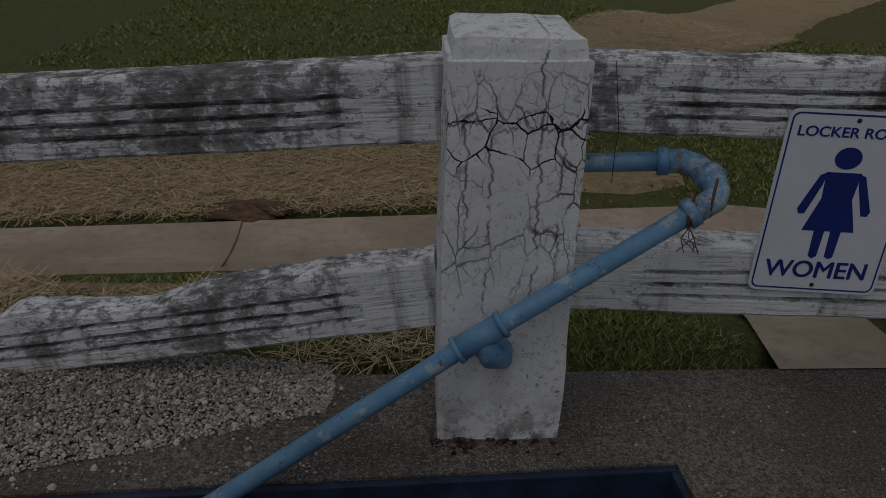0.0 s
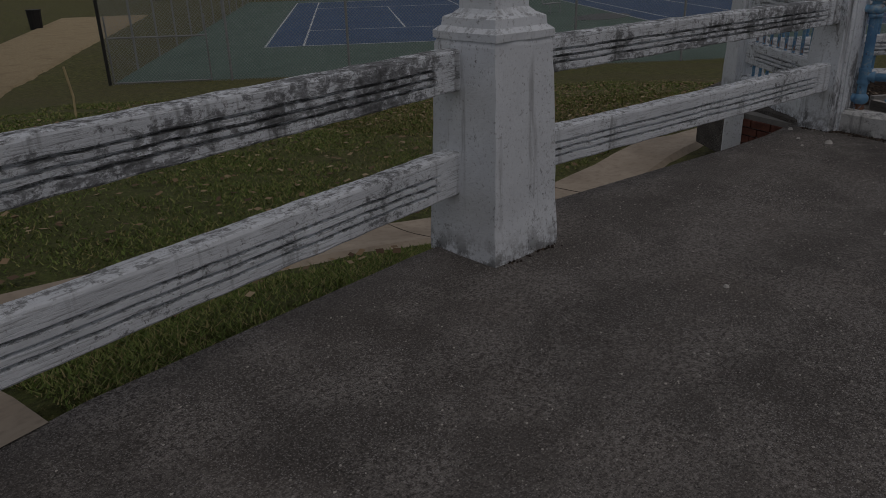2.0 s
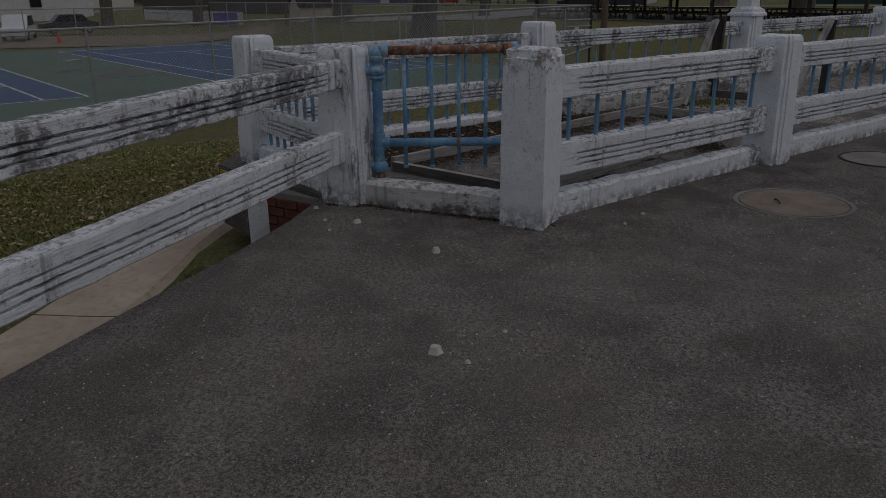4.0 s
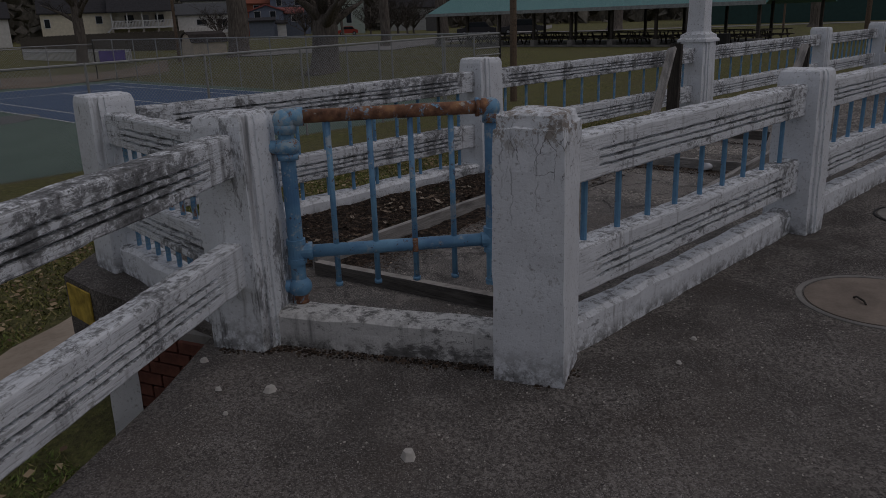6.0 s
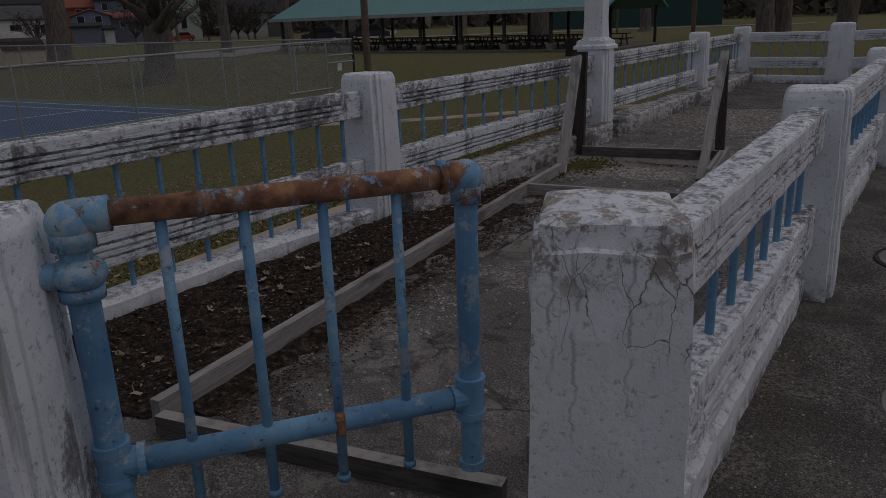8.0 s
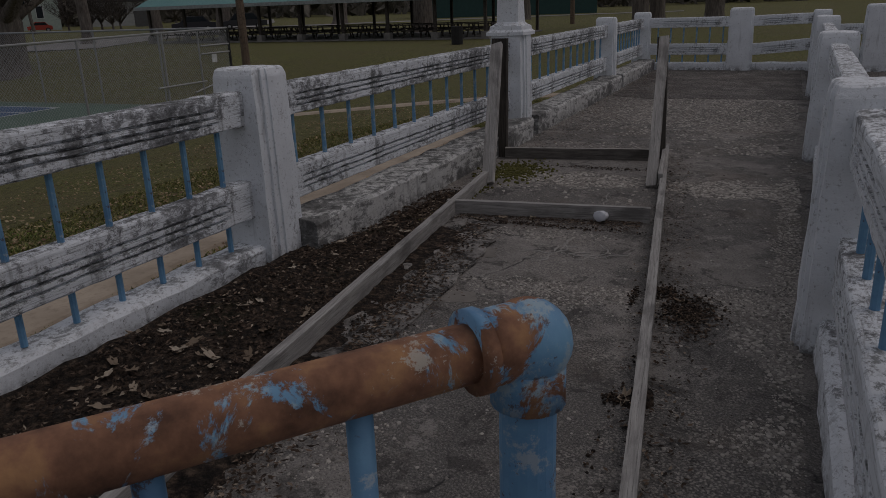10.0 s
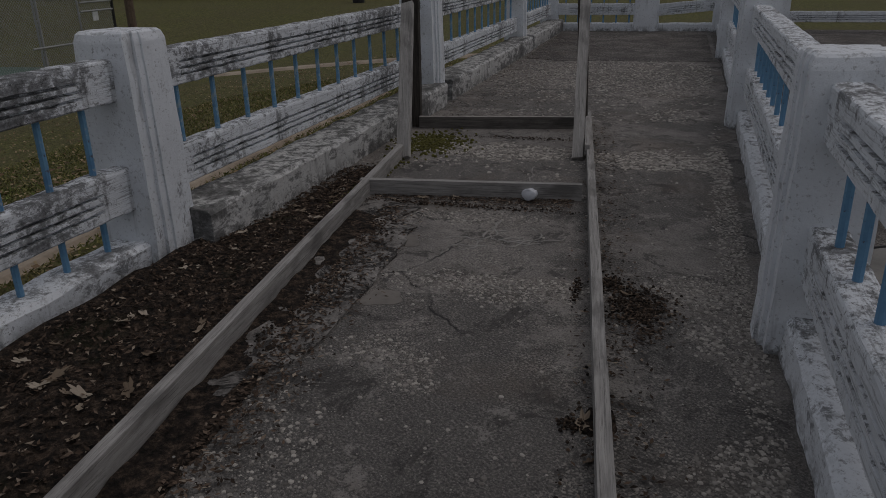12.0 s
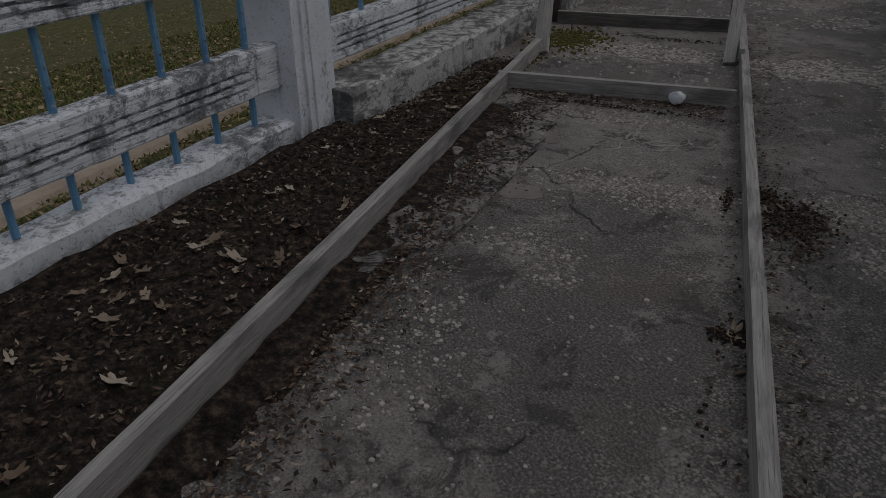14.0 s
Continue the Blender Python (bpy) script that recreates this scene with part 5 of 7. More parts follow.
for x, y, *z in spots + bed_leaves:
    ob = tagged(part("fallen_leaf", leaf_kinds[rng.randrange(4)], LEAF), "curled dry tan leaf lying on the ground", "leaf", "fallen leaves")
    ob.matrix_world = pose(x, y, z[0] if z else 0.05 if y > -1.0 + (9.7 - x) * 0.8 else 0.014, rng.uniform(-14, 14), rng.uniform(-14, 14), rng.uniform(0, 360))
    size = rng.uniform(0.45, 0.9)
    ob.scale = (size * 1.15, size * 0.75, size)
bm = bmesh.new()
for i in range(19000):
    k = rng.random()
    if k < 0.45:
        f, g = rng.random() ** 0.9, rng.random()
        p = Vector((7.7, 0.66, 0)).lerp(Vector((11.0, -2.25, 0)), f).lerp(uv(4.5, 6.9).lerp(uv(8.9, 6.8), f), g)
        p.z = soil_z(p, f, g) + 0.003
    elif k < 0.62:
        f = rng.random()
        p = Vector((7.6, 0.4, 0)).lerp(Vector((10.2, -1.8, 0)), f) + N * -abs(rng.gauss(0, 0.1))
        p.z = 0.02
    elif k < 0.72:
        p = Vector((10.45, -1.9, 0.015)).lerp(Vector((9.7, -2.72, 0.015)), rng.random()) - U * abs(rng.gauss(0, 0.1))
    elif k < 0.745:
        p = Vector((8.45, -2.03, 0.012)) + U * rng.gauss(0, 0.13) + N * (rng.gauss(0, 0.05) + 0.08 * noise.noise(Vector((rng.random() * 9, 1, 2))))
    elif k < 0.82:
        p = Vector((7.1, -0.72, 0.015)).lerp(Vector((11.1, -4.1, 0.015)), rng.random()) + N * rng.gauss(0, 0.07)
    else:
        p = uv(rng.uniform(10.5, 17.5), 6.75 - abs(rng.gauss(0, 0.45)), 0.015)
    r = rng.uniform(0.003, 0.010)
    a = rng.random() * 6.28
    q = [Vector((math.cos(a + w) * r * s, math.sin(a + w) * r * s, rng.uniform(0, 0.012 if k < 0.45 else 0.005))) for w, s in ((0, 1.5), (1.6, 0.6), (3.1, 1.5), (4.7, 0.6))]
    vs = [bm.verts.new(p + o) for o in q]
    bm.faces.new(vs)
tagged(part("leaf_litter", bm, LITTER), "brown leaf fragments scattered over soil and deck", "leaf litter", kind="stuff")

# crushed cup by the cross plank
bm = bmesh.new()
rings = []
for x, r in ((-0.055, 0.036), (-0.05, 0.04), (0.0, 0.036), (0.05, 0.031), (0.056, 0.026)):
    rings.append([Vector((x, r * math.cos(a), r * math.sin(a) * 0.8)) + wob((x, math.cos(a), math.sin(a)), 2.5, 0.009) for a in [k * math.tau / 18 for k in range(18)]])
cup = tagged(part("paper_cup", skin(bm, rings), plain("cup_white", (0.68, 0.7, 0.74), 0.6, vary=0.1), soft=True), "crushed white paper cup lying against the plank", "cup")
cup.matrix_world = pose(9.84, -2.53, 0.045, 0, 8, -55)

# manhole
man = tagged(empty("manhole", pose(6.76, -2.13, 0)), "round brown manhole cover in a concrete ring on the terrace", "manhole")
bm = bmesh.new()
bm2 = [[bm.verts.new((r * math.cos(k * math.tau / 48), r * math.sin(k * math.tau / 48), z)) for k in range(48)] for r, z in ((0.334, -0.02), (0.337, 0.004), (0.35, 0.006), (0.364, 0.004), (0.37, -0.02))]
for a, b in zip(bm2, bm2[1:]):
    for k in range(48):
        bm.faces.new((a[k], a[(k + 1) % 48], b[(k + 1) % 48], b[k]))
part("ring", bm, GREY, man, "grey concrete ring")
bm = rod(bmesh.new(), (0, 0, -0.02), (0, 0, 0.004), 0.326, 48)
part("cover", bm, plain("brown_cover", (0.2, 0.165, 0.135), 0.85, 0.0, 0.3, 5, 0.3), man, "smooth brown cover")
part("handle", tube(bmesh.new(), [(-0.05, 0.1, 0.006), (-0.03, 0.1, 0.018), (0.03, 0.1, 0.018), (0.05, 0.1, 0.006)], 0.005, 6), plain("dark_iron", (0.04, 0.035, 0.03)), man)

lid = tagged(empty("manhole", pose(8.12, -3.3, 0)), "small pale concrete manhole lid set in the terrace", "manhole")
part("cover", rod(bmesh.new(), (0, 0, -0.02), (0, 0, 0.006), 0.29, 40), GREY, lid)
part("ring", tube(bmesh.new(), [(0.31 * math.cos(k * math.tau / 40), 0.31 * math.sin(k * math.tau / 40), 0.0) for k in range(41)], 0.008, 6), BLACK, lid, "dark joint round the lid")

# brick steps below the corner post
BRICK = plain("red_brick", (0.13, 0.05, 0.035), 0.9, vary=0.4, scale=12)
wall = tagged(part("retaining_wall", box(bmesh.new(), (0.62, 0.12, 0.8), (0, 0, -0.43)), GREY), "low brick retaining wall under the terrace edge", "wall", kind="structure")
wall.matrix_world = frame_of((6.87, 0.98, 0), (7.12, 1.46, 0))
tagged(part("paint_patch", box(bmesh.new(), (0.3, 0.012, 0.2), bevel=0.004), plain("worn_yellow_paint", (0.42, 0.3, 0.05), 0.8, vary=0.5, scale=14)), "worn yellow paint on the terrace edge", "paint", kind="structure").matrix_world = frame_of((7.49, 1.80, -0.13), (7.75, 2.05, -0.13))
brick_me = mesh_of("brick", box(bmesh.new(), (0.19, 0.03, 0.058), bevel=0.004))
for r in range(8):
    for c in range(3):
        ob = part("brick", brick_me, BRICK, wall)
        ob.location = (-0.19 + c * 0.2 - (r % 2) * 0.07, 0.068, -0.1 - r * 0.067)
pier = tagged(part("pier", post_mesh(0.15, 0.74, steps=False, cap=0.01, seed=2), PAINT_POST), "white concrete pier under the terrace corner", "pier", kind="structure")
pier.matrix_world = pose(7.05, 1.52, -0.76, 0, 0, 20)

# a dark bare spot in the straw, and a stray wire on the rail
bm = bmesh.new()
rings = []
for r in (1.0, 0.75, 0.45, 0.15):
    ring = []
    for k in range(30):
        a = k * math.tau / 30
        x, y = -1.08 + 0.24 * math.cos(a) * r * (1 + 0.5 * noise.noise(Vector((math.cos(a) * 2, math.sin(a) * 2, 1)))), 3.52 + 0.16 * math.sin(a) * r * (1 + 0.5 * noise.noise(Vector((math.cos(a) * 2, math.sin(a) * 2, 7))))
        ring.append(Vector((x, y, terrain(x, y) + 0.04 + 0.05 * (1 - r))))
    rings.append(ring)
tagged(part("bare_earth", skin(bm, rings), plain("brown_earth", (0.12, 0.075, 0.045), 0.95, vary=0.5, scale=25), soft=True), "patch of bare brown earth showing through straw", "earth", kind="structure")
tagged(part("loose_wire", tube(bmesh.new(), [(0.33, 1.598, 0.9), (0.338, 1.592, 0.84), (0.352, 1.592, 0.75), (0.35, 1.594, 0.7), (0.352, 1.6, 0.62)], 0.0009, 5), BLACK), "thin black wire hanging over the rail", "wire")

# ---------------------------------------------------------------- courts and their fence
PAD_Z = -1.9


def cp(a, b, z=PAD_Z):
    """A point a along the fence and b beyond it."""
    p = COURT + D1 * a + D2 * b
    return Vector((p.x, p.y, z))


def court_mat(name, lo, hi):
    k = Nodes(name, 0.75)
    p = k.world()
    c = k.mix(k.ramp(k.noise(0.6, p, detail=8, rough=0.7), (0.35, 0.0), (0.65, 1.0)), lo, hi)
    c = k.mix(k.math("MULTIPLY", k.ramp(k.noise(3.0, p, detail=6), (0.6, 0.0), (0.7, 1.0)), 0.4), c, tuple(v * 0.55 for v in lo))
    return k.done(c, k.noise(40, p), 0.2, 0.003)


COURT_GREEN, COURT_BLUE = court_mat("court_green", (0.075, 0.13, 0.1), (0.105, 0.165, 0.13)), court_mat("court_blue", (0.04, 0.085, 0.17), (0.06, 0.115, 0.215))
LINE = plain("line_paint", (0.6, 0.62, 0.62), 0.8)


def flat(pts, z, mat, name, label, cat):
    bm = bmesh.new()
    slab(bm, [(p.x, p.y) for p in pts], z - 0.05, z)
    return tagged(part(name, bm, mat), label, cat, kind="structure")


flat([cp(0, -0.6), cp(31.7, -0.6), cp(31.7, 33.5), cp(0, 33.5)], PAD_Z, COURT_GREEN, "court_pad", "faded green acrylic surround of the tennis courts", "tennis court")
for a0, mark in ((3.36, 1), (19.4, 1)):
    flat([cp(a0, 7.2), cp(a0 + 10.97, 7.2), cp(a0 + 10.97, 31), cp(a0, 31)], PAD_Z + 0.008, COURT_BLUE, "court", "blue tennis court with white lines", "tennis court")
    bm = bmesh.new()
    for x0, y0, x1, y1 in ((0, 0, 10.97, 0), (0, 23.77, 10.97, 23.77), (0, 0, 0, 23.77), (10.97, 0, 10.97, 23.77), (1.37, 0, 1.37, 23.77), (9.6, 0, 9.6, 23.77), (1.37, 5.49, 9.6, 5.49), (1.37, 18.28, 9.6, 18.28), (5.485, 5.49, 5.485, 18.28)):
        a, b = cp(a0 + x0, 7.2 + y0, PAD_Z + 0.012), cp(a0 + x1, 7.2 + y1, PAD_Z + 0.012)
        m = frame_of(a, b)
        box(bm, ((b - a).length + 0.06, 0.075, 0.008), m.translation, m.to_3x3().to_4x4())
    tagged(part("court_lines", bm, LINE), "white painted court lines", "court lines", kind="structure")
bm = bmesh.new()
slab(bm, [tuple((cp(18.2, 14.4) + Vector((2.0 * math.cos(a) * (1 + 0.3 * noise.noise(Vector((math.cos(a), math.sin(a), 0)))), 1.1 * math.sin(a), 0)))[:2]) for a in [k * math.tau / 20 for k in range(20)]], PAD_Z, PAD_Z + 0.01)
tagged(part("damp_patch", bm, plain("damp_stain", (0.05, 0.055, 0.05), 0.4)), "dark damp patch on the court", "stain", kind="structure")

GALV = plain("galvanised_steel", (0.34, 0.35, 0.35), 0.55, 0.4, 0.15)
GALV_DARK = plain("dull_fence_steel", (0.1, 0.1, 0.095), 0.7, 0.3, 0.2)


def chain_fence(a, b, z0, high, gap, step=0.09, label="grey chain-link fence round the tennis courts", rise=0.0):
    """A woven wire fence; its top rail climbs by rise from a to b."""
    a, b = Vector((a.x, a.y, 0)), Vector((b.x, b.y, 0))
    L, way = (b - a).length, (b - a).normalized()
    fence = tagged(empty("chain_link_fence"), label, "fence", "court fences")
    n = max(1, round(L / gap))
    for i in range(n + 1):
        p = a.lerp(b, i / n)
        bm = rod(bmesh.new(), (0, 0, -0.3), (0, 0, high + rise * i / n + 0.04), 0.045 if i in (0, n) else 0.034, 8)
        ob = part("fence_post", bm, GALV_DARK if i in (0, n) else GALV, fence)
        ob.location = (p.x, p.y, z0)
    part("top_rail", rod(bmesh.new(), (a.x, a.y, z0 + high), (b.x, b.y, z0 + high + rise), 0.03, 6), GALV, fence)
    bm = bmesh.new()
    r = 0.0028
    k = int((L + high) / step)
    side = Vector((-way.y, way.x, 0)) * r
    for i in range(k):
        for lean in (1, -1):
            s0 = i * step - (high if lean == 1 else 0)
            s1 = s0 + high * lean
            za, zb = 0.0, high
            if s0 < 0:
                za, s0 = -s0, 0.0
            if s1 > L:
                zb, s1 = high - (s1 - L), L
            if lean == -1:
                if s0 > L:
                    za, s0 = s0 - L, L
                if s1 < 0:
                    zb, s1 = high + s1, 0.0
            if zb - za < 0.05:
                continue
            p, q = a + way * s0 + Vector((0, 0, z0 + za)), a + way * s1 + Vector((0, 0, z0 + zb))
            d = Vector((0, 0, r)) - way * r * lean
            q.z += rise * s1 / L * (zb / high)
            p.z += rise * s0 / L * (za / high)
            vs = [bm.verts.new(o) for o in (p - d, p + d, q + d, q - d)]
            bm.faces.new(vs)
    tagged(part("wire_mesh", bm, GALV, fence, "woven diamond wire"), kind="stuff")
    return fence


chain_fence(cp(0, 0), cp(31.4, 0), PAD_Z, 2.34, 3.0, rise=0.32)
chain_fence(cp(0, 0), cp(0, 36), PAD_Z, 2.34, 3.0, 0.12)
chain_fence(cp(0, 36), cp(31.4, 36), PAD_Z, 2.4, 3.0, 0.14)
chain_fence(cp(31.4, 0), cp(31.4, 36), PAD_Z, 2.66, 2.9, 0.1)
gate3 = tagged(empty("fence_gate"), "low steel tube gate in the corner of the court fence", "gate")
for x0, z0, x1, z1 in ((27.8, 1.05, 30.0, 1.05), (29.8, 0.1, 29.8, 2.6), (29.4, 0.75, 31.4, 1.1), (29.9, 1.9, 31.3, 1.9), (29.9, 2.15, 31.3, 2.15)):
    part("tube", rod(bmesh.new(), cp(x0, -0.06, PAD_Z + z0), cp(x1, -0.06, PAD_Z + z1), 0.03, 8), GALV, gate3)
tagged(part("notice_plate", box(bmesh.new(), (0.24, 0.02, 0.28)), plain("faded_white_notice", (0.6, 0.62, 0.62), 0.7)), "small faded white notice on the fence", "notice").matrix_world = pose(*cp(30.5, -0.06, -0.15), 0, 0, -45)
gate2 = tagged(empty("fence_gate"), "steel tube gate frame in the court fence", "gate")
for x0, z0, x1, z1 in ((0.1, 0.05, 0.1, 1.75), (2.6, 0.05, 2.6, 1.75), (0.1, 1.2, 2.6, 1.2), (0.1, 0.05, 2.6, 0.05)):
    part("tube", rod(bmesh.new(), cp(x0, 0.06, PAD_Z + z0), cp(x1, 0.06, PAD_Z + z1), 0.022, 8), GALV, gate2)

# bench on the court
bench = tagged(empty("court_bench", Matrix.Translation(cp(16.5, 17.2))), "white metal bench standing on the court", "bench")
for dx in (-0.5, 0.5):
    part("leg", tube(bmesh.new(), [(dx, -0.25, 0), (dx, -0.2, 0.45), (dx, 0.2, 0.45), (dx, 0.3, 0.85)], 0.025, 6), GALV, bench)
part("seat", box(bmesh.new(), (1.3, 0.35, 0.04), (0, 0, 0.47)), GALV, bench)
part("backrest", box(bmesh.new(), (1.3, 0.04, 0.16), (0, 0.28, 0.75)), GALV, bench)

# grey play court and fence beyond the straw path
PLAY = concrete("old_grey_asphalt", (0.09, 0.09, 0.088), (0.14, 0.138, 0.132))
flat([Vector((-20, 45, 0)), Vector((-6, 33.5, 0)), Vector((2.0, 31.5, 0)), Vector((4.8, 31, 0)), Vector((8.0, 35, 0)), Vector((15, 44.5, 0)), Vector((21, 53, 0)), Vector((10, 70, 0)), Vector((-20, 75, 0))], terrain(6, 35) + 0.06, PLAY, "play_court", "worn grey asphalt play court", "play court")
chain_fence(Vector((-16, 50, 0)), Vector((10, 38, 0)), terrain(4, 38), 1.1, 3.2, 0.2, "low black chain-link fence beside the play court")
bench2 = tagged(empty("park_bench", pose(9.5, 38.5, terrain(9.5, 38.5) + 0.06, 0, 0, 20)), "grey concrete and timber park bench", "bench")
part("seat", box(bmesh.new(), (1.6, 0.4, 0.06), (0, 0, 0.42)), WOOD, bench2)
for dx in (-0.6, 0.6):
    part("leg", box(bmesh.new(), (0.12, 0.4, 0.4), (dx, 0, 0.2), bevel=0.01), GREY, bench2)
can = tagged(empty("trash_can", pose(18.6, 37.7, terrain(18.6, 37.7))), "black park trash can on the grass", "trash can")
part("body", rod(bmesh.new(), (0, 0, 0), (0, 0, 0.85), 0.28, 16, 0.32), BLACK, can)
part("rim", rod(bmesh.new(), (0, 0, 0.85), (0, 0, 0.9), 0.34, 16), BLACK, can)
tagged(part("marker_stake", tube(bmesh.new(), [(6.92, 12.37, terrain(6.92, 12.37) - 0.1), (6.95, 12.37, terrain(6.92, 12.37) + 0.35), (6.9, 12.4, terrain(6.92, 12.37) + 0.85)], 0.02, 6), plain("pale_stake", (0.5, 0.4, 0.22))), "thin pale wooden stake in the lawn", "stake")
drain = tagged(part("drain_cover", rod(bmesh.new(), (0, 0, 0), (0, 0, 0.12), 0.2, 16), GREY), "small grey drain cover in the lawn", "drain cover")
drain.location = (-4.6, 13.95, terrain(-4.6, 13.95) + 0.02)

# ---------------------------------------------------------------- the far side of the park
EYE0 = Vector((3.97, 0.08, 1.337))


def at(az, dist, z=None):
    x, y = EYE0.x + dist * math.cos(radians(az)), EYE0.y + dist * math.sin(radians(az))
    return Vector((x, y, terrain(x, y) if z is None else z))


def facing(az, dist, z=None):
    """A frame at that bearing: local x to the viewer's right, y away."""
    p = at(az, dist, z)
    return pose(p.x, p.y, p.z, 0, 0, az - 90)


SIDING = {}


def siding(color):
    if color not in SIDING:
        SIDING[color] = plain("painted_siding_%d" % len(SIDING), color, 0.8, vary=0.12, scale=2)
    return SIDING[color]


ROOF = plain("dark_shingle", (0.035, 0.035, 0.038), 0.9, vary=0.3, scale=3)
GLASS = plain("dark_window", (0.02, 0.025, 0.03), 0.15, vary=0.2)
TRIM = plain("white_trim", (0.6, 0.61, 0.62), 0.7, vary=0.08)


def house(az, dist, w, d, wall_h, roof_h, color, windows, label, roof=None, gable=False, base=None, trim=None):
    """A house with a pitched roof; windows as (x, z, w, h) on the front."""
    h = tagged(empty("house", facing(az, dist, base)), label, "house", "houses across the park")
    part("wall", box(bmesh.new(), (w, d, wall_h), (0, d / 2, wall_h / 2)), siding(color), h)
    bm = bmesh.new()
    o = 0.4
    if gable:
        prof = [(-w / 2 - o, wall_h - 0.1), (0, wall_h + roof_h), (w / 2 + o, wall_h - 0.1), (w / 2 + o, wall_h + 0.1), (0, wall_h + roof_h + 0.25), (-w / 2 - o, wall_h + 0.1)]
        skin(bm, [[Vector((x, y, z)) for x, z in prof] for y in (-o, d + o)])
        part("gable", skin(bmesh.new(), [[Vector((x, y, z)) for x, z in ((-w / 2, wall_h), (w / 2, wall_h), (0, wall_h + roof_h - 0.1))] for y in (0, 0.2)]), siding(color), h)
    else:
        prof = [(-o, wall_h - 0.1), (d / 2, wall_h + roof_h), (d + o, wall_h - 0.1), (d + o, wall_h + 0.12), (d / 2, wall_h + roof_h + 0.25), (-o, wall_h + 0.12)]
        skin(bm, [[Vector((x, y, z)) for y, z in prof] for x in (-w / 2 - o, w / 2 + o)])
    part("roof", bm, roof or ROOF, h)
    for x, z, ww, hh in windows:
        fr = part("window", box(bmesh.new(), (ww + 0.16, 0.1, hh + 0.16), (x, -0.02, z)), TRIM, h)
        part("pane", box(bmesh.new(), (ww, 0.04, hh), (x, -0.075, z)), GLASS, fr)
    return h


FAR = -0.78
house(22.0, 150, 11.2, 9, 5.2, 3.2, (0.62, 0.58, 0.46), [(0.2, 3.9, 1.3, 1.7), (3.6, 4.0, 1.0, 1.2), (-4.6, 3.6, 0.8, 1.4)], "cream two-storey house with a dark shingle roof", base=FAR)
porch = tagged(empty("porch", facing(17.9, 147, FAR)), "raised covered porch with white posts and railing", "porch")
part("roof", skin(bmesh.new(), [[Vector((x, y, z)) for y, z in ((-0.5, 5.05), (5, 8.4), (5, 8.6), (-0.5, 5.25))] for x in (-5.6, 5.6)]), ROOF, porch)
part("floor", box(bmesh.new(), (10.4, 4, 0.3), (0, 2.0, 2.5)), TRIM, porch)
part("house_wall", box(bmesh.new(), (10.4, 0.3, 5.6), (0, 4.1, 2.8)), siding((0.55, 0.52, 0.43)), porch)
part("door", box(bmesh.new(), (1.0, 0.1, 2.0), (0.6, 3.9, 3.65)), siding((0.3, 0.3, 0.3)), porch)
for x in (-2.2, 2.9):
    part("window", box(bmesh.new(), (1.5, 0.1, 1.3), (x, 3.9, 4.0)), GLASS, porch)
for i in range(5):
    part("post", box(bmesh.new(), (0.2, 0.2, 2.6), (-5.0 + i * 2.5, 0.1, 3.8)), TRIM, porch)
    part("pier", box(bmesh.new(), (0.3, 0.3, 2.4), (-5.0 + i * 2.5, 0.2, 1.2)), siding((0.3, 0.28, 0.26)), porch)
for i in range(44):
    part("baluster", box(bmesh.new(), (0.09, 0.05, 0.95), (-5.0 + i * 0.2325, 0.05, 3.15)), TRIM, porch)
part("railing", box(bmesh.new(), (10.2, 0.1, 0.12), (0, 0.05, 3.65)), TRIM, porch)
part("stair", skin(bmesh.new(), [[Vector((x, y, z)) for x, z in ((-5.2, 2.6), (-7.8, 0.0), (-7.5, 0.0), (-5.2, 2.3))] for y in (0.1, 1.3)]), TRIM, porch)
house(13.9, 152, 9.2, 8, 4.4, 1.9, (0.66, 0.66, 0.64), [(-0.4, 3.1, 1.7, 0.9), (2.7, 2.6, 0.8, 1.8), (3.7, 2.6, 0.8, 1.8)], "white house with a grey roof and small deck", roof=plain("grey_shingle", (0.085, 0.09, 0.095), 0.9), base=FAR)
deck2 = tagged(empty("house_deck", facing(13.6, 149, FAR)), "small pale timber deck before the white house", "deck")
part("platform", box(bmesh.new(), (7.4, 2.5, 0.25), (0, 1.25, 1.0)), siding((0.4, 0.37, 0.33)), deck2)
for i in range(30):
    part("baluster", box(bmesh.new(), (0.08, 0.05, 1.0), (-3.6 + i * 0.248, 0, 1.6)), siding((0.5, 0.48, 0.45)), deck2)
house(12.9, 176, 14, 8, 7.6, 2.2, (0.5, 0.52, 0.54), [], "pale house behind the white one", base=FAR)
house(9.9, 172, 10, 8, 6.6, 2.5, (0.28, 0.1, 0.06), [(-1, 5.6, 1.1, 1.3)], "tall red-brown house behind", base=FAR, roof=plain("rust_roof", (0.24, 0.08, 0.05), 0.85))
house(7.9, 168, 8.0, 8, 7.8, 2, (0.17, 0.2, 0.27), [(-2.2, 6.6, 1.0, 1.3), (1.6, 6.6, 1.0, 1.3)], "tall slate-blue house behind", base=FAR)
house(9.6, 150, 6.2, 7, 4.6, 1.1, (0.17, 0.2, 0.26), [(-1.6, 4.0, 1.1, 1.3), (1.2, 4.1, 1.0, 1.0)], "blue-grey house with a faded red roof", roof=plain("red_roof", (0.3, 0.1, 0.09), 0.85), gable=True, base=FAR)
house(7.9, 152, 4.4, 6, 4.2, 0.9, (0.13, 0.15, 0.19), [(0.6, 3.2, 0.9, 1.0)], "blue-grey side wing under a red roof", base=FAR, roof=plain("red_wing_roof", (0.28, 0.1, 0.09), 0.85))
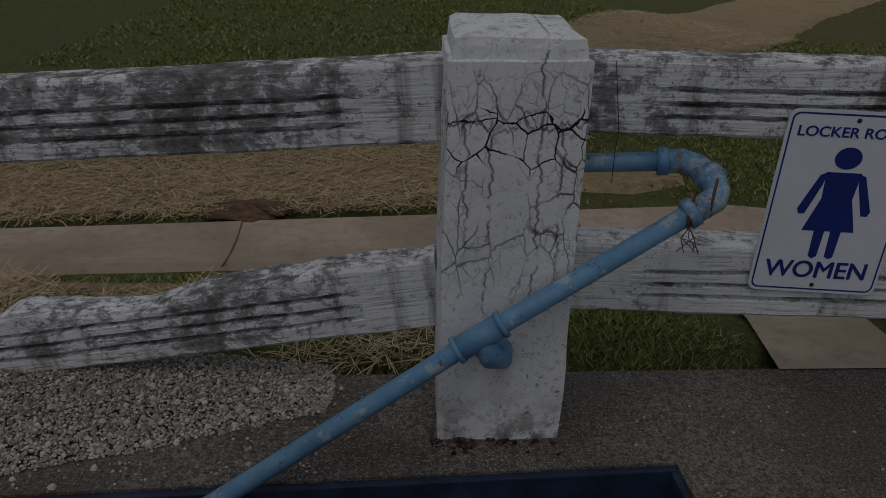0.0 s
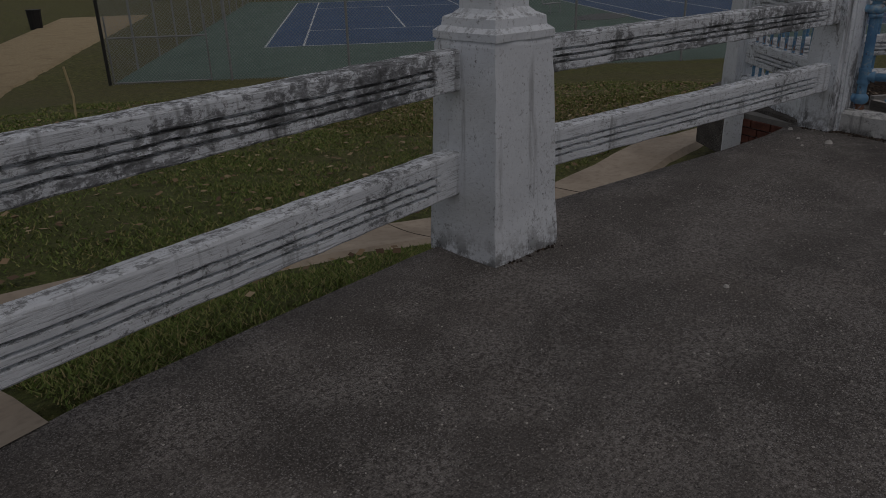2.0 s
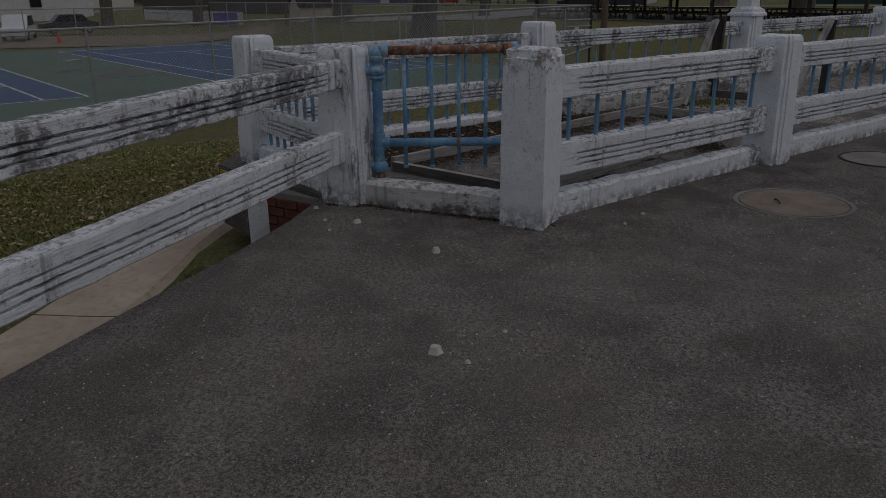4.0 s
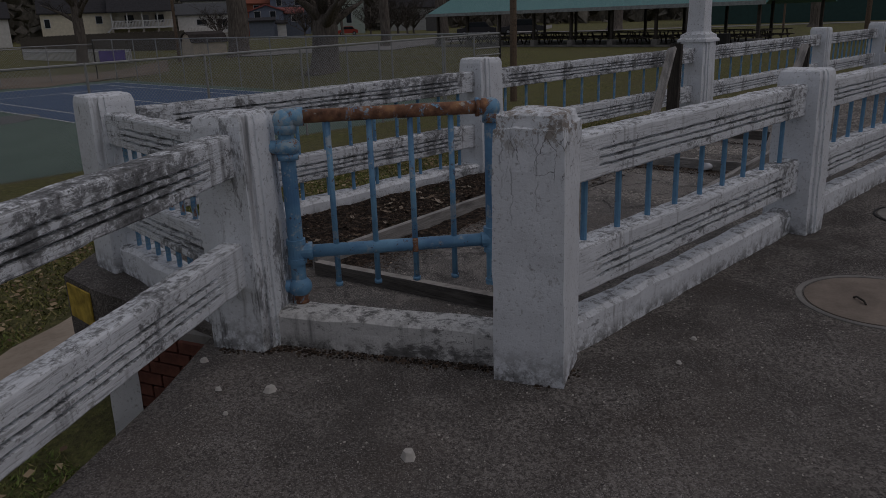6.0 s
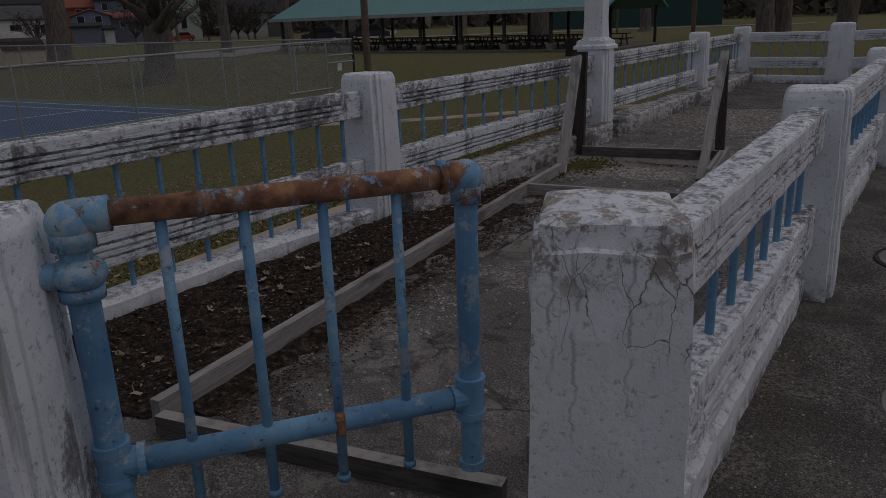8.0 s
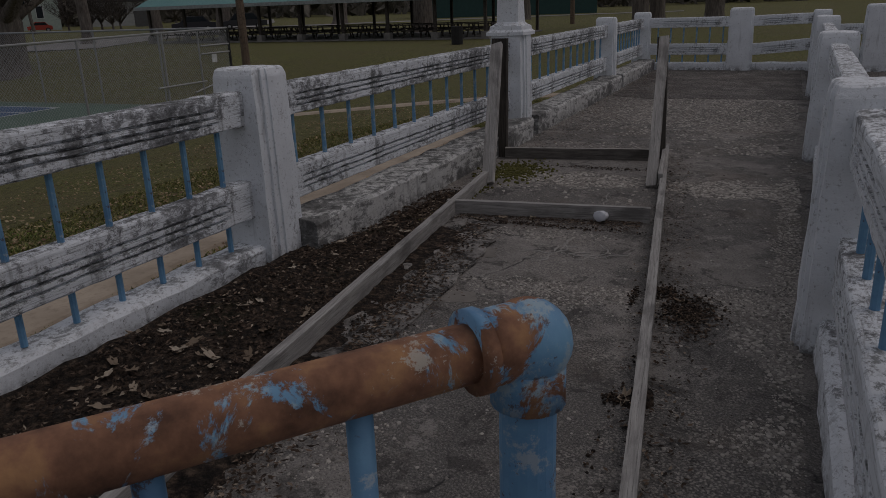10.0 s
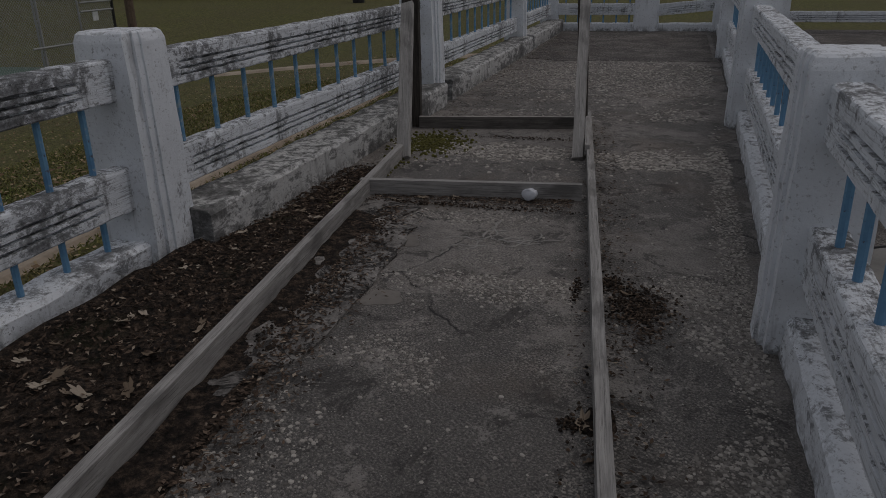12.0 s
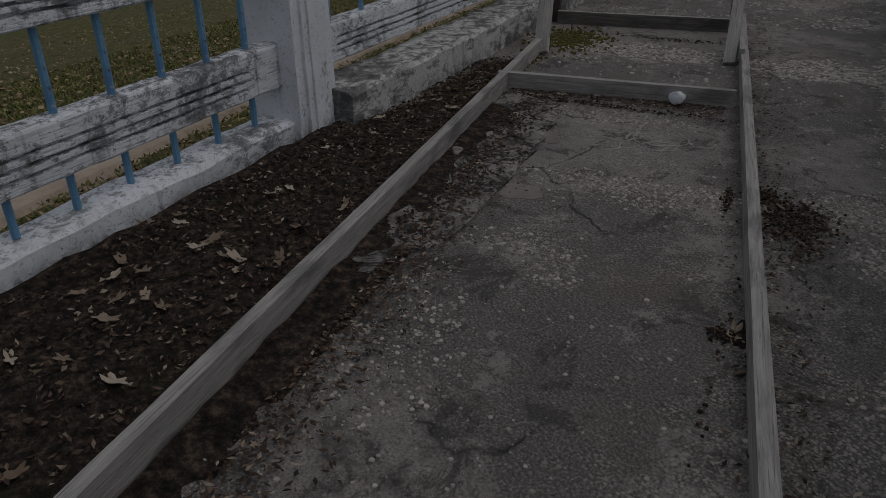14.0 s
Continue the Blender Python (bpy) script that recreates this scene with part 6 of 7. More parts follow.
house(10.0, 144, 4.4, 5, 2.9, 0.4, (0.15, 0.175, 0.22), [], "low blue-grey garage before the house", base=FAR)
house(8.6, 145, 1.6, 2, 2.4, 0.3, (0.6, 0.6, 0.6), [], "small white lean-to beside the garage", base=FAR)
house(4.0, 152, 7.2, 8, 7.6, 3, (0.34, 0.4, 0.36), [(-1.9, 5.2, 1.0, 2.0), (0.6, 3.0, 1.0, 1.9)], "pale green-grey house among the trees", base=FAR, gable=True)
house(-1.2, 168, 12, 8, 4.6, 2.6, (0.34, 0.35, 0.34), [(0, 2.6, 1.2, 1.2)], "small grey house beyond the road", base=FAR)
house(27.5, 150, 8, 9, 4.6, 2.6, (0.6, 0.6, 0.57), [(1, 3, 1.2, 1.2)], "white house with a dark roof", base=FAR)
house(33.5, 118, 20, 9, 4.6, 2.6, (0.6, 0.61, 0.6), [(-4, 2.4, 1.4, 1.2), (3, 2.4, 1.4, 1.2)], "long white building beyond the dirt yard", base=-1.95)
house(-27.5, 120, 26, 14, 7, 3, (0.03, 0.07, 0.065), [], "long dark green building at the park edge", base=-1.2, roof=plain("dark_green_roof", (0.03, 0.06, 0.055)))


def gambrel_shed(az, dist, w, deep, high, color, turn, label):
    """A barn-roofed shed; its gable front faces local -y."""
    p = at(az, dist)
    g = tagged(empty("shed", facing(az, dist, p.z - 0.05) @ pose(0, 0, 0, 0, 0, turn)), label, "shed", "garden sheds")
    e, a = w / 2, high
    prof = [(-e, 0), (e, 0), (e, a * 0.62), (e * 0.62, a * 0.9), (0, a), (-e * 0.62, a * 0.9), (-e, a * 0.62)]
    part("wall", skin(bmesh.new(), [[Vector((x, y, z)) for x, z in prof] for y in (0, deep)]), siding(color), g)
    over = [(-e - 0.12, a * 0.6), (-e * 0.66, a * 0.93), (0, a * 1.04), (e * 0.66, a * 0.93), (e + 0.12, a * 0.6), (e + 0.02, a * 0.6), (e * 0.6, a * 0.9), (0, a), (-e * 0.6, a * 0.9), (-e - 0.02, a * 0.6)]
    part("roof", skin(bmesh.new(), [[Vector((x, y, z)) for x, z in over] for y in (-0.15, deep + 0.15)]), plain("brown_shingle", (0.05, 0.042, 0.038), 0.9, vary=0.3, scale=3), g)


gambrel_shed(15.25, 69.5, 1.9, 3.2, 2.1, (0.55, 0.49, 0.4), -62, "cream garden shed with a dark gambrel roof")
gambrel_shed(-2.3, 150, 2.6, 3, 3.8, (0.1, 0.1, 0.1), 0, "dark shed beside the far road")

# timber fence, picket fence and banner
FENCEWOOD = wood("grey_board_fence", (0.1, 0.085, 0.07), (0.17, 0.15, 0.125))
bf = tagged(empty("board_fence"), "tall weathered grey board fence before the houses", "fence")
a, b = at(25.5, 106), at(15.4, 82)
n = 110
me = mesh_of("board", box(bmesh.new(), (0.3, 0.03, 1.95), (0, 0, 0.9)))
for i in range(n):
    ob = part("board", me, FENCEWOOD, bf)
    p = a.lerp(b, i / (n - 1))
    ob.matrix_world = Matrix.Translation((p.x, p.y, terrain(p.x, p.y) + 0.04 * math.sin(i * 2.1))) @ pose(0, 0, 0, 0, 0, math.degrees(math.atan2(b.y - a.y, b.x - a.x)))
pf = tagged(empty("picket_fence"), "white picket fence beside the road", "fence")
a, b = at(25.5, 97), at(19.0, 73.5)
me = mesh_of("picket", box(bmesh.new(), (0.17, 0.03, 1.15), (0, 0, 0.62)))
for i in range(84):
    p = a.lerp(b, i / 83)
    ob = part("picket", me, TRIM, pf)
    ob.matrix_world = Matrix.Translation((p.x, p.y, terrain(p.x, p.y))) @ pose(0, 0, 0, 0, 0, math.degrees(math.atan2(b.y - a.y, b.x - a.x)))
part("rail", rod(bmesh.new(), a + Vector((0, 0, 0.95)), b + Vector((0, 0, 0.95)), 0.05, 6), TRIM, pf)
banner = tagged(part("banner", box(bmesh.new(), (2.1, 0.04, 1.05), (0, 0, 0.9)), plain("purple_vinyl", (0.13, 0.1, 0.33), 0.6, vary=0.3, scale=1.2)), "faded purple vinyl banner on the picket fence", "banner")
banner.matrix_world = facing(20.2, 72.8)

# road, dirt yard
ROADM = concrete("pale_road", (0.2, 0.195, 0.185), (0.3, 0.29, 0.275))
DIRT = plain("bare_dirt", (0.19, 0.15, 0.11), 0.95, vary=0.3, scale=0.6)


def strip(pairs, mat, name, label, cat, lift=0.05):
    """A band on the ground between near and far distances at each bearing."""
    rows = []
    for (a0, n0, f0), (a1, n1, f1) in zip(pairs, pairs[1:]):
        k = max(2, int(abs(a1 - a0) * 2))
        for i in range(k):
            w = i / k
            az, lo, hi = a0 + (a1 - a0) * w, n0 + (n1 - n0) * w, f0 + (f1 - f0) * w
            rows.append([at(az, lo + (hi - lo) * j / 8 + (0.8 * noise.noise(Vector((az, j, 1))) if j in (0, 8) else 0)) + Vector((0, 0, lift)) for j in range(9)])
    tagged(part(name, skin(bmesh.new(), rows, close=False), mat, soft=True), label, cat, kind="structure")


strip([(60, 60, 75), (40, 57, 74), (24.7, 53.5, 67), (20.7, 58, 69), (16.2, 63, 71)], DIRT, "dirt_yard", "bare trampled dirt beside the courts", "dirt")
strip([(11.6, 63.5, 67), (8.7, 61, 67), (4, 58.5, 70), (0.6, 57.6, 79), (-5.3, 77, 103), (-9.7, 104, 150), (-11.6, 150, 205)], ROADM, "road", "pale park road curving past the trees", "road")
strip([(60, 124, 131), (15, 122, 128), (5, 124, 130), (-1, 124, 132)], ROADM, "road", "pale residential street behind the park", "road")
strip([(-9, 96, 104), (-18, 100, 106), (-40, 110, 115)], ROADM, "road", "pale path beyond the picnic shelter", "road")


# ---------------------------------------------------------------- trees
BARK = Nodes("bark", 0.95)
_v = BARK.coord((1, 1, 0.18))
BARK = BARK.done(BARK.ramp(BARK.noise(9, _v, detail=8, rough=0.7), (0.3, (0.045, 0.038, 0.032)), (0.7, (0.21, 0.185, 0.16))), BARK.noise(12, _v, detail=8), 1.0, 0.06)
TWIG = plain("twig", (0.05, 0.042, 0.036), 0.95)


def tree(at_, r, height, seed, label, limbs=9, lean=0.0, fork=None):
    rr = random.Random(seed)
    t = tagged(empty("tree", Matrix.Translation(at_)), label, "tree", "bare park trees")
    fork = fork or height * 0.45
    bm = bmesh.new()
    pts = [Vector((lean * z, 0.1 * math.sin(z + seed), z)) for z in (-0.3, 0.0, 0.25, 0.8, fork * 0.5, fork, fork * 1.4, height * 0.8)]
    tube(bm, pts, [r * 1.7, r * 1.4, r * 1.12, r * 1.02, r * 0.97, r * 0.92, r * 0.55, r * 0.25], 14)
    part("trunk", bm, BARK, t, soft=True)
    tw = bmesh.new()
    for i in range(limbs):
        a = i * 2.4 + rr.random()
        z0 = fork * rr.uniform(0.75, 1.35)
        out, up = rr.uniform(1.8, 4.2), rr.uniform(1.5, 4.5)
        d = Vector((math.cos(a), math.sin(a), 0))
        s = Vector((lean * z0, 0, z0))
        p1, p2, p3 = s + d * out * 0.35 + Vector((0, 0, up * 0.45)), s + d * out * 0.7 + Vector((0, 0, up * 0.75)), s + d * out + Vector((0, 0, up))
        bm = tube(bmesh.new(), [s, p1, p2, p3], [r * 0.45, r * 0.33, r * 0.2, r * 0.08], 8)
        part("limb", bm, BARK, t, soft=True)
        for k in range(24):
            q = s.lerp(p3, rr.uniform(0.3, 1.0)) + Vector((0, 0, up * 0.12))
            e = q + Vector((rr.gauss(0, 0.7), rr.gauss(0, 0.7), rr.uniform(-0.2, 1.2)))
            tube(tw, [q, q.lerp(e, 0.5) + Vector((rr.gauss(0, 0.1), rr.gauss(0, 0.1), 0.1)), e], [0.03, 0.02, 0.008], 4)
    tagged(part("twig_crown", tw, TWIG, t), kind="stuff")
    return t


BIG = "massive bare park tree with rough grey bark"
tree(at(11.65, 65.5), 0.82, 13, 1, BIG, fork=6)
tree(at(5.65, 49.2), 0.85, 12, 2, "broad forked bare tree with mossy bark", fork=2.7, limbs=14)
tree(at(1.2, 67.3), 0.42, 14, 3, BIG, fork=7)
tree(at(-3.0, 75), 0.56, 14, 4, BIG, fork=7)
tree(at(4.3, 120), 0.22, 9, 5, "slim bare tree by the road")
for i, (az, d) in enumerate(((0.9, 128), (0.3, 131), (-0.4, 127), (-0.9, 132), (2.2, 134), (7.0, 132), (6.2, 136), (13.0, 128), (-4.4, 138), (-6.0, 140))):
    tree(at(az, d), 0.14, 5.5, 60 + i, "bushy bare shrub by the road", limbs=18, fork=0.9)
tree(at(-7.5, 96), 0.8, 14, 7, BIG)
tree(at(-15.5, 104), 0.9, 14, 8, BIG)
tree(at(-21, 64), 0.8, 13, 9, BIG, fork=6)
tree(at(-28.5, 92), 0.6, 13, 10, BIG)
tree(at(-36, 60), 0.6, 13, 11, BIG, fork=6)
tree(at(-37.2, 62), 0.55, 13, 12, BIG, fork=6)
tree(at(-41, 66), 0.7, 13, 13, BIG, fork=6)
tree(at(22, 80), 0.5, 10, 14, BIG)
tree(at(28, 84), 0.6, 12, 15, BIG)
# far woods close the view
WOODS = Nodes("far_woods", 1.0)
WOODS = WOODS.done(WOODS.ramp(WOODS.noise(0.5, WOODS.world((1, 1, 0.35)), detail=9, rough=0.75), (0.35, (0.05, 0.048, 0.038)), (0.65, (0.19, 0.175, 0.145))))
bm = bmesh.new()
rr = random.Random(40)
for ring_d in (196, 212, 228):
    for i in range(300):
        a = i * 360 / 300 + rr.uniform(-1, 1)
        p = at(a, ring_d + rr.uniform(-6, 6), -2.5)
        hh, w = rr.uniform(12, 24), rr.uniform(1.5, 3.5)
        pts = [Vector((rr.gauss(0, w), rr.gauss(0, w), hh * rr.random() ** 0.7)) for _ in range(26)]
        for q in pts:
            s = rr.uniform(0.7, 1.7)
            vs = [bm.verts.new(p + q + Vector((rr.gauss(0, s), rr.gauss(0, s), rr.gauss(0, s)))) for _ in range(4)]
            bm.faces.new(vs[:3])
            bm.faces.new((vs[0], vs[2], vs[3]))
rim = [at(k * 1.5, 245, -4) for k in range(240)]
for k in range(240):
    p, q = rim[k], rim[(k + 1) % 240]
    h0, h1 = (16 + 5 * noise.noise(p * 0.08) for p in (p, q))
    bm.faces.new([bm.verts.new(o) for o in (p, q, q + Vector((0, 0, h1)), p + Vector((0, 0, h0)))])
tagged(part("far_woods", bm, WOODS), "grey-brown winter woods beyond the park", "woods", kind="stuff")

# ---------------------------------------------------------------- picnic shelter
TEAL = Nodes("teal_metal_roof", 0.5, 0.2)
_w = TEAL.t.nodes.new("ShaderNodeTexWave")
_w.inputs["Scale"].default_value = 3.0
TEAL.put(TEAL.coord((1, 0, 0)), _w.inputs["Vector"])
TEAL = TEAL.done(TEAL.mix(TEAL.noise(0.6), (0.1, 0.25, 0.25), (0.14, 0.32, 0.31)), _w.outputs["Fac"], 0.8, 0.05)
left, right = at(-2.4, 62), at(-25.4, 47)
mid = (left + right) / 2
sx = (right - left).normalized()
width = (right - left).length
m = Matrix((Vector((sx.x, sx.y, 0)), Vector((-sx.y, sx.x, 0)), Vector((0, 0, 1)))).transposed().to_4x4()
m.translation = (mid.x, mid.y, -0.72)
shelter = tagged(empty("picnic_shelter", m), "long open picnic shelter with a teal metal roof", "picnic shelter")
bm = skin(bmesh.new(), [[Vector((x, y, z)) for y, z in ((-0.5, 2.42), (5, 4.6), (10.5, 2.42), (10.5, 2.3), (5, 4.45), (-0.5, 2.3))] for x in (-width / 2 - 0.3, width / 2 + 0.3)])
part("roof", bm, TEAL, shelter)
part("fascia", box(bmesh.new(), (width + 0.6, 0.08, 0.22), (0, -0.52, 2.36)), plain("grey_fascia", (0.3, 0.33, 0.33)), shelter)
for i in range(9):
    for y in (0.2, 9.8):
        part("post", box(bmesh.new(), (0.17, 0.17, 2.5), (-width / 2 + 0.3 + i * (width - 0.6) / 8, y, 1.25)), WOOD_DARK, shelter)
        if y < 1:
            part("footing", box(bmesh.new(), (0.42, 0.42, 0.45), (-width / 2 + 0.3 + i * (width - 0.6) / 8, y, 0.2), bevel=0.02), GREY, shelter)
tagged(part("shelter_floor", box(bmesh.new(), (width, 10, 0.08), (0, 5, 0.02)), GREY), "grey concrete shelter floor", "floor", kind="structure").matrix_world = m


def picnic_table():
    t = tagged(empty("picnic_table"), "dark brown wooden picnic table with benches", "picnic table", "shelter tables")
    part("tabletop", box(bmesh.new(), (1.8, 0.75, 0.05), (0, 0, 0.75)), WOOD_DARK, t)
    for y in (-0.7, 0.7):
        part("bench", box(bmesh.new(), (1.8, 0.28, 0.05), (0, y, 0.45)), WOOD_DARK, t)
    for x in (-0.6, 0.6):
        part("support", box(bmesh.new(), (0.08, 1.5, 0.07), (x, 0, 0.4)), WOOD_DARK, t)
        for s in (-1, 1):
            part("leg", rod(bmesh.new(), (x, s * 0.25, 0.74), (x, s * 0.62, 0.0), 0.05, 5), WOOD_DARK, t)
    return t


first = picnic_table()
first.matrix_world = m @ pose(-width / 2 + 1.4, 1.6, 0.06)
for i in range(1, 24):
    x, y = -width / 2 + 1.4 + (i % 12) * (width - 2.6) / 11, 1.6 + (i // 12) * 3.2
    copy_thing(first, m @ pose(x, y, 0.06))

# poles, vehicles, cones
POLE = wood("pole_wood", (0.12, 0.085, 0.06), (0.2, 0.15, 0.11))
for az, d, r in ((-8.3, 29.9, 0.14), (-31.6, 70, 0.2), (15.9, 68, 0.13), (-26.6, 90, 0.12)):
    p = at(az, d)
    tagged(part("utility_pole", tube(bmesh.new(), [p + Vector((0, 0, -0.3)), p + Vector((0, 0, 5)), p + Vector((0.1, 0, 10))], [r, r * 0.92, r * 0.8], 10), POLE), "brown wooden utility pole by the lawn", "utility pole", "park poles")
bin_ = tagged(part("trash_can", rod(bmesh.new(), (0, 0, 0), (0, 0, 0.9), 0.3, 12), BLACK), "black barrel trash can near the shelter", "trash can")
bin_.location = (43.2, -16.6, terrain(43.2, -16.6))


def car(az, d, color, label, high=1.6, long=4.6, turn=0, z=-1.82):
    c = tagged(empty("car", facing(az, d, z) @ pose(0, 0, 0, 0, 0, turn)), label, "car", "parked vehicles")
    body = plain("car_paint_%d" % int(abs(az * 10)), color, 0.35, vary=0.05)
    L = long / 2
    prof = [(-L, 0.35), (-L, 0.85), (-L * 0.62, 0.98), (-L * 0.34, high), (L * 0.45, high), (L * 0.72, 1.0), (L, 0.9), (L, 0.35)]
    bm = skin(bmesh.new(), [[Vector((x, y, z_)) for x, z_ in prof] for y in (-0.85, 0.85)])
    part("body", bm, body, c)
    part("windows", skin(bmesh.new(), [[Vector((x, y, z_)) for x, z_ in ((-L * 0.55, 1.02), (-L * 0.33, high - 0.08), (L * 0.43, high - 0.08), (L * 0.63, 1.04))] for y in (-0.87, 0.87)]), GLASS, c)
    for x in (-L * 0.62, L * 0.62):
        for y in (-0.8, 0.8):
            w = part("wheel", rod(bmesh.new(), (x, y - 0.1, 0.33), (x, y + 0.1, 0.33), 0.33, 14), BLACK, c)
            part("rim", rod(bmesh.new(), (x, y - 0.12, 0.33), (x, y + 0.12, 0.33), 0.18, 10), GALV, w)


car(33.6, 66, (0.6, 0.62, 0.64), "white pickup truck parked on the dirt", 1.8, 5.2, 80)
car(30.5, 74, (0.05, 0.05, 0.055), "dark car parked beyond the courts", turn=10)
car(3.9, 135, (0.4, 0.06, 0.04), "red tractor-sized vehicle on the street", 1.5, 3.4, z=FAR)
car(-5.5, 92, (0.03, 0.03, 0.035), "dark car parked behind the shelter", z=-0.7)
car(-8.8, 95, (0.04, 0.04, 0.045), "dark pickup parked behind the shelter", 1.75, 5.2, z=-0.7)
CONE = plain("cone_orange", (0.5, 0.07, 0.02), 0.7)
for az, d in ((36.8, 62), (31.4, 60)):
    c = tagged(empty("traffic_cone", facing(az, d, -1.86)), "orange traffic cone on the dirt", "traffic cone", "cones")
    part("cone", rod(bmesh.new(), (0, 0, 0.04), (0, 0, 0.75), 0.17, 12, 0.03), CONE, c)
    part("base", box(bmesh.new(), (0.42, 0.42, 0.04), (0, 0, 0.02)), CONE, c)

# ---------------------------------------------------------------- the far terrace and its rail
back = tagged(empty("balustrade"), "white concrete rail on the far side of the terrace", "balustrade", "pool balustrades")
for v in (3.3, -0.2, -3.7, -7.2):
    post(back, uv(18.6, v), YAW, 0.4 if v > 3 else 0.3, 1.0, PAINT_BRIGHT)
for v, w in ((4.12, 3.3), (3.3, -0.2), (-0.2, -3.7), (-3.7, -7.2)):
    bay(back, uv(18.6, v), uv(18.6, w), high=(0.66, 0.17), low=(0.24, 0.17), seed=31.0 + v, paint=(PAINT_RAIL_BRIGHT, PAINT_RAIL_BRIGHT))

# ---------------------------------------------------------------- grass blades and loose straw along the terrace
BLADE = Nodes("grass_blade", 0.7)
BLADE = BLADE.done(BLADE.ramp(BLADE.island(), (0.0, (0.06, 0.08, 0.02)), (0.45, (0.15, 0.22, 0.046)), (0.75, (0.24, 0.27, 0.08)), (1.0, (0.36, 0.28, 0.14))))
BLADE_OLIVE = Nodes("olive_grass_blade", 0.75)
BLADE_OLIVE = BLADE_OLIVE.done(BLADE_OLIVE.ramp(BLADE_OLIVE.island(), (0.0, (0.05, 0.06, 0.016)), (0.5, (0.15, 0.16, 0.042)), (0.8, (0.24, 0.22, 0.08)), (1.0, (0.34, 0.26, 0.13))))
STALK = Nodes("straw_stalk", 0.8)
STALK = STALK.done(STALK.ramp(STALK.island(), (0.0, (0.22, 0.155, 0.08)), (0.5, (0.48, 0.37, 0.21)), (1.0, (0.7, 0.58, 0.38))))


def blades(count, region, keep, tall, thick, mat, name, label, cat, flat_=False, seed=1):
    r = random.Random(seed)
    verts, faces = [], []
    (x0, x1), (d0, d1) = region
    while len(faces) < count:
        x = r.uniform(x0, x1)
        y = edge_y(x) + r.uniform(d0, d1)
        if r.random() > keep(x, y):
            continue
        z = terrain(x, y) + 0.012
        a, h = r.uniform(0, 6.283), r.uniform(0.5, 1.2) * tall
        c, s = math.cos(a), math.sin(a)
        w = thick * r.uniform(0.7, 1.3)
        n = len(verts)
        if flat_:
            zz, lift = z + r.uniform(0.01, 0.05), r.uniform(-0.015, 0.02)
            verts += [(x - s * w, y + c * w, zz), (x + s * w, y - c * w, zz), (x + c * h + s * w, y + s * h - c * w, zz + lift), (x + c * h - s * w, y + s * h + c * w, zz + lift)]
            faces.append((n, n + 1, n + 2, n + 3))
        else:
            b, bend = r.uniform(0, 6.283), h * r.uniform(0.5, 1.6)
            verts += [(x - c * w, y - s * w, z), (x + c * w, y + s * w, z), (x + math.cos(b) * bend, y + math.sin(b) * bend, z + h)]
            faces.append((n, n + 1, n + 2))
    me = bpy.data.meshes.new(name)
    me.from_pydata(verts, [], faces)
    tagged(part(name, me, mat), label, cat, kind="stuff")


def lush(x, y):
    d = y - edge_y(x)
    if 0.9 < x < 1.45 and d < 1.5:
        return 0.0
    g = noise.noise(Vector((x * 1.4, y * 1.4, 5))) * 0.9 + 0.55
    return max(0.0, min(1.0, g)) * (1.0 if d < 0.9 else 0.55)


def walk_gap(x, y):
    """Nearness to the sidewalk, which stays bare."""
    for (ax, ay), (bx, by) in zip(walk_line, walk_line[1:]):
        if ax <= x <= bx:
            return abs(y - (ay + (by - ay) * (x - ax) / (bx - ax))) < 0.42
    return False


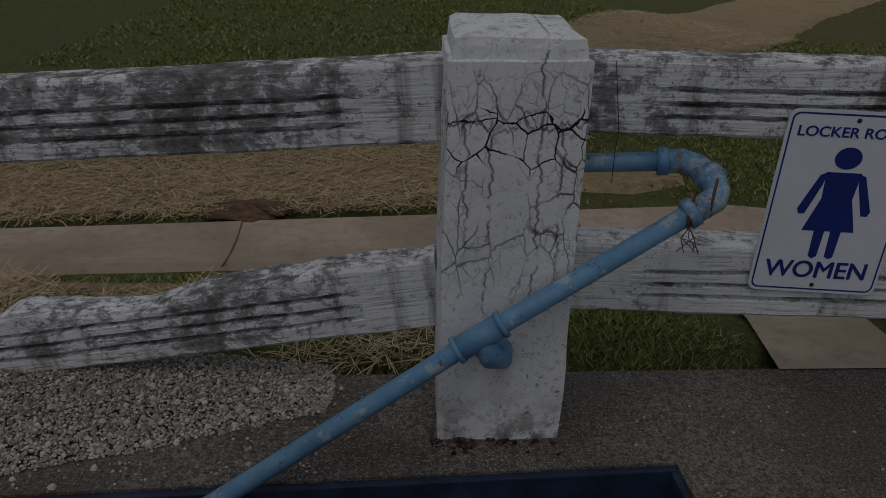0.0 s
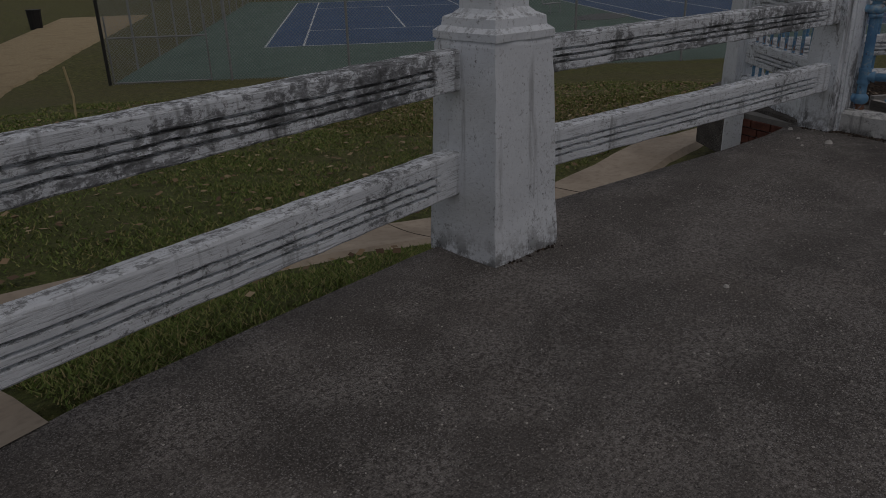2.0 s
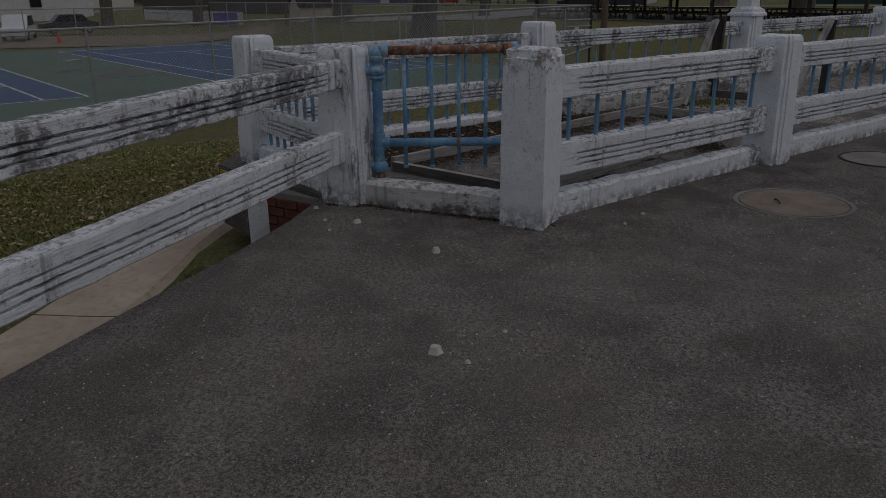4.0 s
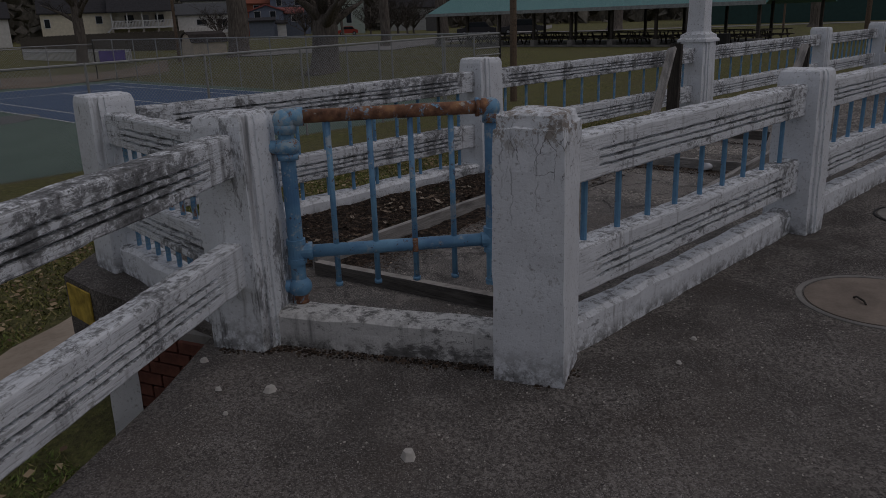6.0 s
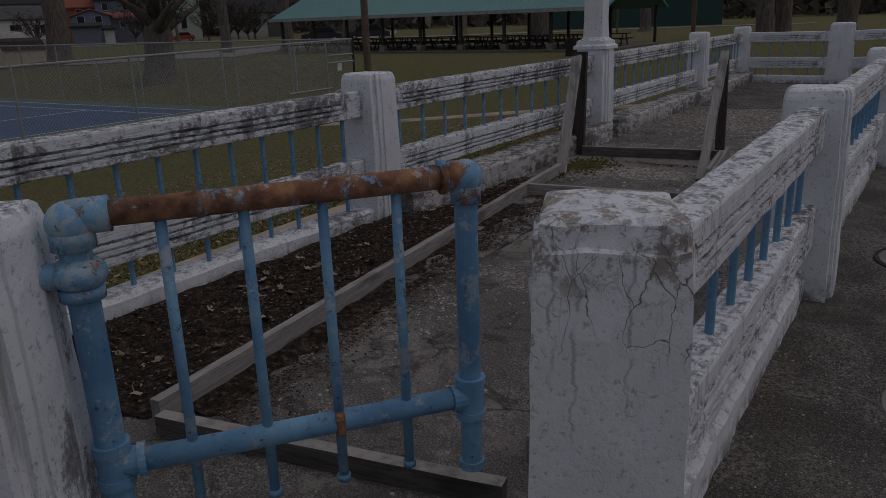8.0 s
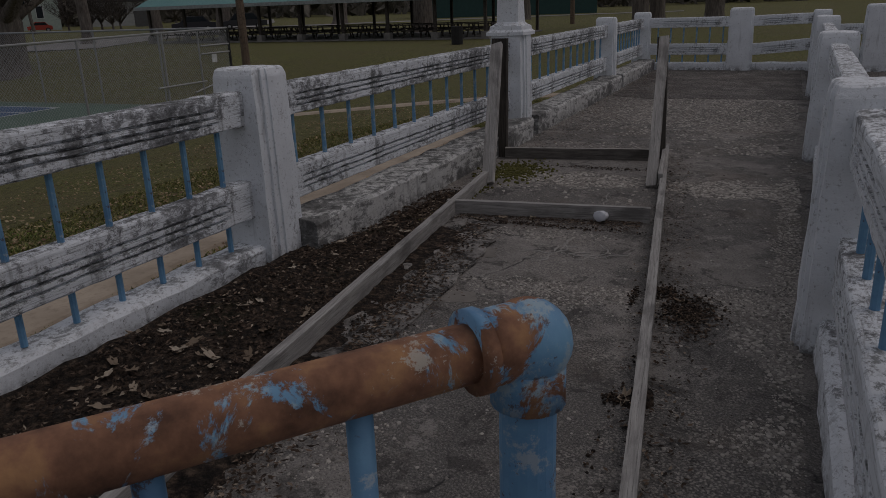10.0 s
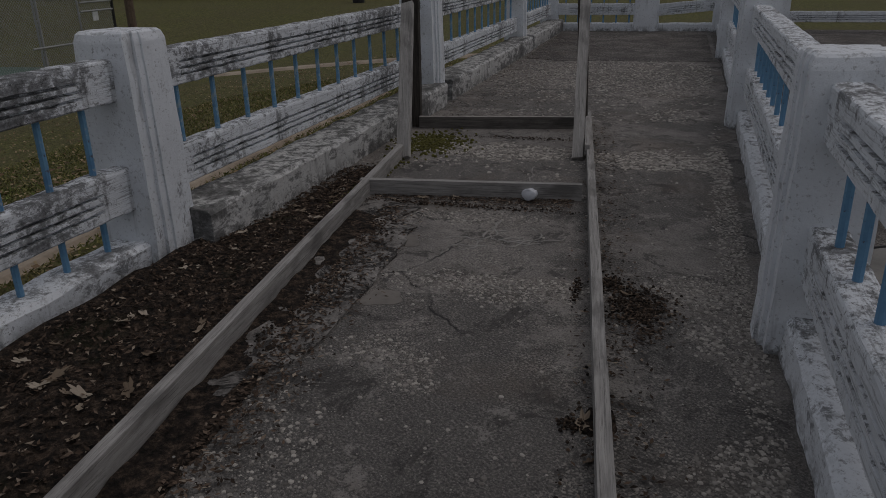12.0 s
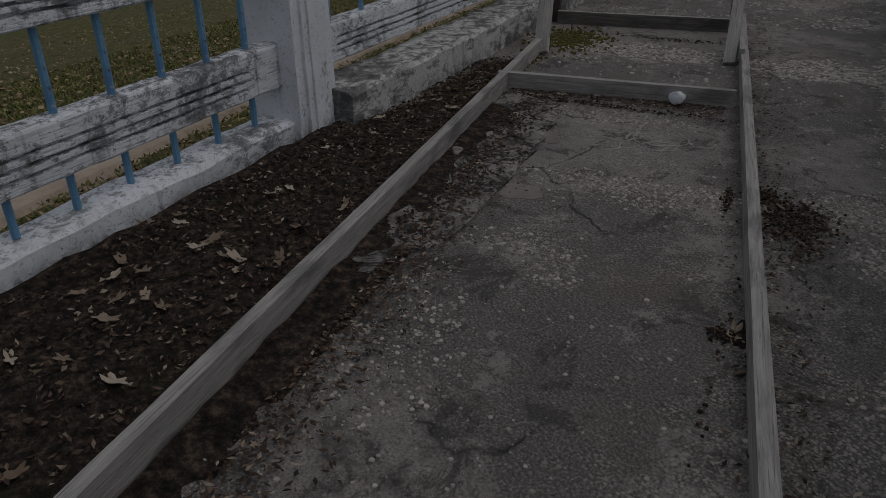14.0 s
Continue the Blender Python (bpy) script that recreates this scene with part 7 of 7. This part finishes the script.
blades(42000, ((-1.6, 4.4), (0.0, 0.95)), lambda x, y: 0.0 if walk_gap(x, y) else lush(x, y), 0.024, 0.0036, BLADE, "grass", "short green grass along the terrace edge", "grass", seed=2)
blades(70000, ((-3.5, 9.0), (0.7, 5.5)), lambda x, y: 0.0 if walk_gap(x, y) else lush(x, y) * (0.15 if x < 1.2 and y < 4.6 else 1.0), 0.028, 0.0055, BLADE, "grass", "patchy green lawn grass beyond the sidewalk", "grass", seed=3)
blades(60000, ((-4.0, 16.0), (5.0, 13.0)), lambda x, y: lush(x, y), 0.035, 0.011, BLADE, "grass", "thin lawn grass sloping to the courts", "grass", seed=6)
blades(42000, ((-5.0, 1.3), (1.3, 3.4)), lambda x, y: 0.0 if walk_gap(x, y) else max(0.0, min(1.0, 0.75 - 1.6 * max(0, x + 0.3))), 0.11, 0.0016, STALK, "loose_straw", "loose straw strewn on the bank", "straw", True, 4)
blades(4200, ((-3.0, 0.0), (0.05, 0.9)), lambda x, y: max(0.0, noise.noise(Vector((x * 2.2, y * 2.2, 1))) + 0.2), 0.1, 0.0014, STALK, "loose_straw", "wisps of straw caught in the grass", "straw", True, 5)
blades(22000, ((0.0, 9.0), (3.2, 13.0)), lambda x, y: 1.0 if abs((x - 1.4) - (y - 7.6) * 0.49) < 0.95 + 0.08 * (y - 7.6) else 0.0, 0.14, 0.003, STALK, "loose_straw", "straw strewn along the seeded path", "straw", True, 8)
blades(90000, ((7.6, 21.0), (0.35, 8.0)), lambda x, y: 0.0 if walk_gap(x, y) else 0.25 + 0.75 * lush(x, y), 0.032, 0.010, BLADE_OLIVE, "grass", "olive lawn grass below the long balustrade", "grass", seed=9)
FLECK = Nodes("lawn_leaf", 0.85)
FLECK = FLECK.done(FLECK.ramp(FLECK.island(), (0.0, (0.1, 0.06, 0.035)), (0.5, (0.26, 0.18, 0.1)), (1.0, (0.42, 0.33, 0.2))))
blades(2600, ((2.0, 17.0), (0.5, 11.0)), lambda x, y: 0.0 if walk_gap(x, y) else 1.0, 0.05, 0.022, FLECK, "lawn_leaves", "dry leaves scattered on the lawn", "leaves", True, 10)
blades(13000, ((7.8, 24.0), (0.4, 12.0)), lambda x, y: 0.0 if walk_gap(x, y) else 0.35 + 0.65 * max(0.0, min(1.0, 0.5 + noise.noise(Vector((x * 0.8, y * 0.8, 2))))), 0.03, 0.011, FLECK, "lawn_leaves", "brown fallen leaves strewn over the lawn", "leaves", True, 12)
